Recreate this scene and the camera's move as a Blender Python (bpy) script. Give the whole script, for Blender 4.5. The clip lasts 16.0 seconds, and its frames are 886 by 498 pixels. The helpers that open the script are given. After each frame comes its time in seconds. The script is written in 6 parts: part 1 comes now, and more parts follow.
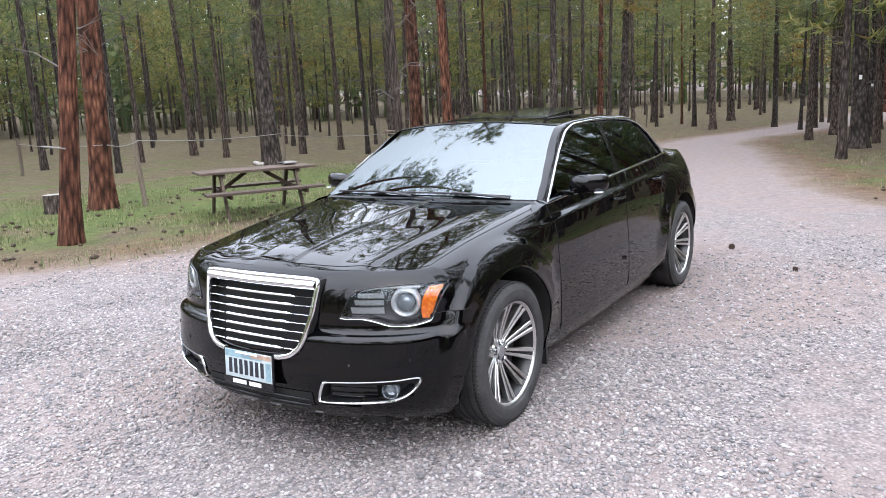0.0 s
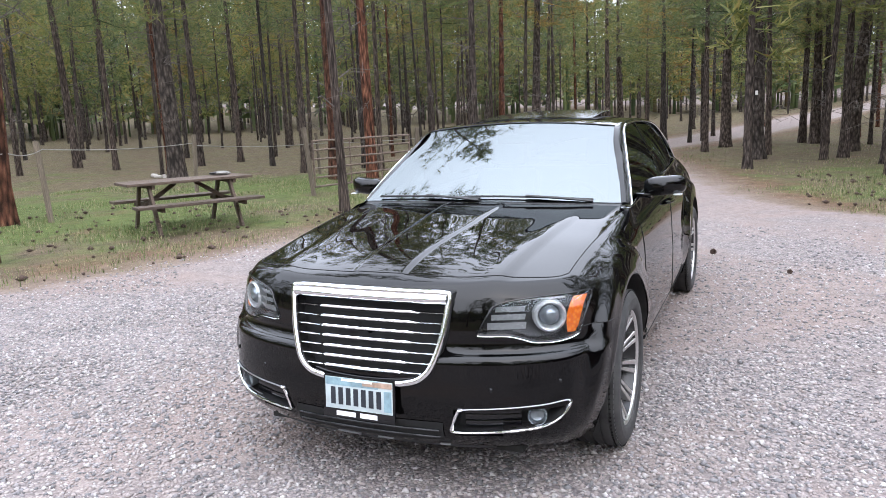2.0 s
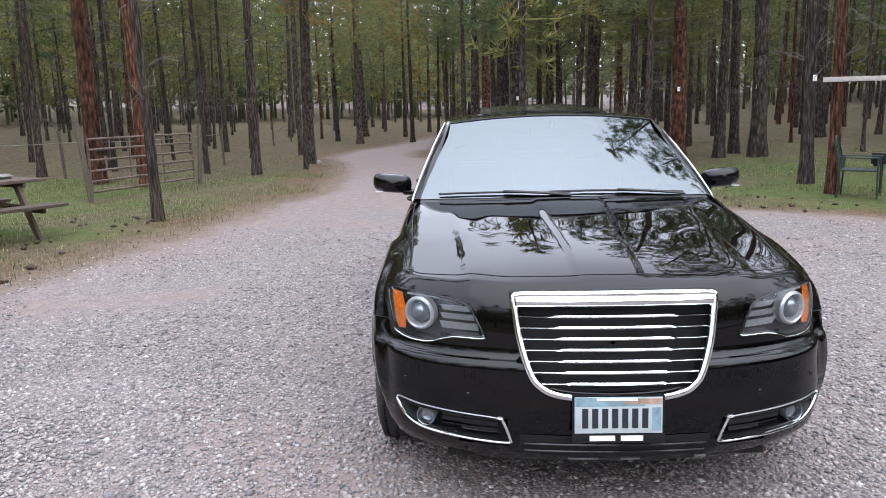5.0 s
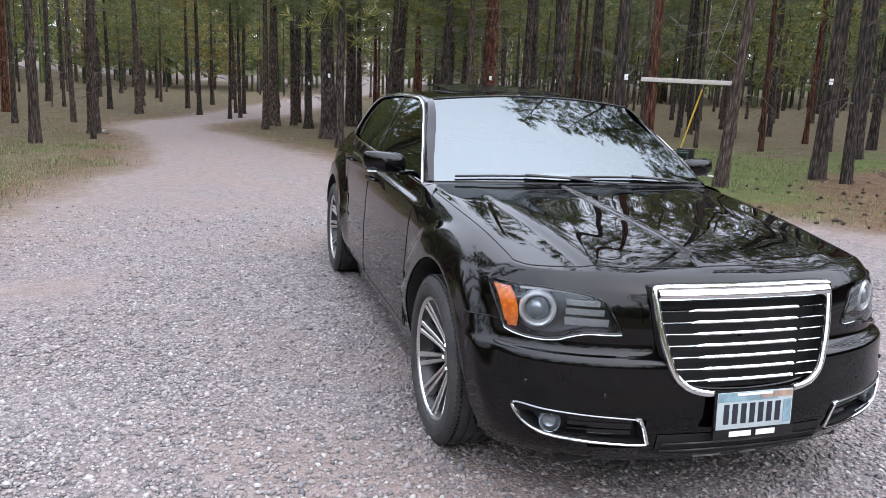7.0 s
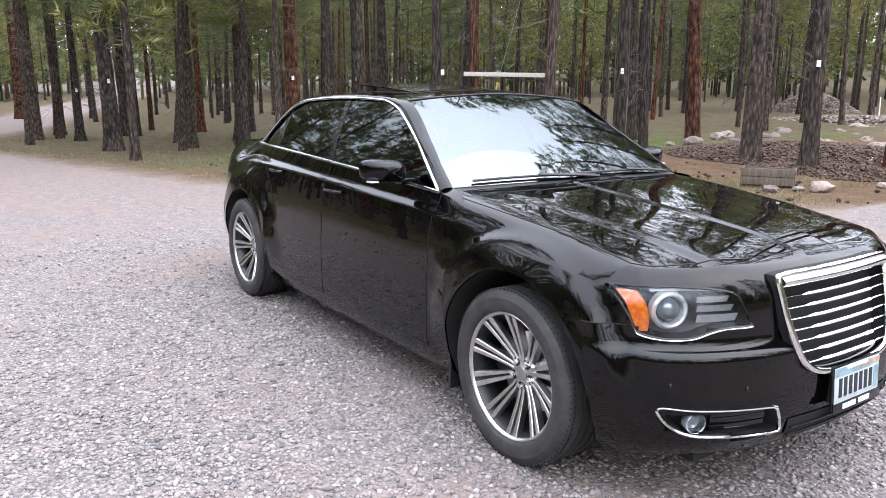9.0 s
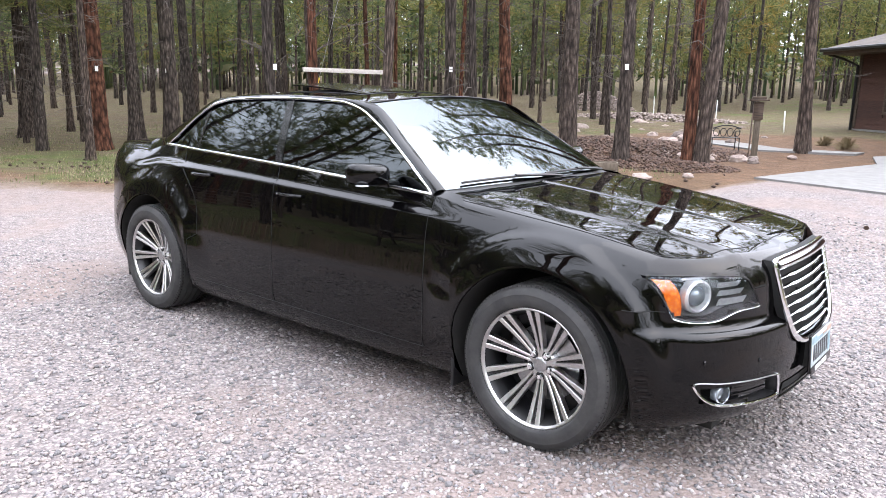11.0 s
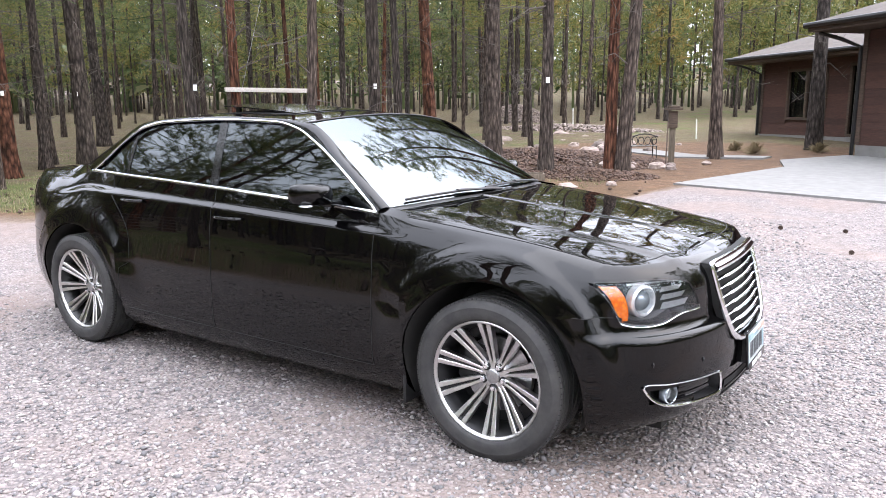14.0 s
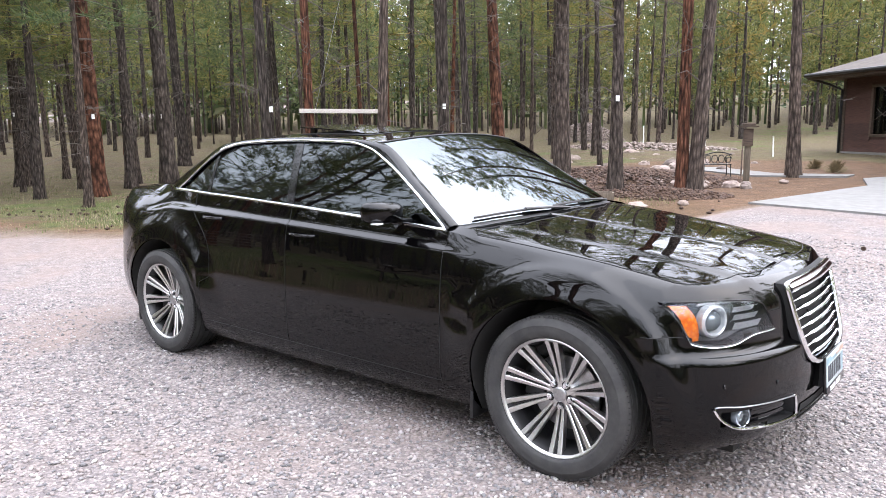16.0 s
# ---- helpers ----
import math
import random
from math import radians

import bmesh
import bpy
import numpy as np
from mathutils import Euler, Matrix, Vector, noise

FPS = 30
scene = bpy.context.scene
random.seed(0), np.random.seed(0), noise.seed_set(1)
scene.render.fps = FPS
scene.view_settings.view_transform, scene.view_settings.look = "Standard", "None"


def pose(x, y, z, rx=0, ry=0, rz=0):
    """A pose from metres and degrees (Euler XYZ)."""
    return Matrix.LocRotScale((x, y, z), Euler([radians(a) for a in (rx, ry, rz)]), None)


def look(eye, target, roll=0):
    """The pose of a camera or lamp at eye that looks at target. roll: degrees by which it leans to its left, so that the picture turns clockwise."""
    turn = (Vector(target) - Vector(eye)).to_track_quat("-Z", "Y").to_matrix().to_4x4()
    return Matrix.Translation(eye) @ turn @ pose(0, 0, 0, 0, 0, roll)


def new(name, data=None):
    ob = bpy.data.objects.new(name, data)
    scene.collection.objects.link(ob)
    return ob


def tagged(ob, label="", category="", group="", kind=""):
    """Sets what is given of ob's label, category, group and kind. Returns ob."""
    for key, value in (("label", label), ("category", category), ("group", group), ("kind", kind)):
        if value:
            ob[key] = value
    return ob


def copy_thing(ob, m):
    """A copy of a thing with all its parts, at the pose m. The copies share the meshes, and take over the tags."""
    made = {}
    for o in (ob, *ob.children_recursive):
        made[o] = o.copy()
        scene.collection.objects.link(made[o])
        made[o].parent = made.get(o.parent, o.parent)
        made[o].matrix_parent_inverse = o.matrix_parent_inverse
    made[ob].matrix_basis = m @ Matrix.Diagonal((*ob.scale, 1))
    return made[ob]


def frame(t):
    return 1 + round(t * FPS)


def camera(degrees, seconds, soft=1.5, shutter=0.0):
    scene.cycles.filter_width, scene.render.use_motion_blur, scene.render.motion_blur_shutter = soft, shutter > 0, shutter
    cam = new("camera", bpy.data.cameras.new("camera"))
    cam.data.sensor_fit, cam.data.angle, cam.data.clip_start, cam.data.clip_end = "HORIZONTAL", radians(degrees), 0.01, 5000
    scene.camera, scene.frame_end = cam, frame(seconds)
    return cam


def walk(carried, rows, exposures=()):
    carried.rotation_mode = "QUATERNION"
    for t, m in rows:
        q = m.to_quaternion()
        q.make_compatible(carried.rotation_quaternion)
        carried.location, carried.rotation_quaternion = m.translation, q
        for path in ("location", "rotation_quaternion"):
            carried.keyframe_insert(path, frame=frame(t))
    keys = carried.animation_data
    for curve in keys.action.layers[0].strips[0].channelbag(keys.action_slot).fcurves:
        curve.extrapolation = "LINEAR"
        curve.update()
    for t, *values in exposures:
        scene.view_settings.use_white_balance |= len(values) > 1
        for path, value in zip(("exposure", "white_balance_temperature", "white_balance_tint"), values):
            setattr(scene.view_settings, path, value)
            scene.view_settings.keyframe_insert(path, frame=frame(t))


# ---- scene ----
cam = camera(62.1, 16.0, 0.85)
PATH = [
    (0, (3.076, 2.539, 1.569), (1.434, 1.459, 1.194), -2.9),
    (0.5, (3.184, 2.28, 1.557), (1.518, 1.24, 1.178), -1.6),
    (1, (3.201, 2.015, 1.541), (1.523, 1.013, 1.115), -1.6),
    (1.5, (3.142, 1.73, 1.53), (1.391, 0.838, 1.156), -2.3),
    (2, (3.264, 1.451, 1.523), (1.466, 0.649, 1.17), -2.4),
    (2.5, (3.346, 1.147, 1.519), (1.545, 0.384, 1.1), -0.9),
    (3, (3.3, 0.834, 1.509), (1.445, 0.172, 1.163), -1.0),
    (3.2, (3.311, 0.709, 1.505), (1.444, 0.09, 1.141), 0.6),
    (5.3, (3.301, -0.725, 1.507), (1.336, -0.722, 1.139), -0.5),
    (5.5, (3.236, -0.856, 1.49), (1.269, -0.832, 1.128), 0.6),
    (6, (3.096, -1.165, 1.516), (1.124, -1.04, 1.206), -1.6),
    (6.5, (2.957, -1.431, 1.471), (1.033, -1.04, 1.093), -0.2),
    (7, (2.838, -1.716, 1.462), (0.962, -1.158, 1.049), 2.6),
    (7.5, (2.638, -1.973, 1.46), (0.775, -1.371, 1.047), -0.2),
    (8, (2.499, -2.216, 1.42), (0.748, -1.347, 0.994), 0.7),
    (8.5, (2.355, -2.462, 1.421), (0.701, -1.43, 0.974), 3.2),
    (9, (2.131, -2.658, 1.446), (0.51, -1.559, 1.043), 0.3),
    (9.5, (1.95, -2.871, 1.431), (0.483, -1.579, 1.006), -0.4),
    (9.7, (1.888, -2.97, 1.435), (0.47, -1.636, 0.977), 0.7),
    (11.8, (1.497, -3.424, 1.492), (0.314, -1.857, 1.113), 0.0),
    (12, (1.498, -3.424, 1.484), (0.324, -1.852, 1.097), 0.0),
    (12.5, (1.487, -3.421, 1.481), (0.325, -1.837, 1.107), -0.3),
    (13, (1.486, -3.43, 1.487), (0.316, -1.85, 1.121), -0.9),
    (13.5, (1.492, -3.427, 1.485), (0.344, -1.832, 1.113), -0.6),
    (14, (1.504, -3.43, 1.487), (0.403, -1.801, 1.116), -0.4),
    (14.5, (1.515, -3.417, 1.483), (0.451, -1.767, 1.104), 0.3),
    (15, (1.509, -3.43, 1.487), (0.374, -1.826, 1.111), -0.7),
    (15.5, (1.507, -3.446, 1.492), (0.331, -1.867, 1.141), -0.5),
    (16, (1.53, -3.475, 1.491), (0.279, -1.948, 1.172), -0.8),
]
walk(cam, [(t, look(eye, target, roll)) for t, eye, target, roll in PATH],
     [(0.0, 1.08, 6200, 12), (3.0, 0.92, 6200, 12), (5.5, 0.66, 6200, 13), (7.0, 0.70, 6200, 13), (9.0, 1.17, 6300, 13), (12.0, 1.43, 6420, 14), (16.0, 1.43, 6420, 14)])

# ---- light: bright overcast, soft high sun ----
world = bpy.data.worlds.new("overcast_sky")
scene.world = world
world.use_nodes = True
wn, wl = world.node_tree.nodes, world.node_tree.links
sky = wn.new("ShaderNodeTexSky")
sky.sky_type = "NISHITA"
sky.sun_disc = False
sky.sun_elevation, sky.sun_rotation = radians(48), radians(60)
sky.dust_density, sky.air_density = 3.0, 1.0
wmix = wn.new("ShaderNodeMix")
wmix.data_type = "RGBA"
wmix.inputs[0].default_value = 0.75
wl.new(sky.outputs[0], wmix.inputs[6])
wco = wn.new("ShaderNodeTexCoord")
wsep = wn.new("ShaderNodeSeparateXYZ")
wl.new(wco.outputs["Generated"], wsep.inputs[0])
wmap = wn.new("ShaderNodeMapRange")
wmap.inputs[1].default_value, wmap.inputs[2].default_value, wmap.inputs[3].default_value, wmap.inputs[4].default_value = 0.0, 1.0, 12.5, 26.0
wl.new(wsep.outputs[2], wmap.inputs[0])
wtint = wn.new("ShaderNodeVectorMath")
wtint.operation = "SCALE"
wtint.inputs[0].default_value = (0.95, 1.0, 1.10)
wl.new(wmap.outputs[0], wtint.inputs["Scale"])
wl.new(wtint.outputs[0], wmix.inputs[7])
wn["Background"].inputs[1].default_value = 0.125
wl.new(wmix.outputs[2], wn["Background"].inputs[0])
sun = new("sun", bpy.data.lights.new("sun", "SUN"))
sun.data.energy, sun.data.angle, sun.data.color = 0.9, radians(100), (1.0, 0.95, 0.88)
sun.matrix_world = look((0, 0, 30), (0 + 30 * math.cos(radians(48)) * math.sin(radians(60)) * -1, -30 * math.cos(radians(48)) * math.cos(radians(60)), 30 - 30 * math.sin(radians(48))))

# ---- materials ----
class Mat:
    """A small builder for node materials."""
    def __init__(self, name):
        self.m = bpy.data.materials.new(name)
        self.m.use_nodes = True
        self.n, self.l = self.m.node_tree.nodes, self.m.node_tree.links
        self.b = self.n["Principled BSDF"]

    def set(self, **kw):
        for k, v in kw.items():
            self.b.inputs[k.replace("_", " ")].default_value = v
        return self

    def coords(self, kind="Object"):
        return self.n.new("ShaderNodeTexCoord").outputs[kind]

    def mapped(self, vec, scale):
        mp = self.n.new("ShaderNodeMapping")
        mp.inputs["Scale"].default_value = scale
        self.l.new(vec, mp.inputs[0])
        return mp.outputs[0]

    def noise(self, vec, scale, detail=4.0, rough=0.55, dist=0.0):
        t = self.n.new("ShaderNodeTexNoise")
        t.inputs["Scale"].default_value = scale
        t.inputs["Detail"].default_value = detail
        t.inputs["Roughness"].default_value = rough
        t.inputs["Distortion"].default_value = dist
        self.l.new(vec, t.inputs["Vector"])
        return t.outputs["Fac"]

    def voronoi(self, vec, scale, feature="F1", out="Distance"):
        t = self.n.new("ShaderNodeTexVoronoi")
        t.feature = feature
        t.inputs["Scale"].default_value = scale
        self.l.new(vec, t.inputs["Vector"])
        return t.outputs[out]

    def ramp(self, fac, *stops):
        r = self.n.new("ShaderNodeValToRGB")
        e = r.color_ramp.elements
        while len(e) < len(stops):
            e.new(0.5)
        for k, (p, c) in enumerate(stops):
            e[k].position = p
            e[k].color = (*c, 1) if len(c) == 3 else c
        self.l.new(fac, r.inputs[0])
        return r.outputs[0]

    def mix(self, fac, a, b, mode="MIX"):
        x = self.n.new("ShaderNodeMix")
        x.data_type, x.blend_type = "RGBA", mode
        for sock, v in ((x.inputs[0], fac), (x.inputs[6], a), (x.inputs[7], b)):
            if isinstance(v, (int, float)):
                sock.default_value = v
            elif isinstance(v, tuple):
                sock.default_value = (*v, 1)
            else:
                self.l.new(v, sock)
        return x.outputs[2]

    def math(self, op, a, b=0.0):
        x = self.n.new("ShaderNodeMath")
        x.operation = op
        for sock, v in ((x.inputs[0], a), (x.inputs[1], b)):
            if isinstance(v, (int, float)):
                sock.default_value = v
            else:
                self.l.new(v, sock)
        return x.outputs[0]

    def attr(self, name):
        a = self.n.new("ShaderNodeAttribute")
        a.attribute_name = name
        return a.outputs["Fac"]

    def rand(self):
        return self.n.new("ShaderNodeObjectInfo").outputs["Random"]

    def island(self):
        return self.n.new("ShaderNodeNewGeometry").outputs["Random Per Island"]

    def color(self, c):
        self.l.new(c, self.b.inputs["Base Color"])
        return self

    def rough(self, r):
        self.l.new(r, self.b.inputs["Roughness"])
        return self

    def bump(self, h, strength=0.4, distance=0.01):
        bp = self.n.new("ShaderNodeBump")
        bp.inputs["Strength"].default_value = strength
        bp.inputs["Distance"].default_value = distance
        self.l.new(h, bp.inputs["Height"])
        self.l.new(bp.outputs[0], self.b.inputs["Normal"])
        return self


def plain(name, color, roughness=0.5, metallic=0.0, grain=25.0, amount=0.15, bump=0.0):
    """A material of one colour with slight mottling."""
    m = Mat(name).set(Roughness=roughness, Metallic=metallic)
    f = m.noise(m.coords(), grain, 5)
    dark = tuple(v * (1 - amount) for v in color)
    light = tuple(min(1.0, v * (1 + amount)) for v in color)
    m.color(m.ramp(f, (0.3, dark), (0.7, light)))
    if bump:
        m.bump(f, bump, 0.004)
    return m.m

# ---- mesh helpers ----
def clamp(v, a=0.0, b=1.0):
    return max(a, min(b, v))


def smooth(a, b, v):
    t = clamp((v - a) / (b - a))
    return t * t * (3 - 2 * t)


def lerp(a, b, t):
    return a + (b - a) * t


def knots(*pts):
    """A smooth curve of one variable through (x, value) pairs, flat past the ends."""
    pts = sorted(pts)
    xs, ys = [p[0] for p in pts], [p[1] for p in pts]
    n = len(xs)
    sl = [(ys[i + 1] - ys[i]) / (xs[i + 1] - xs[i]) for i in range(n - 1)]
    tg = [sl[0]] + [0.0 if sl[i - 1] * sl[i] <= 0 else 2 * sl[i - 1] * sl[i] / (sl[i - 1] + sl[i]) for i in range(1, n - 1)] + [sl[-1]]

    def f(x):
        if x <= xs[0]:
            return ys[0]
        if x >= xs[-1]:
            return ys[-1]
        i = max(k for k in range(n - 1) if xs[k] <= x)
        h = xs[i + 1] - xs[i]
        t = (x - xs[i]) / h
        return (2 * t**3 - 3 * t * t + 1) * ys[i] + (t**3 - 2 * t * t + t) * h * tg[i] + (3 * t * t - 2 * t**3) * ys[i + 1] + (t**3 - t * t) * h * tg[i + 1]
    return f


def through_points(pts, per=12):
    """A dense Catmull-Rom polyline through points."""
    pts = [Vector(p) for p in pts]
    out = []
    for i in range(len(pts) - 1):
        p0, p1, p2, p3 = pts[max(i - 1, 0)], pts[i], pts[i + 1], pts[min(i + 2, len(pts) - 1)]
        for k in range(per):
            t = k / per
            out.append(0.5 * (2 * p1 + (p2 - p0) * t + (2 * p0 - 5 * p1 + 4 * p2 - p3) * t * t + (3 * p1 - p0 - 3 * p2 + p3) * t**3))
    return out + [pts[-1]]


def part(name, bm, material, parent=None, label="", smooth_by=None, flat=False):
    """One mesh object under a thing or a part."""
    bmesh.ops.remove_doubles(bm, verts=bm.verts, dist=1e-5)
    bmesh.ops.recalc_face_normals(bm, faces=bm.faces)
    me = bpy.data.meshes.new(name)
    bm.to_mesh(me)
    bm.free()
    if not flat:
        me.shade_smooth()
        me.set_sharp_from_angle(angle=radians(smooth_by or 35))
    me.materials.append(material)
    ob = new(name, me)
    if parent is not None:
        ob.parent = parent
    if label:
        ob["label"] = label
    return ob


def thing(name, label, category, at=None, group="", kind=""):
    """An empty at a thing's base that holds its parts."""
    ob = tagged(new(name), label, category, group, kind)
    ob.empty_display_size = 0.2
    if at is not None:
        ob.matrix_basis = at
    return ob


def grid(bm, rows, closed=False):
    """Quads between rows of points."""
    vs = [[bm.verts.new(p) for p in r] for r in rows]
    for a, b in zip(vs, vs[1:]):
        n = len(a)
        for i in range(n if closed else n - 1):
            q = [a[i], a[(i + 1) % n], b[(i + 1) % n], b[i]]
            bm.faces.new(q)
    return vs


def add_box(bm, x0, x1, y0, y1, z0, z1, m=None, bevel=0.0):
    r = bmesh.ops.create_cube(bm, size=1)["verts"]
    for v in r:
        v.co = Vector((x1 if v.co.x > 0 else x0, y1 if v.co.y > 0 else y0, z1 if v.co.z > 0 else z0))
    if bevel:
        es = list({e for v in r for e in v.link_edges})
        r = bmesh.ops.bevel(bm, geom=es, offset=bevel, segments=2, affect="EDGES", profile=0.6)["verts"]
    if m is not None:
        bmesh.ops.transform(bm, matrix=m, verts=list(r))
    return r


def add_cyl(bm, a, b, r0, r1=None, seg=12, caps=True):
    a, b = Vector(a), Vector(b)
    d = b - a
    m = Matrix.Translation((a + b) / 2) @ d.to_track_quat("Z", "Y").to_matrix().to_4x4()
    bmesh.ops.create_cone(bm, cap_ends=caps, segments=seg, radius1=r0, radius2=r0 if r1 is None else r1, depth=d.length, matrix=m)


def add_ball(bm, c, r, seg=16, squash=(1, 1, 1)):
    bmesh.ops.create_uvsphere(bm, u_segments=seg, v_segments=max(6, seg // 2), radius=1,
                              matrix=Matrix.Translation(c) @ Matrix.Diagonal((r * squash[0], r * squash[1], r * squash[2], 1)))


def add_tube(bm, path, w, h=None, seg=8, normals=None, closed=False):
    """A tube with an elliptic section along a path; w across, h along the given normals."""
    h = h or w
    path = [Vector(p) for p in path]
    n = len(path)
    rows = []
    for i, p in enumerate(path):
        q, r = (path[(i + 1) % n], path[i - 1]) if closed else (path[min(i + 1, n - 1)], path[max(i - 1, 0)])
        d = (q - r).normalized()
        up = Vector(normals[i]) if normals else (Vector((0, 0, 1)) if abs(d.z) < 0.9 else Vector((1, 0, 0)))
        side = d.cross(up).normalized()
        up = side.cross(d).normalized()
        rows.append([p + side * math.cos(2 * math.pi * k / seg) * w + up * math.sin(2 * math.pi * k / seg) * h for k in range(seg)])
    if closed:
        rows.append(rows[0])
    vs = grid(bm, rows, closed=True)
    if not closed:
        bm.faces.new(vs[0])
        bm.faces.new(vs[-1][::-1])


def add_lathe(bm, profile, seg=32, m=None):
    """Turns a profile of (radius, height) round the z axis."""
    rows = []
    for r, z in profile:
        rows.append([Vector((r * math.cos(2 * math.pi * k / seg), r * math.sin(2 * math.pi * k / seg), z)) for k in range(seg)])
    if m is not None:
        rows = [[m @ p for p in row] for row in rows]
    return grid(bm, rows, closed=True)


def mirrored(p, s):
    return Vector((p[0], p[1] * s, p[2]))

# ---- terrain ----
def soft(v):
    return math.log1p(math.exp(max(-30.0, min(30.0, v * 2)))) / 2 if v < 15 else v


def ground_z(x, y):
    """Height of the terrain: level round the car, rising gently to the house and far off."""
    r = math.hypot(x + 4, y)
    z = 0.7 * (1 - math.exp(-0.035 * soft(y - 5) / 0.7)) + 0.022 * min(soft(r - 24), 60)
    return 0.012 + z + 30 * (1 - math.exp(-0.0032 * max(0.0, r - 80)))


# ---- materials of the ground ----
def curve_y(*pts):
    xs = np.array([p[0] for p in pts])
    ys = np.array([p[1] for p in pts])
    return lambda x: float(np.interp(x, xs, ys))


DRIVE_LEFT = curve_y((-104.88, 18.73), (-89.99, 14.76), (-57.12, 3.46), (-44.64, 0.54), (-35.2, -1.86), (-28.6, -3.65), (-26.17, -4.59), (-22.16, -5), (-18.2, -3.86), (-14.11, -3.22), (-10.79, -2.99), (-8.86, -3.5), (-5.52, -3.94), (-2.44, -4.77), (-0.97, -5.71), (2, -8.64), (8, -9.72), (14, -9.72))
DRIVE_RIGHT = curve_y((-104.99, 23.09), (-89.41, 19.25), (-59.72, 8.57), (-47.43, 4.92), (-34.38, 1.31), (-28.29, -1.26), (-24.79, -2.49), (-21.79, -2.45), (-19, -1.34), (-14.28, -0.17), (-10.38, 0.89), (-8.39, 1.81), (-6.45, 4.68), (-4.07, 5.57), (-2.72, 6.72), (-2.19, 9.69), (14, 10.26))


def gravel_depth(x, y):
    """How far inside the gravelled drive a place lies, in metres; below 0: outside it."""
    return min(y - DRIVE_LEFT(x), DRIVE_RIGHT(x) - y, 11.5 - x)


def ground_material():
    m = Mat("gravel_drive_and_forest_floor").set(Roughness=0.95)
    m.b.inputs["Specular IOR Level"].default_value = 0.2
    co = m.coords()
    g = m.attr("gravel")
    # stones
    v = m.voronoi(co, 62, "F1", "Color")
    sep = m.n.new("ShaderNodeSeparateColor")
    m.l.new(v, sep.inputs[0])
    stone = m.ramp(sep.outputs[0], (0.0, (0.103, 0.093, 0.094)), (0.25, (0.177, 0.160, 0.160)), (0.55, (0.252, 0.222, 0.213)), (0.8, (0.289, 0.253, 0.234)), (1.0, (0.363, 0.339, 0.323)))
    dist = m.voronoi(co, 62)
    stone = m.mix(m.ramp(dist, (0.25, (0, 0, 0)), (0.8, (0.75,) * 3)), stone, (0.131, 0.114, 0.114))
    dirt = m.ramp(m.noise(co, 70, 4), (0.3, (0.163, 0.128, 0.114)), (0.7, (0.272, 0.220, 0.201)))
    patch = m.noise(co, 0.55, 5, 0.6, 0.6)
    stone = m.mix(m.ramp(patch, (0.46, (0, 0, 0)), (0.62, (0.85,) * 3)), stone, dirt)
    lane = m.attr("lane")
    stone = m.mix(m.math("MULTIPLY", lane, m.ramp(m.noise(co, 1.4, 4), (0.3, (0.35,) * 3), (0.6, (0.9,) * 3))), stone, dirt)
    stone = m.mix(1.0, stone, m.ramp(m.noise(co, 8, 7, 0.8), (0.32, (0.74, 0.74, 0.75)), (0.68, (1.22, 1.21, 1.19))), "MULTIPLY")
    # forest floor
    needles = m.ramp(m.noise(co, 30, 6, 0.7), (0.30, (0.030, 0.020, 0.014)), (0.48, (0.090, 0.064, 0.043)), (0.70, (0.182, 0.143, 0.097)))
    dry = m.ramp(m.noise(co, 45, 7, 0.75), (0.32, (0.042, 0.034, 0.018)), (0.50, (0.098, 0.084, 0.044)), (0.72, (0.185, 0.162, 0.092)))
    grass = m.ramp(m.noise(co, 40, 6, 0.7), (0.25, (0.030, 0.044, 0.011)), (0.7, (0.101, 0.131, 0.036)))
    floor = m.mix(m.ramp(m.noise(co, 0.9, 7, 0.7, 0.5), (0.40, (0, 0, 0)), (0.58, (0.9,) * 3)), needles, dry)
    green = m.math("ADD", m.attr("green"), m.math("MULTIPLY", m.math("SUBTRACT", m.noise(co, 0.45, 4, 0.65), 0.5), 2.4))
    floor = m.mix(m.ramp(green, (0.45, (0, 0, 0)), (0.85, (0.9,) * 3)), floor, grass)
    litter = m.math("ADD", m.attr("litter"), m.math("MULTIPLY", m.math("SUBTRACT", m.noise(co, 0.7, 6, 0.7), 0.5), 1.6))
    red = m.ramp(m.noise(co, 34, 6, 0.75), (0.3, (0.040, 0.022, 0.014)), (0.5, (0.115, 0.066, 0.042)), (0.72, (0.215, 0.145, 0.100)))
    floor = m.mix(m.ramp(litter, (0.40, (0, 0, 0)), (0.70, (0.92,) * 3)), floor, red)
    floor = m.mix(1.0, floor, m.ramp(m.noise(co, 3.2, 7, 0.75, 0.4), (0.30, (0.55, 0.56, 0.55)), (0.50, (0.95, 0.96, 0.92)), (0.70, (1.35, 1.35, 1.25))), "MULTIPLY")
    edge = m.math("ADD", g, m.math("MULTIPLY", m.math("SUBTRACT", m.noise(co, 1.6, 6, 0.7), 0.5), 0.36))
    earth = m.ramp(m.noise(co, 22, 6, 0.7), (0.3, (0.103, 0.074, 0.056)), (0.7, (0.217, 0.171, 0.137)))
    floor = m.mix(m.ramp(edge, (0.28, (0, 0, 0)), (0.47, (0.95,) * 3)), floor, earth)
    fac = m.ramp(edge, (0.46, (0, 0, 0)), (0.56, (1, 1, 1)))
    m.color(m.mix(fac, floor, stone))
    h = m.math("ADD", m.math("MULTIPLY", dist, -0.7), m.noise(co, 25, 5, 0.7))
    m.bump(h, 0.7, 0.02)
    return m.m


GROUND = ground_material()


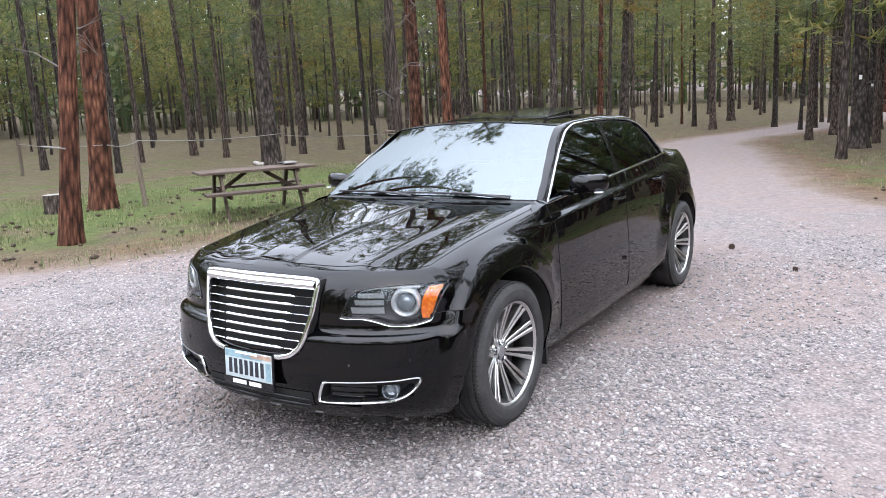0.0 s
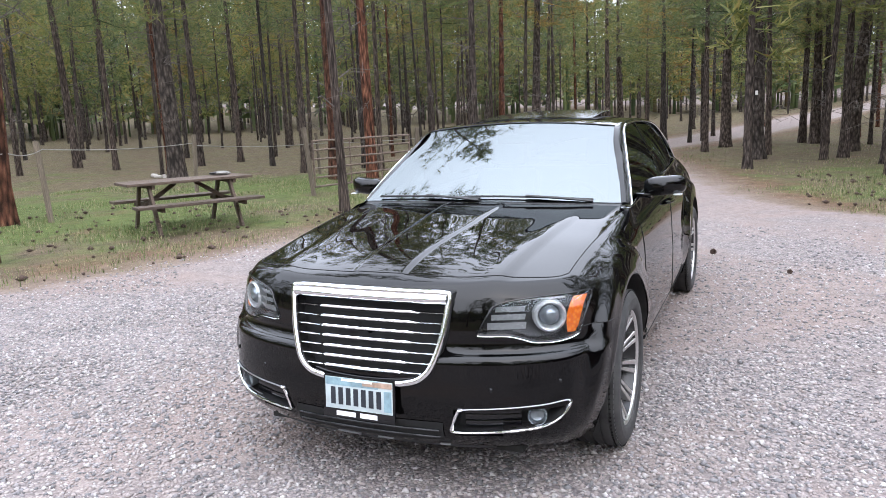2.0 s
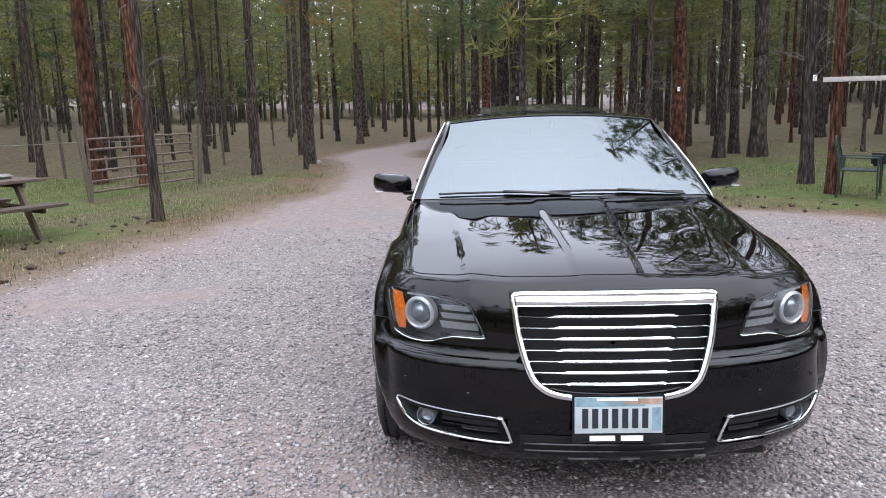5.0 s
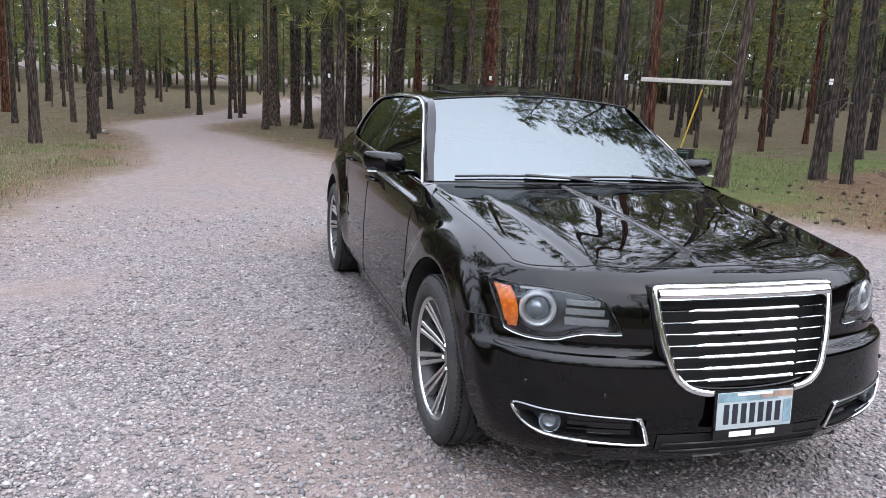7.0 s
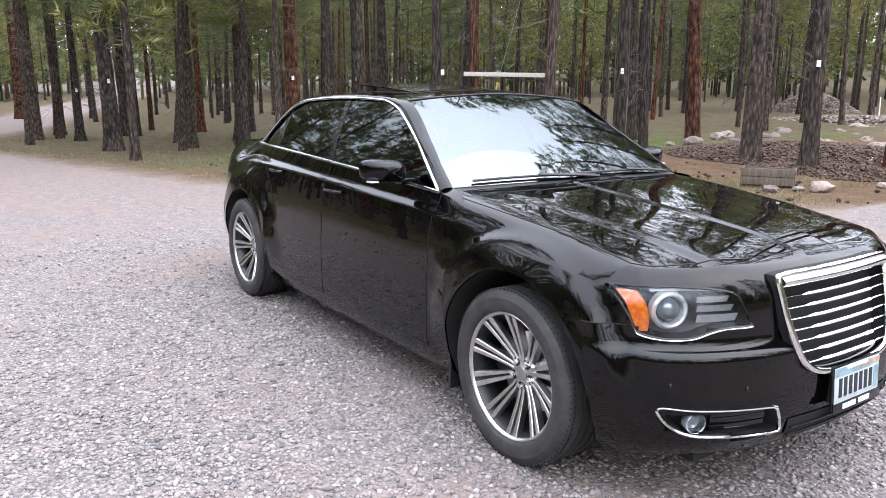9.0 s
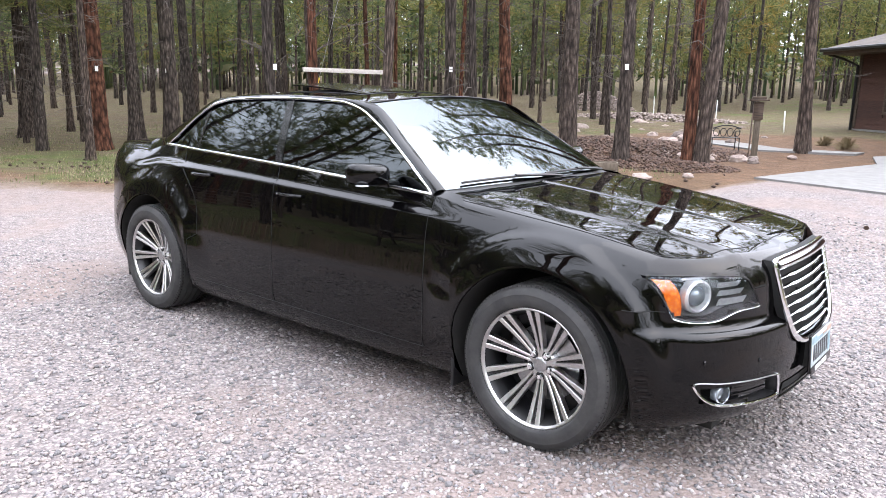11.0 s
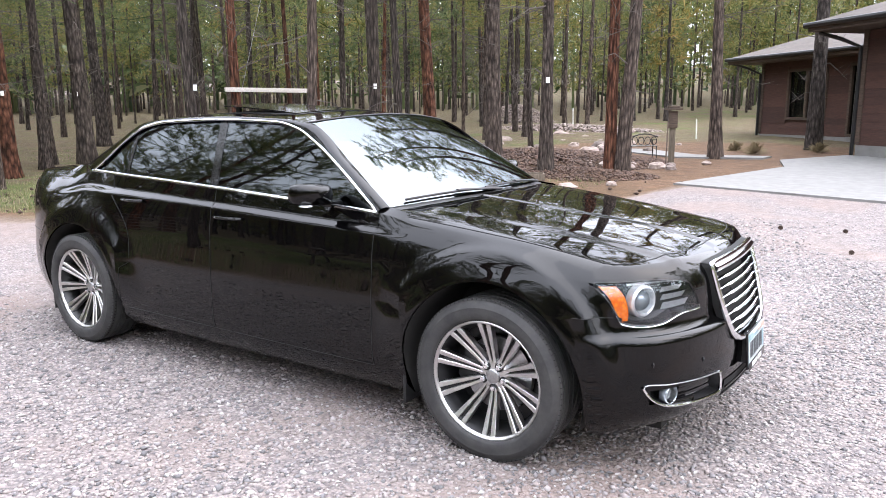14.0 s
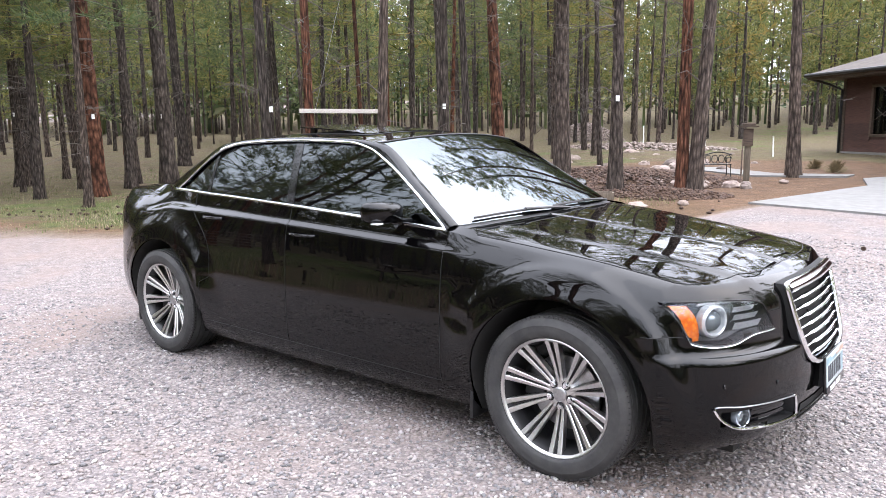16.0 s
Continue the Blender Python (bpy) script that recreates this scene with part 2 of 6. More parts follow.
def axis(lo, hi, fine_lo, fine_hi, step):
    """Coordinates: even in the fine stretch, ever wider outside it."""
    out = list(np.arange(fine_lo, fine_hi + 1e-6, step))
    d = step
    while out[-1] < hi:
        d *= 1.16
        out.append(out[-1] + d)
    d = step
    while out[0] > lo:
        d *= 1.16
        out.insert(0, out[0] - d)
    return out


def make_ground():
    xs, ys = axis(-900, 900, -30, 8, 0.3), axis(-900, 900, -16, 16, 0.3)
    verts, gravel, lane, green, litter = [], [], [], [], []
    for x in xs:
        for y in ys:
            d = gravel_depth(x, y)
            z = ground_z(x, y)
            near = smooth(60, 20, abs(x + 8) + abs(y))
            z += near * 0.03 * noise.noise((x * 0.7, y * 0.7, 0.3)) * smooth(0.4, -1.5, d) + 0.25 * noise.noise((x * 0.06, y * 0.06, 2)) * smooth(-2, -14, d) * smooth(10, 30, math.hypot(x, y))
            if d > -2:
                z += 0.006 * noise.noise((x * 1.3, y * 1.3, 5)) * smooth(3.2, 5, math.hypot(x + 1.5, y * 2))
            if abs(x + 93) < 9:
                d = max(d, 4.0 - abs(x + 93))
            verts.append((x, y, z))
            gravel.append(clamp(0.5 + d / 4.0))
            mid = (DRIVE_LEFT(x) + DRIVE_RIGHT(x)) / 2
            off = min(abs(y - mid - 0.75), abs(y - mid + 0.75))
            lane.append(max(smooth(-5, -11, x) * (0.62 + 0.38 * smooth(0.6, 0.15, off)), 0.75 * smooth(1.6, 0.3, d) * smooth(1.5, -2, x)))
            litter.append(clamp(0.95 * smooth(1.5, 0.8, math.hypot((x + 3.6) / 5.2, (y - 13.5) / 5.6)) + 0.30 + 0.35 * smooth(-2.2, -0.6, d) * (d < 0.3)))
            green.append(clamp(0.46 + 0.56 * smooth(3, 1, math.hypot((x + 8) / 3.4, (y + 10) / 1.6)) + 0.45 * smooth(4, 1, math.hypot((x + 10) / 3.2, (y - 8.5) / 2.2)) - 0.35 * smooth(-12, -22, x) - 0.5 * smooth(9, 12, y) * smooth(-8, -4, x)))
    n = len(ys)
    faces = [(i * n + j, (i + 1) * n + j, (i + 1) * n + j + 1, i * n + j + 1) for i in range(len(xs) - 1) for j in range(n - 1)]
    me = bpy.data.meshes.new("ground")
    me.from_pydata(verts, [], faces)
    for nm, vals in (("gravel", gravel), ("lane", lane), ("green", green), ("litter", litter)):
        me.attributes.new(nm, "FLOAT", "POINT").data.foreach_set("value", vals)
    me.materials.append(GROUND)
    me.shade_smooth()
    return tagged(new("ground", me), "pale crushed gravel drive edged by needle-strewn grass", "ground", kind="structure")


ground = make_ground()


def scatter_mesh(name, shape_v, shape_f, pos, scale, turn, tilt, mat, squash=None):
    """One mesh of many small copies of a shape."""
    rng = np.random.default_rng(5)
    sv = np.array(shape_v, float)
    n, k = len(pos), len(sv)
    v = np.repeat(sv[None], n, 0) * scale[:, None, :]
    v = v * (1 + rng.uniform(-0.22, 0.22, (n, k, 1)))
    ca, sa = np.cos(tilt), np.sin(tilt)
    y, z = v[:, :, 1] * ca[:, None] - v[:, :, 2] * sa[:, None], v[:, :, 1] * sa[:, None] + v[:, :, 2] * ca[:, None]
    c, s = np.cos(turn)[:, None], np.sin(turn)[:, None]
    v = np.stack([v[:, :, 0] * c - y * s, v[:, :, 0] * s + y * c, z], 2) + pos[:, None, :]
    f = (np.array(shape_f)[None] + (np.arange(n) * k)[:, None, None]).reshape(-1, 3)
    me = bpy.data.meshes.new(name)
    me.vertices.add(n * k)
    me.vertices.foreach_set("co", v.reshape(-1))
    me.loops.add(f.size)
    me.loops.foreach_set("vertex_index", f.reshape(-1).astype(np.int32))
    me.polygons.add(len(f))
    me.polygons.foreach_set("loop_start", np.arange(0, f.size, 3, dtype=np.int32))
    me.update(calc_edges=True)
    me.materials.append(mat)
    return new(name, me)


OCTA_V = [(1, 0, 0), (-1, 0, 0), (0, 1, 0), (0, -1, 0), (0, 0, 1), (0, 0, -1)]
OCTA_F = [(0, 2, 4), (2, 1, 4), (1, 3, 4), (3, 0, 4), (2, 0, 5), (1, 2, 5), (3, 1, 5), (0, 3, 5)]
GRAVEL_STONE = Mat("crushed_stone").set(Roughness=0.9)
GRAVEL_STONE.color(GRAVEL_STONE.mix(0.12, GRAVEL_STONE.ramp(GRAVEL_STONE.island(), (0.0, (0.050, 0.046, 0.048)), (0.18, (0.110, 0.102, 0.107)), (0.38, (0.176, 0.156, 0.156)), (0.55, (0.220, 0.175, 0.158)), (0.7, (0.240, 0.199, 0.183)), (0.86, (0.290, 0.263, 0.252)), (1.0, (0.381, 0.360, 0.343))),
                                    GRAVEL_STONE.noise(GRAVEL_STONE.coords(), 150, 3)))


def make_gravel():
    rng = np.random.default_rng(11)
    pts, size = [], []
    for x0, x1, y0, y1, n, lo, hi in ((-1.5, 3.5, -3.9, 3.9, 58000, 0.0055, 0.0125), (-6.6, 1.6, -5.4, -0.3, 30000, 0.006, 0.0155), (-7.2, 1.6, 0.3, 5.1, 30000, 0.006, 0.0155), (-1, 4, 2.8, 6.8, 9000, 0.007, 0.017)):
        x, y = rng.uniform(x0, x1, n), rng.uniform(y0, y1, n)
        s = rng.uniform(lo, hi, n) * rng.choice([0.8, 1.0, 1.0, 1.35], n)
        bare = np.array([noise.noise((a * 0.55, b * 0.55, 9.0)) for a, b in zip(x, y)])
        keep = (np.array([gravel_depth(a, b) for a, b in zip(x, y)]) > rng.uniform(-0.5, 0.7, n)) & (bare < 0.22 + rng.uniform(-0.1, 0.25, n)) & (rng.random(n) < np.clip((x + 7.2) / 4.2, 0, 1)) & (rng.random(n) < np.clip(np.minimum(np.minimum(x - x0, x1 - x), np.minimum(y - y0, y1 - y)) / 0.7 + 0.05, 0, 1))
        x, y, s = x[keep], y[keep], s[keep]
        z = np.array([ground_z(a, b) for a, b in zip(x, y)]) + s * 0.15
        pts.append(np.stack([x, y, z], 1))
        size.append(s)
    p, s = np.concatenate(pts), np.concatenate(size)
    n = len(s)
    sc = np.stack([s * rng.uniform(0.9, 1.5, n), s * rng.uniform(0.7, 1.1, n), s * rng.uniform(0.45, 0.85, n)], 1)
    ob = scatter_mesh("gravel", OCTA_V, OCTA_F, p, sc, rng.uniform(0, 6.28, n), rng.uniform(-0.5, 0.5, n), GRAVEL_STONE.m)
    return tagged(ob, "loose crushed grey and pink gravel stones on the drive", "gravel", kind="stuff")


make_gravel()
GRASS = Mat("grass_blades").set(Roughness=0.7)
GRASS.color(GRASS.ramp(GRASS.island(), (0.0, (0.047, 0.073, 0.014)), (0.45, (0.086, 0.126, 0.026)), (0.65, (0.199, 0.173, 0.086)), (1.0, (0.279, 0.239, 0.146))))


def make_grass():
    rng = np.random.default_rng(21)
    p = []
    for x0, x1, y0, y1, n in ((-15, 0, -15, -3.5, 90000), (-15, -1, 2, 13, 66000), (-26, -10, -11, 11, 40000)):
        x, y = rng.uniform(x0, x1, n), rng.uniform(y0, y1, n)
        clump = np.array([noise.noise((a * 0.5, b * 0.5, 3.0)) + 0.5 * noise.noise((a * 2.3, b * 2.3, 1.0)) for a, b in zip(x, y)])
        keep = (np.array([gravel_depth(a, b) for a, b in zip(x, y)]) < -0.25 + rng.uniform(-0.4, 0.3, n)) & (clump > rng.uniform(-0.35, 0.3, n))
        keep &= ~((x > -3.6) & (y > 7.4)) & ~((x > -9.5) & (y > 9.8))
        p.append(np.stack([x[keep], y[keep], [ground_z(a, b) - 0.004 for a, b in zip(x[keep], y[keep])]], 1))
    p = np.concatenate(p)
    n = len(p)
    h = rng.uniform(0.022, 0.065, n) * rng.choice([1, 1, 1, 1.6], n)
    sc = np.stack([rng.uniform(0.003, 0.007, n), h * 0.5, h], 1)
    ob = scatter_mesh("grass", [(-1, 0, 0), (1, 0, 0), (0.2, 0.6, 1)], [(0, 1, 2)], p, sc, rng.uniform(0, 6.28, n), rng.uniform(-0.5, 0.5, n), GRASS.m)
    return tagged(ob, "short green and dry yellow grass between the pines", "grass", kind="stuff")


make_grass()

# ---- materials of the car ----
def car_paint():
    m = Mat("black_car_paint").set(Roughness=0.5)
    m.b.inputs["Specular IOR Level"].default_value = 0.0
    m.b.inputs["Base Color"].default_value = (0.0035, 0.0035, 0.004, 1)
    m.b.inputs["Coat Weight"].default_value = 1.0
    m.b.inputs["Coat IOR"].default_value = 1.40
    co = m.coords()
    f = m.noise(co, 9, 6, 0.6)
    m.l.new(m.ramp(f, (0.35, (0.008,) * 3), (0.75, (0.03,) * 3)), m.b.inputs["Coat Roughness"])
    dust = m.math("MULTIPLY", m.noise(co, 160, 3), m.noise(co, 2.2, 3))
    m.color(m.ramp(dust, (0.2, (0.0008, 0.0008, 0.001)), (0.6, (0.005, 0.0046, 0.0042))))
    return m.m


def glass(name, tint, ior, gloss=1.0):
    """A thin pane: it reflects by Fresnel and lets tinted light through."""
    m = bpy.data.materials.new(name)
    m.use_nodes = True
    n, l = m.node_tree.nodes, m.node_tree.links
    n.remove(n["Principled BSDF"])
    tr, gl, mx, fr = n.new("ShaderNodeBsdfTransparent"), n.new("ShaderNodeBsdfGlossy"), n.new("ShaderNodeMixShader"), n.new("ShaderNodeFresnel")
    tr.inputs[0].default_value = (*tint, 1)
    gl.inputs["Roughness"].default_value = 0.015
    gl.inputs["Color"].default_value = (0.90 * gloss, 0.98 * gloss, gloss, 1)
    fr.inputs[0].default_value = ior
    l.new(fr.outputs[0], mx.inputs[0])
    l.new(tr.outputs[0], mx.inputs[1])
    l.new(gl.outputs[0], mx.inputs[2])
    l.new(mx.outputs[0], n["Material Output"].inputs[0])
    return m


PAINT = car_paint()
CHROME = plain("chrome_trim", (0.86, 0.87, 0.88), 0.08, 1.0, 40, 0.06)
MACHINED = plain("machined_alloy", (0.62, 0.61, 0.60), 0.32, 1.0, 60, 0.1)
DARK_ALLOY = plain("dark_painted_alloy", (0.009, 0.009, 0.010), 0.35, 0.0, 30, 0.2)
BLACK_PLASTIC = plain("black_plastic", (0.012, 0.012, 0.013), 0.5, 0.0, 80, 0.3, 0.1)
GLOSS_BLACK = plain("gloss_black_plastic", (0.006, 0.006, 0.007), 0.12)
LINER = plain("wheel_well_liner", (0.012, 0.011, 0.010), 0.9, 0.0, 20, 0.4, 0.3)
SEAM = plain("panel_gap", (0.002, 0.002, 0.002), 0.8)
WINDSHIELD = glass("windshield_glass", (0.13, 0.21, 0.18), 6.0, 0.38)
TINTED = glass("tinted_side_glass", (0.03, 0.034, 0.034), 1.58)
LENS = glass("clear_lamp_lens", (0.92, 0.93, 0.94), 1.5)
AMBER = Mat("amber_reflector").set(Roughness=0.18)
AMBER.color(AMBER.ramp(AMBER.voronoi(AMBER.coords(), 60), (0.1, (0.95, 0.30, 0.02)), (0.6, (0.8, 0.16, 0.01))))
AMBER.b.inputs["Coat Weight"].default_value = 1.0
AMBER = AMBER.m
RED_LENS = plain("red_lamp_lens", (0.35, 0.01, 0.01), 0.1)
REFLECTOR = plain("lamp_reflector", (0.80, 0.82, 0.84), 0.22, 0.45, 70, 0.15, 0.3)
LAMP_BACK = plain("lamp_housing", (0.05, 0.05, 0.055), 0.25, 0.4, 60, 0.2)
BULB_LENS = plain("projector_lens", (0.30, 0.33, 0.36), 0.04, 0.6)
SEAT = plain("dark_leather", (0.02, 0.018, 0.017), 0.5, 0.0, 50, 0.3, 0.2)
GALV_SCUFF = plain("scuffed_plastic", (0.16, 0.16, 0.16), 0.6)
STEEL = plain("brushed_steel", (0.45, 0.45, 0.46), 0.35, 1.0, 90, 0.15)


def tyre_rubber():
    m = Mat("tyre_rubber").set(Roughness=0.72)
    co = m.coords()
    f = m.noise(co, 14, 6, 0.65)
    m.color(m.ramp(f, (0.3, (0.018, 0.018, 0.019)), (0.75, (0.050, 0.048, 0.046))))
    m.bump(m.noise(co, 220, 3), 0.2, 0.002)
    return m.m


TYRE = tyre_rubber()

import functools

# ---- the parked saloon: x ahead, y to its left, front axle at the origin ----
AXLES, WHEEL_Z, ARCH_R = (0.0, -3.052), 0.365, 0.43
OUTLINE = through_points([(0.862, 0, 0), (0.854, 0.2, 0), (0.827, 0.4, 0), (0.766, 0.6, 0), (0.676, 0.752, 0), (0.57, 0.832, 0), (0.42, 0.868, 0),
                          (0.2, 0.882, 0), (0, 0.885, 0), (-0.4, 0.885, 0), (-1.0, 0.888, 0), (-2.0, 0.888, 0), (-2.6, 0.886, 0), (-3.05, 0.882, 0),
                          (-3.4, 0.868, 0), (-3.64, 0.828, 0), (-3.86, 0.742, 0), (-4.0, 0.59, 0), (-4.09, 0.3, 0), (-4.11, 0, 0)], 24)
ARC = [0.0]
for p, q in zip(OUTLINE, OUTLINE[1:]):
    ARC.append(ARC[-1] + (q - p).length)
ARC = np.array(ARC)
OX, OY = np.array([p.x for p in OUTLINE]), np.array([p.y for p in OUTLINE])
S_SIDE = float(np.interp(-0.45, -OX, ARC))      # where the front corner becomes the side
S_TAIL = float(np.interp(3.6, -OX, ARC))
S_END = float(ARC[-1])


@functools.lru_cache(maxsize=None)
def plan_at(s):
    """Point and inward direction of the widest outline at arc length s."""
    p = Vector((float(np.interp(s, ARC, OX)), float(np.interp(s, ARC, OY)), 0))
    a, b = max(s - 0.04, 0), min(s + 0.04, S_END)
    d = Vector((float(np.interp(b, ARC, OX) - np.interp(a, ARC, OX)), float(np.interp(b, ARC, OY) - np.interp(a, ARC, OY)), 0)).normalized()
    if s < 0.03 or s > S_END - 0.03:
        d = Vector((0, 1, 0)) if s < 0.03 else Vector((0, -1, 0))
    return p, Vector((d.y * -1, d.x, 0))


def s_at(x):
    return float(np.interp(-x, -OX, ARC))


HOOD_Z = knots((0.785, 0.845), (0.738, 0.872), (0.672, 0.904), (0.49, 0.947), (0.2, 0.985), (0, 1.006), (-0.3, 1.040), (-0.6, 1.066))
HOOD_DROP = knots((0.7, 0.05), (0.5, 0.062), (0, 0.038), (-0.6, 0.026))
DECK_Z = knots((-3.2, 1.135), (-3.5, 1.132), (-3.8, 1.120), (-4.0, 1.100), (-4.08, 1.07))
BELT_Z = knots((-0.45, 1.010), (-0.62, 1.020), (-1.2, 1.050), (-1.75, 1.078), (-2.5, 1.105), (-3.1, 1.118), (-3.4, 1.115))
SHOULDER_Y = knots((0.45, 0.785), (0.2, 0.80), (0, 0.805), (-0.45, 0.806), (-0.62, 0.800), (-1.75, 0.808), (-2.6, 0.785), (-3.0, 0.745), (-3.4, 0.735), (-3.6, 0.70))
LOW_FRONT = knots((0.18, 0.20), (0.23, 0.10), (0.28, 0.03), (0.34, 0.008), (0.45, 0.0), (0.55, 0.010), (0.607, 0.014), (0.618, 0.022), (0.632, 0.055), (0.65, 0.064), (0.70, 0.066))
LOW_SIDE = knots((0.18, 0.10), (0.215, 0.045), (0.27, 0.022), (0.305, 0.016), (0.325, 0.004), (0.45, 0.0), (0.6, 0.0), (0.70, 0.006))
LOW_REAR = knots((0.18, 0.22), (0.25, 0.09), (0.34, 0.02), (0.5, 0.0), (0.70, 0.012))
RISE_DOOR = knots((0, 0), (0.35, 0.10), (0.60, 0.26), (0.71, 0.35), (0.72, 0.36), (0.82, 0.78), (0.83, 0.79), (1, 1))
RISE_FENDER = knots((0, 0), (0.4, 0.08), (0.7, 0.33), (0.88, 0.66), (1, 1))
RISE_FRONT = knots((0, 0), (0.45, 0.16), (0.7, 0.38), (0.86, 0.66), (1, 1))


def top_z(x, y):
    """Height of bonnet, wings and boot lid."""
    y = abs(y)
    if x > -2:
        z = HOOD_Z(x) - HOOD_DROP(x) * (y / 0.75) ** 2
        z -= 0.045 * (max(0.0, y - 0.72) / 0.12) ** 2
        fade = smooth(0.80, 0.55, x)
        w = 0.10 + 0.05 * smooth(0.6, -0.5, x)
        z += 0.007 * fade * (1 - smooth(w, w + 0.035, y))             # raised spine
        yc = 0.50 + 0.07 * smooth(0.6, -0.5, x)
        z += 0.009 * fade * smooth(-0.60, 0.15, x) * smooth(yc - 0.15, yc, y) * (1 - smooth(yc, yc + 0.06, y))   # outer folds
        return z
    return DECK_Z(x) - 0.03 * (y / 0.7) ** 2 - 0.03 * (max(0.0, y - 0.6) / 0.12) ** 2


@functools.lru_cache(maxsize=None)
def shoulder(s):
    """Plan offset and height of the shoulder at arc length s."""
    p, n = plan_at(s)
    if p.x > 0.45:
        d = lerp(0.105, 0.14, smooth(0.45, 0.7, p.x))
    elif p.x > -3.6:
        d = (p.y - SHOULDER_Y(p.x)) / max(0.3, -n.y)
    else:
        d = lerp(0.17, 0.10, smooth(-3.6, -3.95, p.x))
    q = p + n * d
    wing, rear = smooth(-0.70, -0.50, q.x), smooth(-3.0, -3.35, q.x)
    if q.x > -2:
        z = lerp(BELT_Z(q.x), top_z(q.x, q.y), wing)
    else:
        z = lerp(BELT_Z(q.x), top_z(q.x, q.y), rear)
    return d, z


def inset(s, z):
    """How far the skin stands inside the outline at height z."""
    p, n = plan_at(s)
    wf, wr = smooth(0.35, 0.70, p.x), smooth(-3.5, -3.85, p.x)
    low = lambda v: lerp(lerp(LOW_SIDE(v), LOW_FRONT(v), wf), LOW_REAR(v), wr)
    flare = 0.0
    for ax in AXLES:
        r = math.hypot(p.x - ax, z - WHEEL_Z)
        flare += 0.005 * (1 - smooth(ARCH_R + 0.01, ARCH_R + 0.05, r)) + (0.038 if ax == 0 else 0.034) * (1 - smooth(0.545, 0.585, r)) * smooth(0.30, 0.55, z)
    if z <= 0.70:
        return low(z) - flare
    d, zs = shoulder(s)
    w = clamp((z - 0.70) / max(0.02, zs - 0.70))
    wing = smooth(-0.70, -0.45, p.x)
    r = lerp(lerp(RISE_DOOR(w), RISE_FENDER(w), max(wing, smooth(-3.0, -3.4, p.x))), RISE_FRONT(w), wf)
    return lerp(low(0.70), d, r) - flare * (1 - w) ** 0.22


def skin(s, z, off=0.0, side=1):
    """A point of the body's flank, off metres proud of it."""
    p, n = plan_at(s)
    q = p + n * (inset(s, z) - off)
    return Vector((q.x, q.y * side, z))


def s_of_y(y, z):
    """Arc length at which the front skin has this half width."""
    a, b = 0.0, S_SIDE
    for _ in range(30):
        m = (a + b) / 2
        if skin(m, z).y < y:
            a = m
        else:
            b = m
    return (a + b) / 2


def front(y, z, off=0.0):
    """A point of the nose by its lateral place and height."""
    return skin(s_of_y(abs(y), z), z, off, 1 if y >= 0 else -1)


def flank(x, z, off=0.0, side=1):
    return skin(s_at(x), z, off, side)


def inside(poly, x, y):
    c = False
    for (x0, y0), (x1, y1) in zip(poly, poly[1:] + poly[:1]):
        if (y0 > y) != (y1 > y) and x < (x1 - x0) * (y - y0) / (y1 - y0) + x0:
            c = not c
    return c


def rounded(poly, per=8):
    """A closed smooth outline through (y, z) corners, as a list of pairs."""
    n = len(poly)
    out = []
    for i in range(n):
        p0, p1, p2, p3 = (Vector((*poly[(i + k) % n], 0)) for k in (-1, 0, 1, 2))
        for k in range(per):
            t = k / per
            v = 0.5 * (2 * p1 + (p2 - p0) * t + (2 * p0 - 5 * p1 + 4 * p2 - p3) * t * t + (3 * p1 - p0 - 3 * p2 + p3) * t**3)
            out.append((v.x, v.y))
    return out


HEADLAMP = [(0.826, 0.812), (0.818, 0.83), (0.70, 0.835), (0.58, 0.826), (0.515, 0.808), (0.492, 0.775), (0.462, 0.715), (0.466, 0.700), (0.56, 0.698), (0.61, 0.686), (0.66, 0.668), (0.73, 0.664), (0.785, 0.676), (0.80, 0.70)]
HEADLAMP = rounded(HEADLAMP, 6)
GRILLE = [(0.353, 0.845), (0.349, 0.80), (0.334, 0.70), (0.304, 0.60), (0.272, 0.552), (0.214, 0.523), (0.095, 0.510)]
GRILLE = GRILLE + [(-y, z) for y, z in GRILLE[::-1]] + [(-0.334, 0.857), (-0.2, 0.860), (0.2, 0.860), (0.334, 0.857)]
FOG = [(0.785, 0.441), (0.76, 0.385), (0.7, 0.349), (0.6, 0.337), (0.46, 0.329), (0.375, 0.329), (0.372, 0.348), (0.395, 0.409), (0.415, 0.422), (0.56, 0.43), (0.7, 0.437)]


def car_columns():
    """Arc lengths of the columns of the skin, denser round the wheel arches."""
    cols = [S_SIDE * k / 44 for k in range(44)]
    xs = [0.45]
    for ax in AXLES:
        xs += [ax + ARCH_R + 0.0012] + [ax + ARCH_R * math.cos(math.pi * k / 26) for k in range(27)] + [ax - ARCH_R - 0.0012]
    xs += [-0.52, -0.58, -0.62] + [-0.62 - 0.0942 * k for k in range(1, 12)] + [-1.75 - 0.085 * k for k in range(0, 10)] + [-2.60, -3.52, -3.56]
    cols += sorted(s_at(x) for x in xs if x < 0.4501)
    cols += [lerp(S_TAIL, S_END, k / 22) for k in range(23)]
    return cols


def arch_z(x):
    for ax in AXLES:
        if abs(x - ax) <= ARCH_R + 1e-4:
            return WHEEL_Z + math.sqrt(max(0.0, ARCH_R**2 - (x - ax) ** 2))
    return None


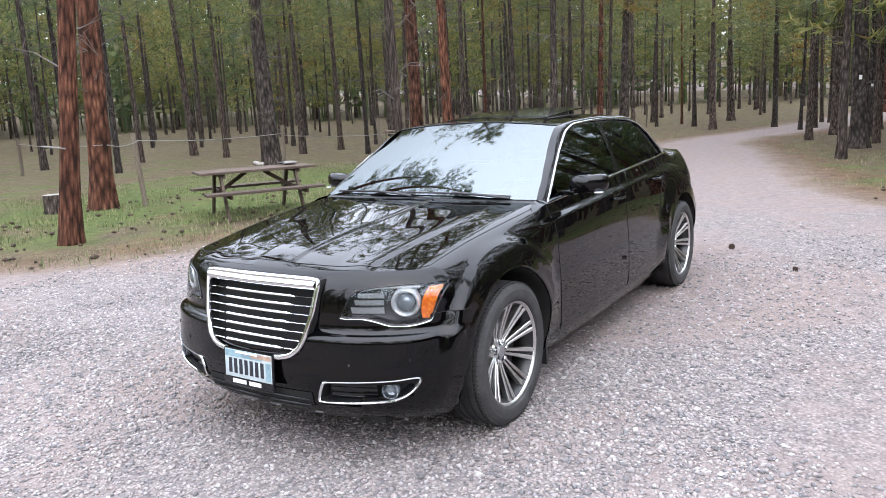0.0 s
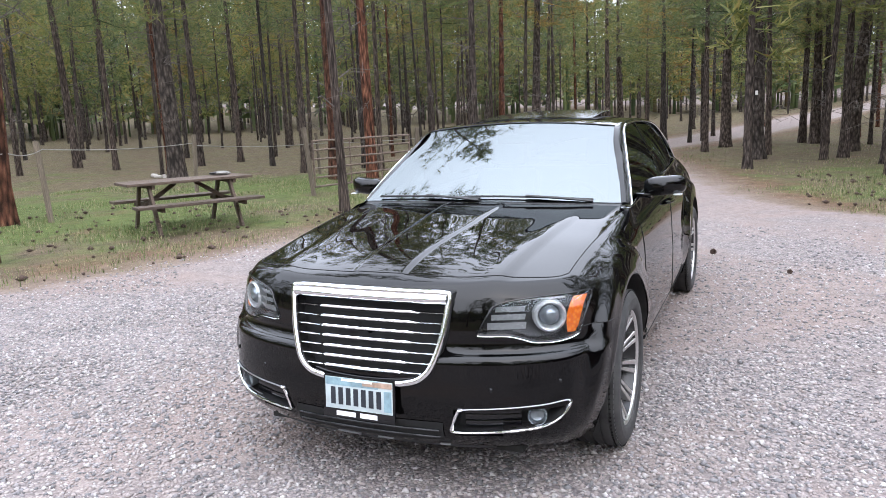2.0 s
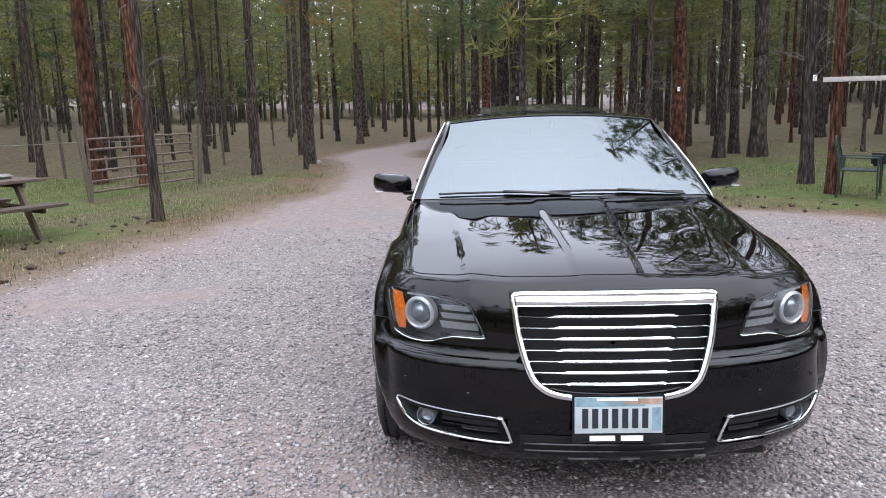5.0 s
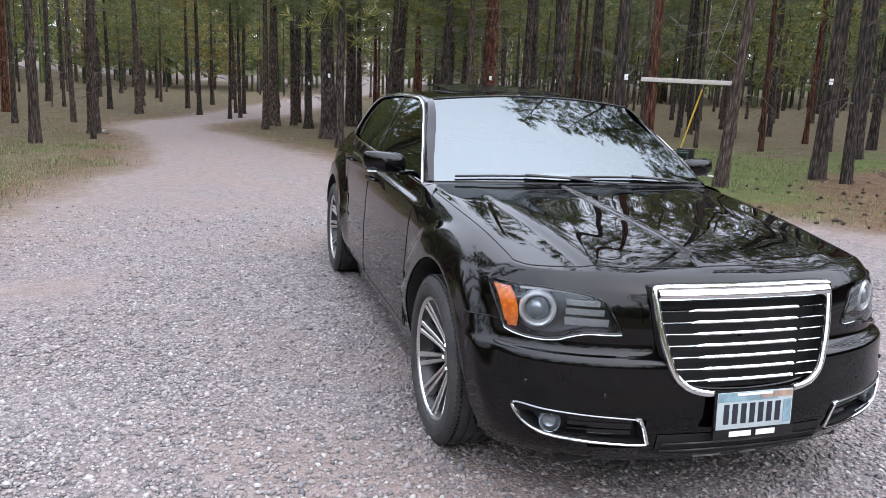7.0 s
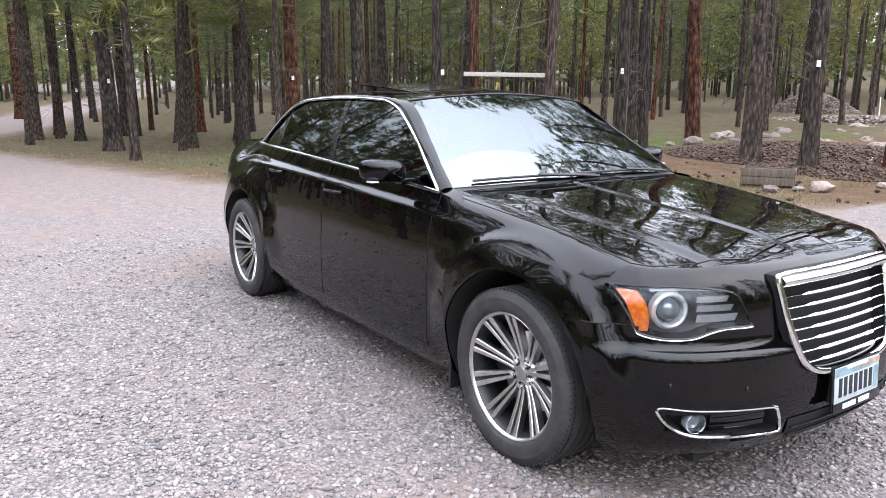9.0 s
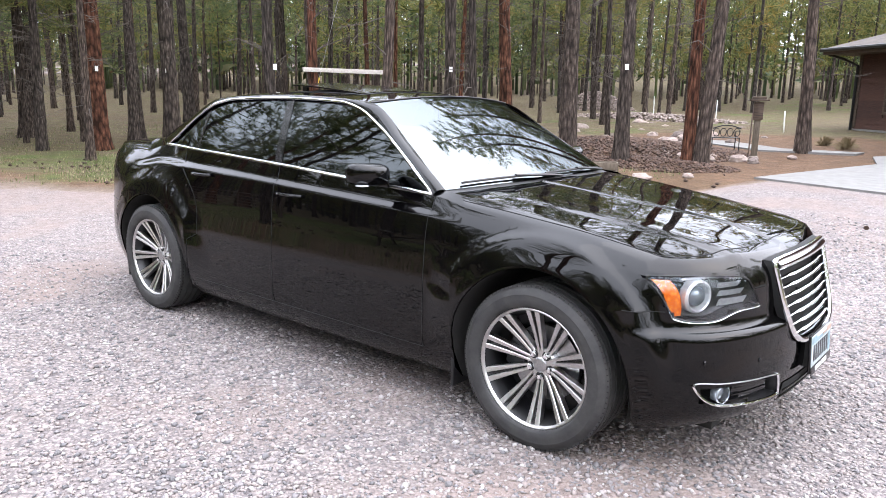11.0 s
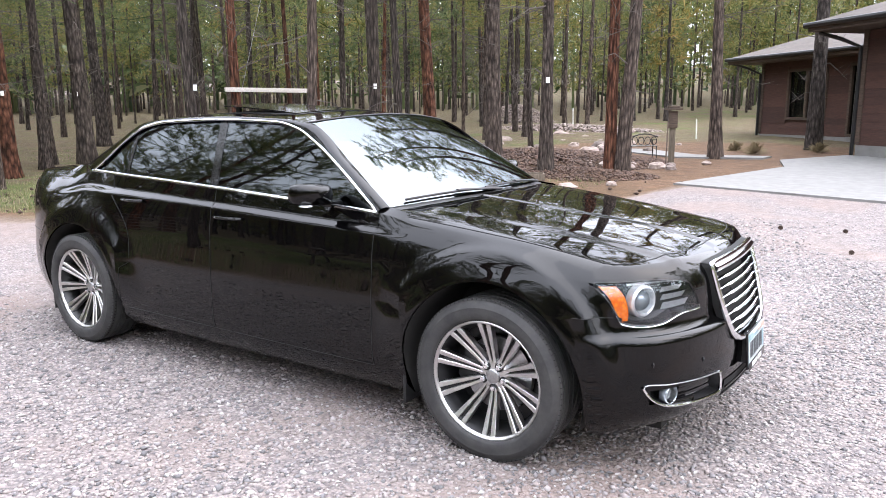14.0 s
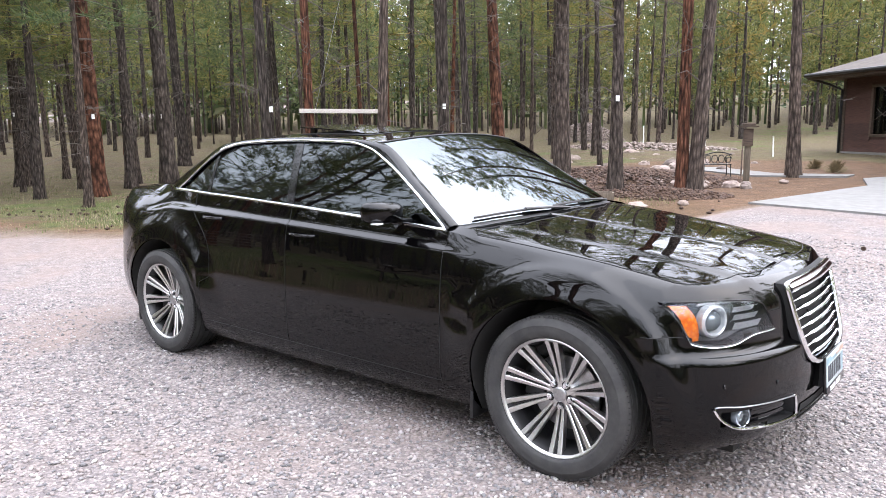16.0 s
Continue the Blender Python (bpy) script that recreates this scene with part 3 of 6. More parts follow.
RISE_STEPS = [0.1, 0.22, 0.36, 0.5, 0.61, 0.68, 0.705, 0.715, 0.725, 0.75, 0.775, 0.80, 0.82, 0.832, 0.91, 1.0]
LOW_STEPS = [0.0, 0.25, 0.31, 0.36, 0.42, 0.48, 0.54, 0.59, 0.607, 0.618, 0.625, 0.632, 0.645, 0.67, 0.70]


def column(s, side):
    """All points of one column of the skin: flank, shoulder, then top to the middle."""
    p, n = plan_at(s)
    za = arch_z(p.x)
    zb = 0.205 if p.x > 0.45 else 0.19
    d, zs = shoulder(s)
    if za is None or za < zb:
        lows = [zb] + LOW_STEPS[1:]
    else:
        za = max(za, zb)
        top = max(0.70, za + 0.012)
        lows = [lerp(za, top, k / (len(LOW_STEPS) - 1)) for k in range(len(LOW_STEPS))]
    highs = [lerp(lows[-1], zs, k) for k in RISE_STEPS]
    pts = [skin(s, z, 0, side) for z in lows + highs]
    q = p + n * d
    top = []
    if s < s_at(-0.5501):
        a = clamp(s / S_SIDE)
        if s <= S_SIDE:
            hx, hy = HOOD_EDGE(a)
            cx = 0.62 - 0.24 * a
        else:
            hx, hy = q.x, lerp(0.740, 0.782, smooth(0.45, -0.5, q.x))
            cx = lerp(0.38, -0.36, (0.45 - q.x) / 1.0)
        top = [(lerp(q.x, hx, k / 4), lerp(q.y, hy, k / 4)) for k in range(1, 5)] + [(lerp(hx, cx, k / 26), lerp(hy, 0, k / 26)) for k in range(1, 27)]
    elif p.x < -3.3:
        a = clamp((s - S_TAIL) / (S_END - S_TAIL))
        hx, hy = (q.x, q.y - 0.05) if s < S_TAIL else (lerp(q.x, -3.92, 0.5 * a), lerp(q.y - 0.05, 0, a))
        cx = lerp(-3.45, -3.85, clamp((-p.x - 3.3) / 0.78))
        top = [(lerp(q.x, hx, k / 4), lerp(q.y, hy, k / 4)) for k in range(1, 5)] + [(lerp(hx, cx, k / 26), lerp(hy, 0, k / 26)) for k in range(1, 27)]
    return pts + [Vector((x, y * side, top_z(x, y))) for x, y in top], len(lows) - 1, len(lows) + 15


_hood = through_points([(0.672, 0, 0), (0.665, 0.2, 0), (0.638, 0.4, 0), (0.578, 0.58, 0), (0.514, 0.70, 0), (0.45, 0.740, 0)], 20)


def HOOD_EDGE(a):
    k = a * (len(_hood) - 1)
    i = min(int(k), len(_hood) - 2)
    p = _hood[i].lerp(_hood[i + 1], k - i)
    return p.x, p.y


def panel_of(x, y, z, row, low, top):
    """Which panel of the body a face belongs to; None: an opening."""
    if row >= top + 4:
        return "bonnet" if x > -2 else "boot_lid"
    if x > 0.3 and row < top and inside(HEADLAMP, abs(y), z):
        return None
    if x > 0.6 and row < top and (inside(FOG, abs(y), z) or inside(GRILLE, y, z)):
        return None
    if x > 0.40:
        return "front_bumper" if (row < low and x > 0.405) or abs(y) < 0.47 else "front_wing"
    if x > -0.62:
        return "front_wing"
    if x > -2.601:
        if row < 2:
            return "sill"
        return "front_door" if x > -1.75 else "rear_door"
    if row < low and x < -3.52:
        return "rear_bumper"
    return "rear_quarter_panel"


car = thing("car", "glossy black four-door saloon car parked on the gravel drive", "car")
COLS = car_columns()
PANELS = {}
for side in (1, -1):
    made = [column(s, side) for s in COLS]
    for (a, low, top), (b, _, _) in zip(made, made[1:]):
        n = min(len(a), len(b))
        for r in range(n - 1):
            quad = [a[r], a[r + 1], b[r + 1], b[r]]
            c = sum(quad, Vector()) / 4
            name = panel_of(c.x, c.y, c.z, r, low, top)
            if name is None:
                continue
            key = (name, 0 if name in ("bonnet", "boot_lid", "front_bumper", "rear_bumper") else side)
            PANELS.setdefault(key, []).append(quad)


def bonnet_quads():
    """The bonnet on an even net of lines that run with its folds."""
    us = sorted(set([k / 44 for k in range(45)] + [0.13 + 0.01 * k for k in range(14)] + [0.56 + 0.012 * k for k in range(22)]))
    us = [-u for u in us[:0:-1]] + us
    fy, fx = np.array([p.y for p in _hood]), np.array([p.x for p in _hood])
    rows = []
    for u in us:
        y0 = abs(u) * 0.740
        x0, x1 = float(np.interp(y0, fy, fx)), -0.448 - 0.115 * u * u
        row = []
        for k in range(61):
            x = lerp(x0, x1, (k / 60) ** 1.15)
            y = abs(u) * lerp(0.740, 0.782, smooth(0.45, -0.5, x))
            row.append(Vector((x, math.copysign(y, u), top_z(x, y))))
        rows.append(row)
    return [[a[k], a[k + 1], b[k + 1], b[k]] for a, b in zip(rows, rows[1:]) for k in range(60)]


PANELS[("bonnet", 0)] = bonnet_quads()
DOORS = {}
for (name, side), quads in PANELS.items():
    bm = bmesh.new()
    for q in quads:
        if (q[0] - q[2]).length < 1e-6 or (q[1] - q[3]).length < 1e-6:
            continue
        bm.faces.new([bm.verts.new(p) for p in q])
    bmesh.ops.remove_doubles(bm, verts=bm.verts, dist=2e-4)
    bmesh.ops.recalc_face_normals(bm, faces=bm.faces)
    ob = part(name, bm, PAINT, car, smooth_by=60)
    DOORS[(name, side)] = ob


def seam(path, w=0.0022, parent=None):
    bm = bmesh.new()
    add_tube(bm, path, w, 0.0016, 6)
    return part("panel_gap", bm, SEAM, parent or car)


for side in (1, -1):
    fd, rd = DOORS[("front_door", side)], DOORS[("rear_door", side)]
    seam([flank(-0.62, z, 0.0005, side) for z in np.linspace(0.31, 1.015, 24)], parent=fd)
    seam([flank(-1.75, z, 0.0005, side) for z in np.linspace(0.31, 1.072, 24)], parent=rd)
    seam([flank(x, 0.31, 0.0005, side) for x in np.linspace(-0.62, -2.55, 40)], parent=fd)
    seam([flank(lerp(-2.62, -2.50, math.sin(k / 20 * math.pi * 0.5)) if z < 0.6 else lerp(-2.50, -2.74, smooth(0.70, 1.08, z) ** 1.6), z, 0.0005, side)
          for k, z in enumerate(np.linspace(0.33, 1.105, 21))], parent=rd)
    seam([flank(x, 0.70, 0.0005, side) for x in np.linspace(0.385, 0.53, 10)])
    seam([Vector((x, side * y, top_z(x, y) + 0.0005)) for x, y in [(lerp(0.45, -0.55, k / 30), lerp(0.740, 0.782, smooth(0.45, -0.5, lerp(0.45, -0.55, k / 30)))) for k in range(31)]])
    seam([flank(x, 0.70, 0.0005, side) for x in np.linspace(-3.52, -3.9, 16)])
seam([Vector((x, y * sg, top_z(x, y) + 0.0005)) for sg, ks in ((1, range(40, 0, -1)), (-1, range(0, 41))) for x, y in [HOOD_EDGE(k / 40) for k in ks]])

# underbody and wheel wells
bm = bmesh.new()
add_box(bm, -3.8, 0.66, -0.60, 0.60, 0.20, 0.32)
add_box(bm, -2.55, -0.5, -0.80, 0.80, 0.21, 0.30)
add_box(bm, -3.75, -3.5, -0.55, 0.55, 0.24, 0.9)
part("underbody", bm, LINER, car)
for side in (1, -1):
    for ax in AXLES:
        bm = bmesh.new()
        rows = []
        for k in range(41):
            a = math.pi * (k / 40 * 1.24 - 0.12)
            x, z = ax + math.cos(a) * (ARCH_R - 0.004), WHEEL_Z + math.sin(a) * (ARCH_R - 0.004)
            yo = flank(clamp(x, ax - ARCH_R, ax + ARCH_R), max(z, 0.22), -0.006, 1).y
            rows.append([Vector((x, side * y, max(z, 0.2))) for y in (yo, yo - 0.02, 0.62, 0.50)])
        grid(bm, rows)
        bm.faces.new([bm.verts.new(r[3]) for r in rows])
        part("wheel_well_liner", bm, LINER, car)
    for x in (-0.445, -3.485):
        bm = bmesh.new()
        y0 = flank(x, 0.4, -0.03, 1).y
        add_box(bm, x - 0.008, x + 0.010, min(side * y0, side * (y0 - 0.20)), max(side * y0, side * (y0 - 0.20)), 0.16, 0.40, None, 0.004)
        part("mud_flap", bm, BLACK_PLASTIC, car)


def car_wheel(name):
    """An alloy wheel with twin spokes; its outer face looks to +z."""
    w = new(name)
    w.empty_display_size = 0.1
    bm = bmesh.new()
    prof = [(0.252, -0.105), (0.262, -0.118), (0.30, -0.123), (0.330, -0.116), (0.345, -0.104)]
    tread = []
    for g0 in (-0.085, -0.042, 0.0, 0.042, 0.085):
        tread += [(0.3555, g0 - 0.017), (0.3555, g0 - 0.006), (0.3485, g0 - 0.005), (0.3485, g0 + 0.005), (0.3555, g0 + 0.006), (0.3555, g0 + 0.017)]
    back = [(0.345, 0.104), (0.339, 0.111), (0.330, 0.117), (0.318, 0.1225), (0.313, 0.1215), (0.300, 0.1245), (0.275, 0.121), (0.266, 0.116), (0.262, 0.108), (0.252, 0.100)]
    add_lathe(bm, prof + tread + back, 96)
    tyre = part("tyre", bm, TYRE, w)
    bm = bmesh.new()
    for k in range(96):                                   # sipes on both shoulders
        for zz in (0.094, -0.094):
            add_box(bm, -0.002, 0.002, -0.012, 0.012, -0.003, 0.0035, pose(0, 0, 0, 0, 0, k * 3.75) @ pose(0.3515, 0, zz, 0, 90, 0) @ pose(0, 0, 0, 0, 0, 90))
    part("tread_sipe_ring", bm, SEAM, tyre)["kind"] = "stuff"
    bm = bmesh.new()
    add_lathe(bm, [(0.2465, 0.096), (0.249, 0.102), (0.2535, 0.1075), (0.2575, 0.109), (0.261, 0.107), (0.259, 0.098)], 72)
    rim = part("rim", bm, MACHINED, w, "machined alloy rim lip")
    bm = bmesh.new()
    add_lathe(bm, [(0.255, -0.10), (0.236, -0.08), (0.225, 0.02), (0.235, 0.075), (0.2468, 0.097)], 64)
    add_lathe(bm, [(0.24, -0.05), (0.0, -0.05)], 32)
    part("barrel", bm, DARK_ALLOY, rim)
    bm = bmesh.new()
    add_lathe(bm, [(0.165, -0.03), (0.165, -0.005), (0.06, -0.005), (0.06, 0.01), (0.0, 0.01)], 40)
    part("brake_disc", bm, STEEL, w)
    bm = bmesh.new()
    add_box(bm, 0.08, 0.175, -0.09, 0.09, -0.045, 0.02, pose(0, 0, 0, 0, 0, 160), 0.012)
    part("brake_caliper", bm, BLACK_PLASTIC, w)
    zf = lambda r: 0.036 + 0.063 * clamp((r - 0.06) / 0.19) ** 1.2
    for k in range(10):
        bm = bmesh.new()
        for sg in (1, -1):
            rows = []
            for i in range(9):
                r = lerp(0.050, 0.2475, i / 8)
                off, hw = lerp(0.0088, 0.0215, (i / 8) ** 1.2) * sg, lerp(0.0056, 0.0118, i / 8)
                z = zf(r)
                rows.append([Vector((r, off - hw, z - 0.032)), Vector((r, off - hw, z - 0.0025)), Vector((r, off - hw + 0.002, z)), Vector((r, off + hw - 0.002, z)), Vector((r, off + hw, z - 0.0025)), Vector((r, off + hw, z - 0.032))])
            grid(bm, rows)
        bmesh.ops.transform(bm, matrix=pose(0, 0, 0, 0, 0, 36 * k + 18), verts=bm.verts)
        sp = part("twin_spoke", bm, MACHINED, w, smooth_by=25)
        bm = bmesh.new()
        rows = []
        for i in range(5):
            r = lerp(0.055, 0.246, i / 4)
            hw = lerp(0.006, 0.021, i / 4)
            rows.append([Vector((r, -hw, zf(r) - 0.022)), Vector((r, hw, zf(r) - 0.022))])
        grid(bm, rows)
        bmesh.ops.transform(bm, matrix=pose(0, 0, 0, 0, 0, 36 * k + 18), verts=bm.verts)
        part("spoke_pocket", bm, DARK_ALLOY, sp)
    bm = bmesh.new()
    add_lathe(bm, [(0.075, -0.01), (0.074, 0.022), (0.066, 0.032), (0.040, 0.036), (0.0, 0.036)], 40)
    part("hub", bm, MACHINED, w)
    bm = bmesh.new()
    add_lathe(bm, [(0.033, 0.03), (0.033, 0.042), (0.028, 0.046), (0.012, 0.0475), (0.0, 0.0475)], 32)
    part("centre_cap", bm, STEEL, w)
    for k in range(5):
        bm = bmesh.new()
        a = math.radians(72 * k + 54)
        add_lathe(bm, [(0.0135, 0.02), (0.0135, 0.042), (0.0105, 0.049), (0.0, 0.050)], 6, Matrix.Translation((0.052 * math.cos(a), 0.052 * math.sin(a), 0)))
        part("lug_nut", bm, CHROME, w, smooth_by=20)
        bm = bmesh.new()
        add_lathe(bm, [(0.0165, 0.0355), (0.0205, 0.0365), (0.0, 0.0368)], 16, Matrix.Translation((0.052 * math.cos(a), 0.052 * math.sin(a), 0)))
        part("lug_recess", bm, DARK_ALLOY, w)
    return w


wheel = car_wheel("wheel")
wheel.parent = car
wheel.matrix_basis = pose(0, 0.792, WHEEL_Z, -90, 0, 0)
for m in (pose(AXLES[1], 0.788, WHEEL_Z, -90, 0, 0) @ pose(0, 0, 0, 0, 0, 11), pose(0, -0.792, WHEEL_Z, 90, 0, 0) @ pose(0, 0, 0, 0, 0, 3), pose(AXLES[1], -0.788, WHEEL_Z, 90, 0, 0) @ pose(0, 0, 0, 0, 0, 23)):
    copy_thing(wheel, m)


# ---- cabin of the car ----
K1_Z = knots((-0.64, 1.022), (-0.80, 1.135), (-0.95, 1.232), (-1.12, 1.328), (-1.28, 1.398), (-1.45, 1.430), (-1.9, 1.441), (-2.4, 1.425), (-2.58, 1.395), (-2.72, 1.322), (-2.87, 1.215), (-3.02, 1.119))
EDGE_Y = knots((-0.60, 0.755), (-1.24, 0.603), (-1.6, 0.588), (-2.2, 0.578), (-2.68, 0.566), (-3.32, 0.60))
EDGE_Z = knots((-0.60, 1.045), (-0.92, 1.248), (-1.24, 1.430), (-1.45, 1.447), (-1.9, 1.459), (-2.4, 1.447), (-2.68, 1.424), (-3.0, 1.290), (-3.32, 1.133))


def cabin_y(x, z):
    t = clamp((z - BELT_Z(x)) / (1.43 - BELT_Z(x)), 0, 1.1)
    return lerp(SHOULDER_Y(x), 0.63, t**1.12)


def frame_pt(x, side, off=0.0):
    """A point of the window surround's outline."""
    z = K1_Z(x)
    return Vector((x, side * (cabin_y(x, z) + off), z + off * 0.4))


def edge_pt(x, side):
    return Vector((x, side * EDGE_Y(x), EDGE_Z(x)))


def strip(name, a, b, rows, material, bulge=0.0, out=None, parent=None):
    bm = bmesh.new()
    lines = []
    for k in range(rows + 1):
        t = k / rows
        lines.append([p.lerp(q, t) + (out(p) if out else Vector()) * bulge * 4 * t * (1 - t) for p, q in zip(a, b)])
    grid(bm, lines)
    return part(name, bm, material, parent or car, smooth_by=50)


for side in (1, -1):
    outw = lambda p, sd=side: Vector((0, sd * 0.6, 0.8))
    n = 26
    xs1 = [lerp(-0.64, -1.28, k / n) for k in range(n)] + [lerp(-1.28, -2.62, k / n) for k in range(n)] + [lerp(-2.62, -3.02, k / n) for k in range(n + 1)]
    xs2 = [lerp(-0.60, -1.24, k / n) for k in range(n)] + [lerp(-1.24, -2.68, k / n) for k in range(n)] + [lerp(-2.68, -3.32, k / n) for k in range(n + 1)]
    strip("roof_pillar", [frame_pt(x, side) for x in xs1], [edge_pt(x, side) for x in xs2], 8, PAINT, 0.012, outw)
    strip("cabin_corner", [mirrored(skin(s_at(x), shoulder(s_at(x))[1]), side) for x in np.linspace(-3.0, -3.45, 10)], [edge_pt(-3.32, side) + Vector((-0.1 * k / 9, 0, 0)) for k in range(10)], 3, PAINT)
    strip("cowl_corner", [mirrored(skin(s_at(x), shoulder(s_at(x))[1]), side) for x in np.linspace(-0.44, -0.68, 10)], [Vector((lerp(-0.50, -0.62, k / 9), side * lerp(0.77, 0.75, k / 9), lerp(1.033, 1.046, k / 9))) for k in range(10)], 3, PAINT)
    # side glass, with the pillar between the doors leaning back
    def glass_pt(xb, f, off=0.0, sd=side):
        lean = 0.10 * (1 - abs((xb + 1.8) / 1.2)) if abs(xb + 1.8) < 1.2 else 0.0
        x = xb
        for _ in range(3):
            z = lerp(BELT_Z(x) + 0.006, K1_Z(x) - 0.006, f)
            x = xb - lean * (z - 1.08) / 0.36
        z = max(z, BELT_Z(x) + 0.004)
        return Vector((x, sd * (cabin_y(x, z) - 0.012 + off), z))
    for nm, xa, xb in (("front_side_window", -0.67, -1.75), ("rear_side_window", -1.81, -2.60), ("quarter_window", -2.63, -3.0)):
        bm = bmesh.new()
        grid(bm, [[glass_pt(lerp(xa, xb, i / 24), j / 12) for j in range(13)] for i in range(25)])
        w = part(nm, bm, TINTED, car, "dark tinted glass")
    for nm, xa, xb in (("door_pillar", -1.75, -1.81), ("window_divider", -2.60, -2.63)):
        bm = bmesh.new()
        grid(bm, [[glass_pt(lerp(xa, xb, i / 3), j / 12, 0.003) for j in range(13)] for i in range(4)])
        part(nm, bm, GLOSS_BLACK, car)
    bm = bmesh.new()
    xs = [lerp(-0.655, -3.02, k / 90) for k in range(91)]
    add_tube(bm, [frame_pt(x, side, 0.004) for x in xs], 0.0075, 0.006, 8, [(0, side, 0.45)] * 91)
    part("window_chrome", bm, CHROME, car, "chrome window surround")
    bm = bmesh.new()
    add_tube(bm, [Vector((x, side * (SHOULDER_Y(x) + 0.003), BELT_Z(x) + 0.004)) for x in [lerp(-0.64, -3.03, k / 60) for k in range(61)]], 0.0085, 0.006, 8, [(0, side, 0.5)] * 61)
    part("belt_chrome", bm, CHROME, car, "chrome strip under the windows")


def ws(y, v, lift=0.0):
    """Windshield: y across (-1 to 1), v from its foot to the roof."""
    b = Vector((-0.47 - 0.13 * y * y, 0.755 * y, 1.063 - 0.018 * y * y))
    t = Vector((-1.19 - 0.05 * y * y, 0.603 * y, 1.467 - 0.037 * y * y))
    return b.lerp(t, v) + Vector((0.45, 0, 0.9)) * (0.035 * 4 * v * (1 - v) * (0.4 + 0.6 * (1 - y * y)) * 0.5 + lift)


def rear_pane(y, v):
    t = Vector((-2.73 + 0.05 * y * y, 0.566 * y, 1.464 - 0.040 * y * y))
    b = Vector((-3.46 + 0.14 * y * y, 0.60 * y, 1.137))
    return t.lerp(b, v) + Vector((-0.4, 0, 0.9)) * 0.012 * 4 * v * (1 - v)


steps = [k / 14 * 2 - 1 for k in range(15)]
bm = bmesh.new()
grid(bm, [[ws(y, v / 12) for y in steps] for v in range(13)])
windshield = part("windshield", bm, WINDSHIELD, car, "curved windshield reflecting the sky")
bm = bmesh.new()
for f in (lambda a, b: ws(-1 + 0.075 * a, b, -0.003), lambda a, b: ws(1 - 0.075 * a, b, -0.003), lambda a, b: ws(2 * b - 1, 0.03 * a, -0.003), lambda a, b: ws(2 * b - 1, 1 - 0.05 * a, -0.003)):
    grid(bm, [[f(i / 2, j / 14) for j in range(15)] for i in range(3)])
part("windshield_border", bm, BLACK_PLASTIC, windshield)
bm = bmesh.new()
grid(bm, [[rear_pane(y, v / 8) for y in steps] for v in range(9)])
part("rear_window", bm, TINTED, car, "dark tinted glass")
bm = bmesh.new()
rows = []
for k in range(25):
    u = k / 24
    row = []
    for y in steps:
        a, b = ws(y, 1.0), rear_pane(y, 0.0)
        p = a.lerp(b, u)
        ye = EDGE_Y(lerp(-1.24, -2.68, u))
        row.append(Vector((p.x, ye * y, EDGE_Z(lerp(-1.24, -2.68, u)) + 0.036 * (1 - y * y))))
    rows.append(row)
grid(bm, rows)
part("roof", bm, PAINT, car, smooth_by=60)
bm = bmesh.new()
add_tube(bm, [ws(y, 1.0) + Vector((0.002, 0, 0.001)) for y in steps], 0.006, 0.004, 6)
part("windshield_top_seal", bm, BLACK_PLASTIC, windshield)

# tilted glass sunroof


def roof_z(x, y):
    return EDGE_Z(x) + 0.036 * (1 - (y / EDGE_Y(x)) ** 2)


for nm, mat, up, tilt, xa, xb, hw in (("sunroof_opening", SEAM, 0.0025, 0.0, -1.50, -2.12, 0.425), ("sunroof", GLOSS_BLACK, 0.007, 0.040, -1.53, -2.14, 0.40)):
    bm = bmesh.new()
    lines = [[Vector((lerp(xa, xb, i / 8), lerp(-hw, hw, j / 12), roof_z(lerp(xa, xb, i / 8), lerp(-hw, hw, j / 12)) + up + tilt * i / 8)) for j in range(13)] for i in range(9)]
    grid(bm, lines)
    r = bmesh.ops.extrude_face_region(bm, geom=bm.faces[:])
    for v in r["geom"]:
        if isinstance(v, bmesh.types.BMVert):
            v.co.z -= 0.002 if tilt == 0 else 0.006
    part(nm, bm, mat, car, "tilted-open glass sunroof" if tilt else "")
for y in (-0.34, 0.34):
    bm = bmesh.new()
    add_box(bm, -2.10, -2.06, y - 0.008, y + 0.008, 1.46, roof_z(-2.08, 0.34) + 0.038)
    part("sunroof_lift", bm, BLACK_PLASTIC, car)

# wipers and cowl
bm = bmesh.new()
rows = []
for y in steps:
    b = ws(y, 0.0)
    rows.append([Vector((b.x + 0.02 + 0.11 * (1 - y * y), b.y * 1.01, top_z(b.x + 0.1, b.y) - 0.016)), Vector((b.x + 0.06, b.y, b.z - 0.022)), b + Vector((0.0, 0, -0.004))])
grid(bm, rows)
part("cowl_panel", bm, BLACK_PLASTIC, car)
for y0, y1, v1 in ((0.62, -0.08, 0.055), (0.02, -0.66, 0.06)):
    bm = bmesh.new()
    pv = ws(y0 / 0.755, -0.02, 0.02)
    pts = [ws(lerp(y0, y1, k / 10) / 0.755, 0.012 + v1 * math.sin(k / 10 * 2.2) * 0.35, 0.012) for k in range(11)]
    add_tube(bm, pts, 0.005, 0.006, 6)
    wp = part("wiper", bm, BLACK_PLASTIC, car)
    bm = bmesh.new()
    add_tube(bm, [pv, pv.lerp(pts[4], 0.5) + Vector((0, 0, 0.004)), pts[5] + Vector((0, 0, 0.006))], 0.010, 0.007, 6)
    part("wiper_arm", bm, BLACK_PLASTIC, wp)

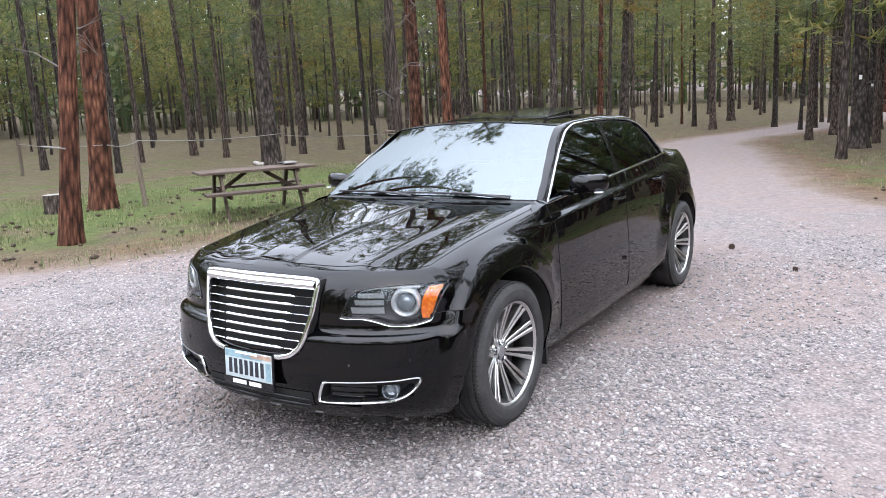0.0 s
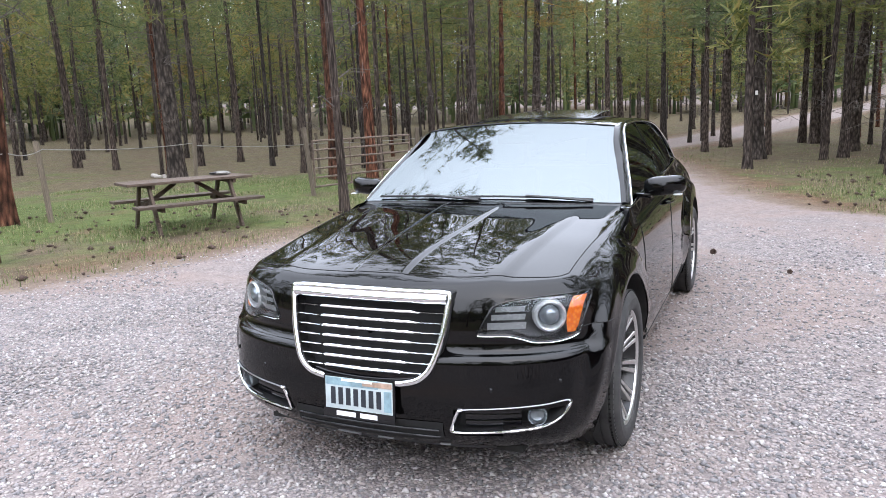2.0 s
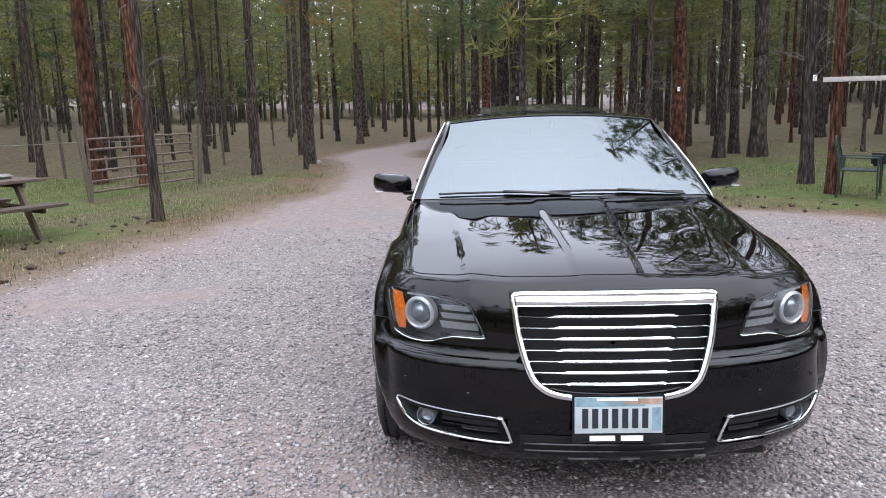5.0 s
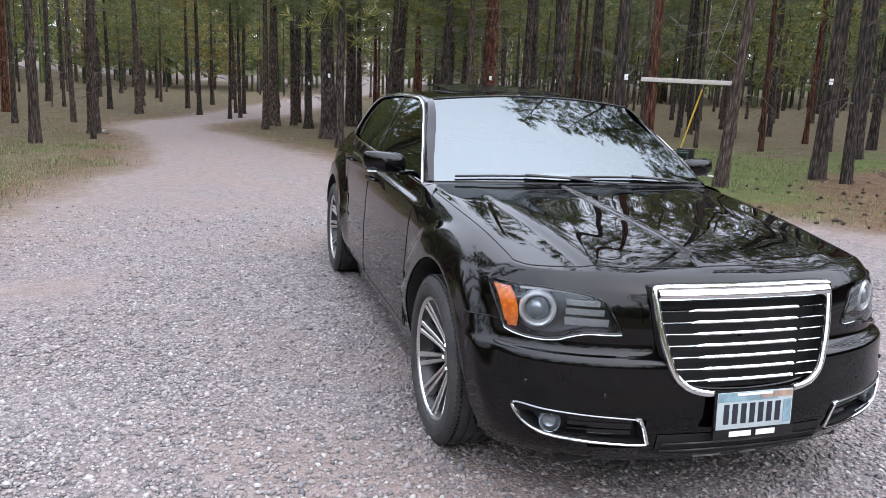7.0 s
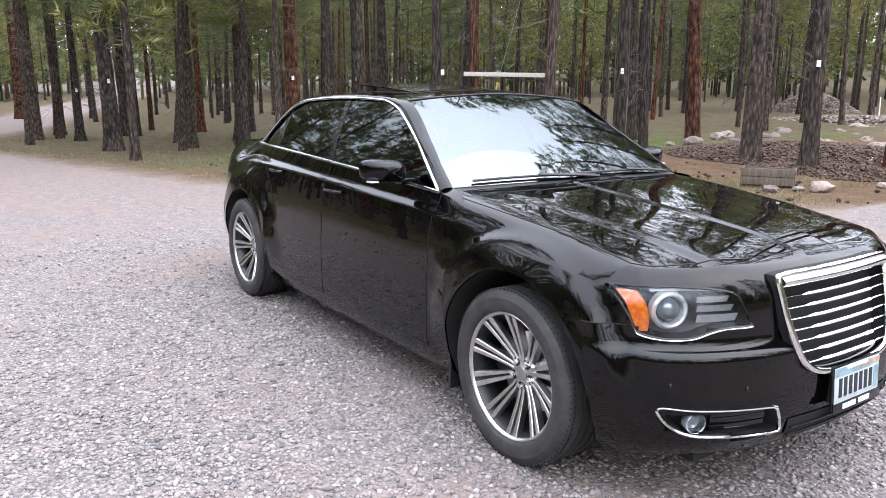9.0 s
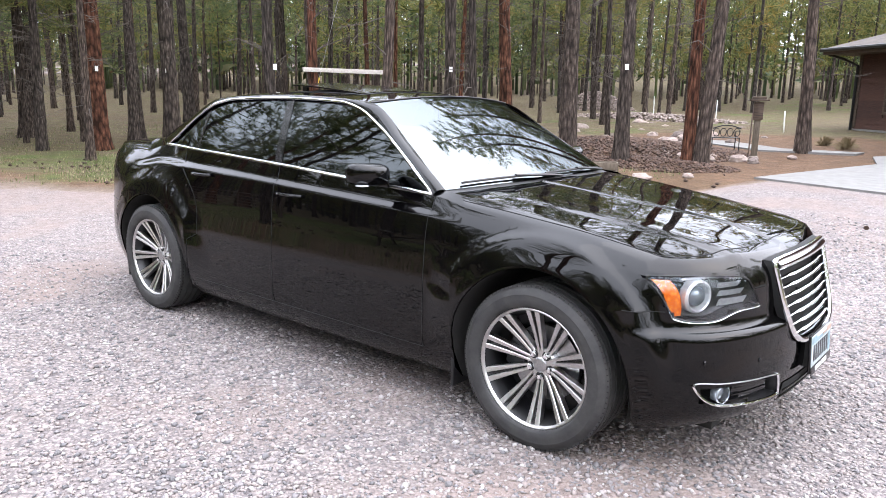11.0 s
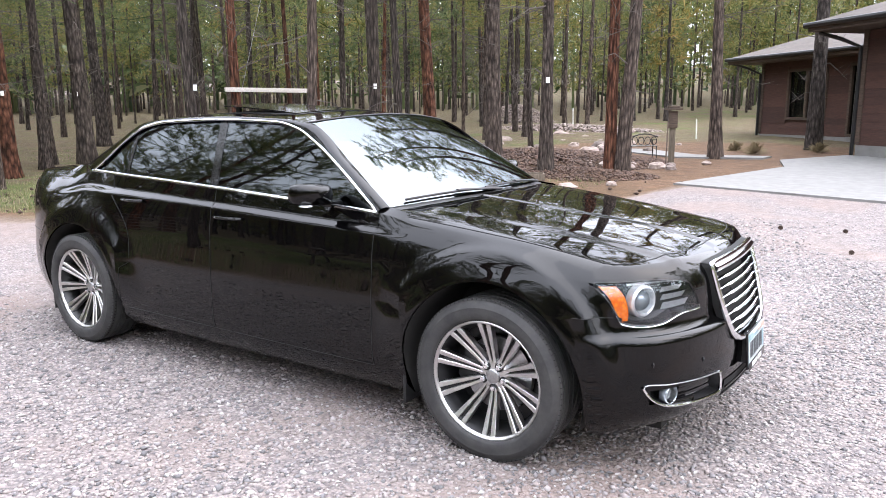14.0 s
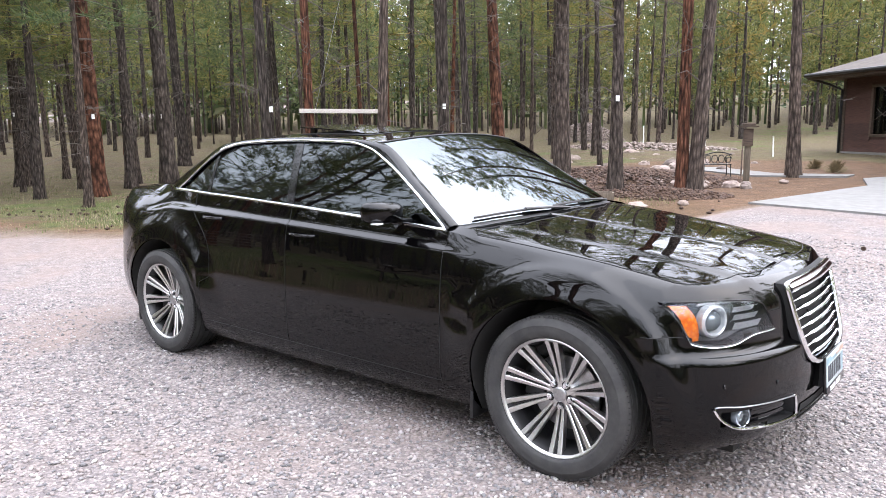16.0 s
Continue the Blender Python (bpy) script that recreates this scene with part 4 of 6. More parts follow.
# wing mirrors
for side in (1, -1):
    bm = bmesh.new()
    prof = [(-0.955, 0.80), (-0.94, 0.94), (-0.915, 1.0), (-0.885, 0.93), (-0.862, 0.72), (-0.852, 0.40), (-0.85, 0.02)]
    rows = []
    for x, k in prof:
        row = []
        for i in range(28):
            a = 2 * math.pi * i / 28
            c, s_ = math.cos(a), math.sin(a)
            yy = 0.935 + 0.112 * k * math.copysign(abs(c) ** 0.5, c)
            zz = 1.103 + (0.054 * k * math.copysign(abs(s_) ** 0.6, s_)) + 0.008 * (yy - 0.93) / 0.11
            row.append(Vector((x - 0.03 * smooth(0.95, 1.05, yy), side * yy, zz)))
        rows.append(row)
    vs = grid(bm, rows, closed=True)
    mirror = part("wing_mirror", bm, PAINT, car, "gloss black wing mirror", smooth_by=60)
    bm = bmesh.new()
    bm.faces.new([bm.verts.new(p + Vector((0.004, 0, 0))) for p in rows[0]])
    part("mirror_glass", bm, CHROME, mirror)
    bm = bmesh.new()
    add_box(bm, -0.93, -0.86, *sorted((side * 0.785, side * 0.87)), 1.040, 1.066, None, 0.008)
    part("mirror_arm", bm, PAINT, mirror)
    bm = bmesh.new()
    add_box(bm, -0.915, -0.868, *sorted((side * 0.985, side * 1.030)), 1.054, 1.062, None, 0.005)
    part("mirror_indicator", bm, REFLECTOR, mirror)
    # door handles
    for xa, xb, z, door in ((-1.71, -1.50, 0.935, "front_door"), (-2.56, -2.36, 0.975, "rear_door")):
        bm = bmesh.new()
        pts = [flank(lerp(xa, xb, k / 10), z, 0.006 + 0.028 * math.sin(math.pi * k / 10) ** 0.5, side) for k in range(11)]
        add_tube(bm, pts, 0.013, 0.009, 8)
        part("door_handle", bm, PAINT, DOORS[(door, side)])

# interior
bm = bmesh.new()
add_box(bm, -3.3, -0.6, -0.70, 0.70, 0.30, 0.36)
add_box(bm, -3.35, -2.95, -0.60, 0.60, 0.36, 1.08, None, 0.05)
part("cabin_floor", bm, BLACK_PLASTIC, car)
bm = bmesh.new()
add_box(bm, -1.12, -0.66, -0.70, 0.70, 0.72, 1.0, None, 0.06)
part("dashboard", bm, BLACK_PLASTIC, car)
bm = bmesh.new()
add_box(bm, -1.16, -1.02, 0.20, 0.54, 0.95, 1.04, None, 0.03)
part("instrument_hood", bm, BLACK_PLASTIC, car)
bm = bmesh.new()
pts = [Vector((0.185 * math.cos(2 * math.pi * k / 32), 0.185 * math.sin(2 * math.pi * k / 32), 0)) for k in range(32)]
add_tube(bm, pts, 0.014, 0.014, 8, [(0, 0, 1)] * 32, closed=True)
add_box(bm, -0.07, 0.07, -0.05, 0.05, -0.03, 0.01, None, 0.015)
for a in (0, 90, 180):
    add_box(bm, 0.05, 0.18, -0.015, 0.015, -0.012, 0.004, pose(0, 0, 0, 0, 0, a + 180))
sw = part("steering_wheel", bm, BLACK_PLASTIC, car)
sw.matrix_basis = pose(-1.24, 0.37, 0.93, 0, -65, 0)
for y in (-0.37, 0.37):
    bm = bmesh.new()
    add_box(bm, -1.95, -1.45, y - 0.25, y + 0.25, 0.42, 0.60, None, 0.06)
    st = part("front_seat", bm, SEAT, car)
    bm = bmesh.new()
    add_box(bm, -0.07, 0.07, -0.24, 0.24, 0, 0.62, pose(-1.95, y, 0.52, 0, -18, 0), 0.05)
    part("seat_back", bm, SEAT, st)
    bm = bmesh.new()
    add_box(bm, -0.05, 0.05, -0.14, 0.14, 0, 0.19, pose(-2.12, y, 1.14, 0, -10, 0), 0.04)
    part("headrest", bm, SEAT, st)
bm = bmesh.new()
add_box(bm, -2.95, -2.5, -0.66, 0.66, 0.42, 0.60, None, 0.06)
add_box(bm, -0.07, 0.07, -0.66, 0.66, 0, 0.60, pose(-2.88, 0, 0.54, 0, -24, 0), 0.05)
part("rear_bench", bm, SEAT, car)
bm = bmesh.new()
add_box(bm, -1.20, -1.165, -0.12, 0.12, 1.335, 1.40, None, 0.014)
add_cyl(bm, (-1.165, 0, 1.40), (-1.13, 0, 1.435), 0.012)
part("rear_view_mirror", bm, BLACK_PLASTIC, car)


# ---- nose of the car ----
def lamp_rows(poly, steps, side):
    """Rings of a closed outline, drawn in towards its middle and set back, as (scale, off) pairs tell."""
    cy, cz = sum(p[0] for p in poly) / len(poly), sum(p[1] for p in poly) / len(poly)
    return [[mirrored(front(cy + (y - cy) * k, cz + (z - cz) * k, off), side) for y, z in poly] for k, off in steps]


FOG_LINE = rounded(FOG, 5)
for side in (1, -1):
    bm = bmesh.new()
    grid(bm, lamp_rows(HEADLAMP, ((1.03, 0.001), (0.99, -0.012), (0.93, -0.055), (0.5, -0.065), (0.02, -0.065)), side), closed=True)
    lamp = part("headlamp", bm, LAMP_BACK, car, "clear headlamp with round projector")
    bm = bmesh.new()
    grid(bm, lamp_rows(HEADLAMP, ((1.0, 0.003), (0.8, 0.005), (0.5, 0.007), (0.02, 0.008)), side), closed=True)
    part("lamp_lens", bm, LENS, lamp).visible_shadow = False
    bm = bmesh.new()
    ring = [mirrored(front(y, z, 0.003), side) for y, z in HEADLAMP]
    add_tube(bm, ring, 0.0045, 0.004, 6, closed=True)
    part("lamp_bezel", bm, GLOSS_BLACK, lamp)
    bm = bmesh.new()
    low = [mirrored(front(y, z - 0.006, 0.004), side) for y, z in HEADLAMP if z < 0.72]
    add_tube(bm, low, 0.0022, 0.002, 6)
    part("lamp_trim", bm, CHROME, lamp)
    bm = bmesh.new()
    rows = []
    for k in range(9):
        z = lerp(0.682, 0.815, k / 8)
        y0 = lerp(0.776, 0.790, k / 8) - 0.010 * math.sin(math.pi * k / 8)
        y1 = lerp(0.798, 0.821, k / 8)
        rows.append([mirrored(front(lerp(y0, y1, j / 4), z, -0.008 - 0.012 * (1 - j / 4)), side) for j in range(5)])
    grid(bm, rows)
    part("amber_reflector", bm, AMBER, lamp, "amber side reflector")
    c = mirrored(front(0.716, 0.752, -0.022), side)
    aim = Vector((0.86, 0.42 * side, 0)).normalized()
    m = Matrix.Translation(c) @ aim.to_track_quat("Z", "Y").to_matrix().to_4x4()
    bm = bmesh.new()
    add_lathe(bm, [(0.066, -0.03), (0.064, 0.0), (0.056, 0.008), (0.050, 0.004), (0.044, -0.012), (0.040, -0.03)], 40, m)
    proj = part("projector_ring", bm, REFLECTOR, lamp)
    bm = bmesh.new()
    add_lathe(bm, [(0.041, -0.02), (0.038, -0.004), (0.026, 0.008), (0.012, 0.013), (0.0, 0.014)], 32, m)
    part("projector_lens", bm, BULB_LENS, proj)
    bm = bmesh.new()
    for z0, z1, ya, yb in ((0.705, 0.737, 0.49, 0.635), (0.741, 0.768, 0.505, 0.632), (0.772, 0.797, 0.52, 0.63)):
        grid(bm, [[mirrored(front(lerp(ya, yb, j / 10), lerp(z0, z1, i / 3), -0.045 + 0.02 * (i / 3) - 0.004 * (j % 2)), side) for j in range(11)] for i in range(4)])
    part("reflector_bowl", bm, REFLECTOR, lamp)
    bm = bmesh.new()
    add_tube(bm, [mirrored(front(lerp(0.51, 0.76, k / 16), 0.812 + 0.012 * math.sin(k / 16 * 2.6), -0.016), side) for k in range(17)], 0.006, 0.005, 6)
    part("light_strip", bm, REFLECTOR, lamp)

    # fog lamp and its recess
    bm = bmesh.new()
    grid(bm, lamp_rows(FOG_LINE, ((1.03, 0.001), (0.97, -0.02), (0.90, -0.06), (0.02, -0.06)), side), closed=True)
    fog = part("fog_lamp_recess", bm, BLACK_PLASTIC, car)
    bm = bmesh.new()
    loop = [mirrored(front(y, z, 0.004), side) for y, z in FOG_LINE]
    add_tube(bm, loop[:41], 0.0065, 0.006, 8)
    part("fog_chrome", bm, CHROME, fog, "chrome fog lamp surround")
    bm = bmesh.new()
    add_tube(bm, loop[40:] + loop[:1], 0.0025, 0.003, 6)
    part("fog_edge", bm, STEEL, fog)
    bm = bmesh.new()
    for z in (0.358, 0.385, 0.408):
        add_tube(bm, [mirrored(front(lerp(0.42, 0.63, k / 10), z, -0.03), side) for k in range(11)], 0.006, 0.012, 6)
    part("fog_grille_bar", bm, GLOSS_BLACK, fog)
    c = mirrored(front(0.682, 0.388, -0.006), side)
    aim = Vector((0.9, 0.3 * side, 0)).normalized()
    m = Matrix.Translation(c) @ aim.to_track_quat("Z", "Y").to_matrix().to_4x4()
    bm = bmesh.new()
    add_lathe(bm, [(0.037, -0.03), (0.038, 0.0), (0.035, 0.005), (0.031, 0.0), (0.026, -0.02), (0.012, -0.028), (0.0, -0.028)], 32, m)
    cup = part("fog_lamp", bm, BULB_LENS, fog)
    bm = bmesh.new()
    add_lathe(bm, [(0.032, 0.002), (0.018, 0.007), (0.0, 0.010)], 24, m)
    part("fog_lens", bm, LENS, cup)
    for y, z in ((0.755, 0.52), (0.52, 0.50)):
        bm = bmesh.new()
        c = mirrored(front(y, z, 0.0), side)
        add_ball(bm, c, 0.010, 12, (0.5, 0.8, 1))
        part("parking_sensor", bm, GLOSS_BLACK, car)

# grille
GR = rounded(GRILLE, 5)


def nose(y, z, off=0.0):
    """The grille's own smooth face."""
    return Vector((lerp(0.866, 0.772, (z - 0.51) / 0.35) - 0.16 * y * y + off, y, z))


bm = bmesh.new()
cy, cz = 0.0, 0.68
grid(bm, [[nose(y * k, cz + (z - cz) * k, off) for y, z in GR] for k, off in ((1.04, -0.03), (1.02, 0.002), (0.985, -0.02), (0.96, -0.05), (0.5, -0.055), (0.03, -0.055))], closed=True)
grille = part("grille", bm, SEAM, car, "chrome-edged grille with horizontal bars")
bm = bmesh.new()
add_tube(bm, [nose(y, z, 0.006) for y, z in GR], 0.0125, 0.012, 10, [(1, 0, 0.1)] * len(GR), closed=True)
part("grille_surround", bm, CHROME, grille, "polished chrome surround")
bm = bmesh.new()
rows = []
for j in range(10):
    z = lerp(0.814, 0.864, j / 9)
    rows.append([nose(lerp(-0.346, 0.346, k / 30), z, 0.004 + 0.022 * math.sin(math.pi * j / 9)) for k in range(31)])
grid(bm, rows)
part("grille_header", bm, CHROME, grille, "polished chrome top bar")
bm = bmesh.new()
rows = [[nose(0.075 * (k / 8 * 2 - 1) , 0.838 + dz * (1 - 0.6 * abs(k / 8 * 2 - 1)), 0.023) for k in range(9)] for dz in (-0.008, 0.008)]
grid(bm, rows)
part("wing_badge", bm, STEEL, grille, "plain winged badge shape")
GR_Y = knots((0.51, 0.095), (0.525, 0.215), (0.552, 0.272), (0.60, 0.303), (0.70, 0.334), (0.80, 0.349))
for k in range(7):
    z = 0.782 - 0.0378 * k
    hw = GR_Y(z) - 0.006
    bm = bmesh.new()
    ys = [lerp(-hw, hw, i / 60) for i in range(61)]
    wide = 0.215 - 0.007 * k
    rows = []
    for j in range(8):
        a = 2 * math.pi * j / 8
        row = []
        for y in ys:
            fat = 1 - smooth(wide - 0.012, wide + 0.012, abs(y))
            row.append(nose(y, z + (0.0038 + 0.0030 * fat) * math.sin(a) + 0.004 * fat, -0.008 + 0.012 * fat + 0.010 * math.cos(a)))
        rows.append(row)
    rows.append(rows[0])
    grid(bm, rows)
    part("grille_bar", bm, CHROME, grille)

# lower intake and number plate
bm = bmesh.new()
grid(bm, [[front(lerp(-0.335, 0.335, k / 20), lerp(0.275, 0.365, j / 4) + (0.012 * (abs(k / 10 - 1)) ** 3 if j == 0 else 0), 0.003) for k in range(21)] for j in range(5)])
intake = part("lower_intake", bm, SEAM, car)
for z in (0.30, 0.33):
    bm = bmesh.new()
    add_tube(bm, [front(lerp(-0.32, 0.32, k / 20), z, 0.006) for k in range(21)], 0.004, 0.005, 6)
    part("intake_bar", bm, GLOSS_BLACK, intake)
bm = bmesh.new()
grid(bm, [[front(lerp(-0.50, 0.50, k / 30), z, off) for k in range(31)] for z, off in ((0.245, -0.01), (0.232, 0.012), (0.222, 0.0))])
part("chin_spoiler", bm, BLACK_PLASTIC, car)
for y0, y1 in ((-0.16, -0.05), (0.03, 0.10), (0.30, 0.34)):
    bm = bmesh.new()
    add_tube(bm, [front(lerp(y0, y1, k / 4), 0.252, 0.006) for k in range(5)], 0.005, 0.004, 6)
    part("chin_scuff", bm, GALV_SCUFF, car, "scraped bare metal mark")

PLATE_WHITE = plain("plate_white", (0.40, 0.45, 0.46), 0.4, 0, 12, 0.06)
PLATE_BLUE = plain("plate_blue", (0.20, 0.30, 0.34), 0.4, 0, 30, 0.3)
PLATE_TAN = plain("plate_tan", (0.34, 0.24, 0.18), 0.4, 0, 40, 0.3)
INK = plain("plate_ink", (0.015, 0.018, 0.025), 0.5)
WHITE_INK = plain("frame_white", (0.75, 0.75, 0.75), 0.5)
holder = new("number_plate")
holder.parent = car
holder["label"] = "white and blue plate in a dark frame"
holder.matrix_basis = pose(0.884, 0, 0.446, 0, -4, 0)


def plate_bit(name, y0, y1, z0, z1, x, mat, bevel=0.0, t=0.003):
    bm = bmesh.new()
    add_box(bm, x - t, x, y0, y1, z0, z1, None, bevel)
    return part(name, bm, mat, holder)


plate_bit("plate_bracket", -0.13, 0.13, -0.06, 0.06, -0.004, BLACK_PLASTIC, 0, 0.03)
plate_bit("plate_frame", -0.160, 0.160, -0.083, 0.081, 0.004, GLOSS_BLACK, 0.003, 0.010)
plate_bit("plate", -0.1515, 0.1515, -0.076, 0.0745, 0.007, PLATE_WHITE, 0.001)
plate_bit("plate_sky", -0.150, 0.09, 0.042, 0.073, 0.0082, PLATE_BLUE)
plate_bit("plate_hills", 0.02, 0.150, 0.050, 0.070, 0.0094, PLATE_TAN)
plate_bit("plate_heading", -0.075, 0.065, 0.062, 0.071, 0.0106, WHITE_INK)
plate_bit("plate_side_print", 0.115, 0.147, -0.045, 0.038, 0.0082, PLATE_BLUE)
plate_bit("frame_foot", -0.162, 0.162, -0.090, -0.054, 0.0094, GLOSS_BLACK, 0.002)
for k in range(7):
    y = 0.092 - 0.0345 * k
    plate_bit("plate_character_bar", y - 0.0105, y + 0.0105, -0.036, 0.034, 0.0085, INK)
for y0, y1 in ((0.008, 0.085), (-0.10, -0.012)):
    plate_bit("frame_character_bar", y0, y1, -0.081, -0.062, 0.0106, WHITE_INK)

# rear lamps, seen only from the side
for side in (1, -1):
    bm = bmesh.new()
    grid(bm, [[skin(lerp(S_END - 0.78, S_END - 0.55, j / 6), lerp(0.78, 1.03, i / 8), 0.006, side) for j in range(7)] for i in range(9)])
    part("tail_lamp", bm, RED_LENS, car, "red tail lamp")

# ---- where the nearer pines stand: x, y, trunk width; red ones are old ponderosas ----
GREY_MEADOW = [(-12.64, -13.67, 0.52), (-11.46, -24.11, 0.31), (-17.19, -22.98, 0.4), (-19.04, -18.6, 0.33), (-21.06, -18.26, 0.29), (-19.08, -15.18, 0.21), (-16.03, -11.75, 0.25), (-7.25, -5.0, 0.19), (-38.02, -10.19, 0.32)]
RED_MEADOW = [(-2.38, -7.05, 0.32), (-5.12, -10.6, 0.47), (-13.5, -9.0, 0.41), (-12.75, -7.5, 0.33), (-28.89, -9.73, 0.35)]
GREY_ROAD = [(-18.97, 1.12, 0.49), (-18.52, 2.79, 0.24), (-19.37, 3.3, 0.32), (-16.99, 4.01, 0.32), (-19.05, -5.14, 0.4), (-37.24, -5.85, 0.43), (-31.37, -2.84, 0.26), (-33.39, -0.92, 0.22), (-33.83, -1.33, 0.19), (-17.25, 7.45, 0.47), (-10.48, 5.85, 0.28), (-24.06, -6.54, 0.21), (-30.72, -5.26, 0.37), (-30.34, -1.16, 0.2), (-29.37, -1.6, 0.18), (-25.74, 0.05, 0.44), (-26, 0.69, 0.31), (-27.48, 2.53, 0.33), (-26.7, 2.96, 0.42)]
RED_ROAD = [(-40.8, 0.86, 0.61), (-8.88, 5.5, 0.23)]
GREY_DRIVE = [(-8.34, 6.66, 0.27), (-8.8, 9.22, 0.34), (-8.22, 9.31, 0.24), (-22.84, 15.92, 0.29), (-15.46, 17.27, 0.32), (-22.66, -0.53, 0.27), (-28.52, 1.1, 0.41), (-24.22, 1.09, 0.36), (-26.3, 3.27, 0.31), (-21.9, 3.74, 0.48), (-21.8, 5.46, 0.43), (-26.11, 7.46, 0.32), (-12.86, 14.13, 0.35), (-6.83, 11.06, 0.41), (-5.2, 10.25, 0.35), (-8.81, 16.65, 0.2), (-17.51, 6.58, 0.37), (-19.1, 7.5, 0.36), (-12, 19.4, 0.36), (-24.8, 12.75, 0.48), (-28.01, 9.93, 0.3)]
RED_DRIVE = [(-27.3, 5.87, 0.38), (-11.2, 14.8, 0.42), (-16.2, 5.05, 0.44)]
GREY_YARD = [(-3.9, 10.95, 0.36), (-3.1, 15.3, 0.38), (-1.33, 18.6, 0.44)]
RED_YARD = [(-4.08, 10.9, 0.30)]


# ---- pines ----
def bark(name, dark, mid, light, plates):
    m = Mat(name).set(Roughness=0.95)
    m.b.inputs["Specular IOR Level"].default_value = 0.15
    co = m.mapped(m.coords(), (1, 1, 0.24))
    v = m.voronoi(co, plates * 1.5)
    f = m.noise(co, plates * 2.4, 7, 0.72, 1.2)
    c = m.ramp(m.math("ADD", m.math("MULTIPLY", v, 0.6), m.math("MULTIPLY", f, 0.6)), (0.28, light), (0.52, mid), (0.78, dark))
    big = m.noise(m.coords(), 0.8, 3)
    c = m.mix(m.ramp(big, (0.35, (0, 0, 0)), (0.65, (0.45,) * 3)), c, tuple(x * 0.55 for x in mid))
    tone = m.ramp(m.rand(), (0.0, (0.65, 0.65, 0.66)), (1.0, (1.25, 1.12, 1.05)))
    m.color(m.mix(1.0, c, tone, "MULTIPLY"))
    m.bump(m.math("SUBTRACT", f, m.math("MULTIPLY", v, 1.2)), 1.0, 0.04)
    return m.m


BARK_RED = bark("red_ponderosa_bark", (0.016, 0.009, 0.007), (0.125, 0.058, 0.037), (0.29, 0.150, 0.095), 13)
BARK_GREY = bark("grey_pine_bark", (0.023, 0.020, 0.018), (0.097, 0.081, 0.071), (0.217, 0.190, 0.171), 16)
DEAD_WOOD = plain("dead_twig_wood", (0.10, 0.085, 0.075), 0.9, 0, 30, 0.4)


def needles_mat():
    m = Mat("pine_needles").set(Roughness=0.55)
    a = m.ramp(m.island(), (0.0, (0.036, 0.060, 0.020)), (0.3, (0.090, 0.115, 0.040)), (0.6, (0.152, 0.178, 0.062)), (0.85, (0.214, 0.222, 0.088)), (0.95, (0.220, 0.190, 0.080)), (1.0, (0.190, 0.110, 0.050)))
    tone = m.ramp(m.rand(), (0.0, (0.70, 0.85, 0.85)), (0.5, (1, 1, 1)), (0.9, (1.3, 1.15, 0.8)), (1.0, (1.5, 0.95, 0.6)))
    m.color(m.mix(1.0, a, tone, "MULTIPLY"))
    tl, mx = m.n.new("ShaderNodeBsdfTranslucent"), m.n.new("ShaderNodeMixShader")
    m.l.new(m.b.inputs["Base Color"].links[0].from_socket, tl.inputs[0])
    mx.inputs[0].default_value = 0.4
    m.l.new(m.b.outputs[0], mx.inputs[1])
    m.l.new(tl.outputs[0], mx.inputs[2])
    m.l.new(mx.outputs[0], m.n["Material Output"].inputs[0])
    return m.m


NEEDLES = needles_mat()


def mesh_of(name, verts, faces, mat, smooth_faces=False):
    me = bpy.data.meshes.new(name)
    me.from_pydata(verts, [], faces)
    if smooth_faces:
        me.shade_smooth()
    me.materials.append(mat)
    return me


def tube_into(verts, faces, pts, radii, seg):
    base = len(verts)
    for i, p in enumerate(pts):
        d = (pts[min(i + 1, len(pts) - 1)] - pts[max(i - 1, 0)]).normalized()
        a = d.orthogonal().normalized()
        b = d.cross(a)
        for k in range(seg):
            t = 2 * math.pi * k / seg
            verts.append(p + (a * math.cos(t) + b * math.sin(t)) * radii[i])
    for i in range(len(pts) - 1):
        for k in range(seg):
            faces.append((base + i * seg + k, base + i * seg + (k + 1) % seg, base + (i + 1) * seg + (k + 1) % seg, base + (i + 1) * seg + k))


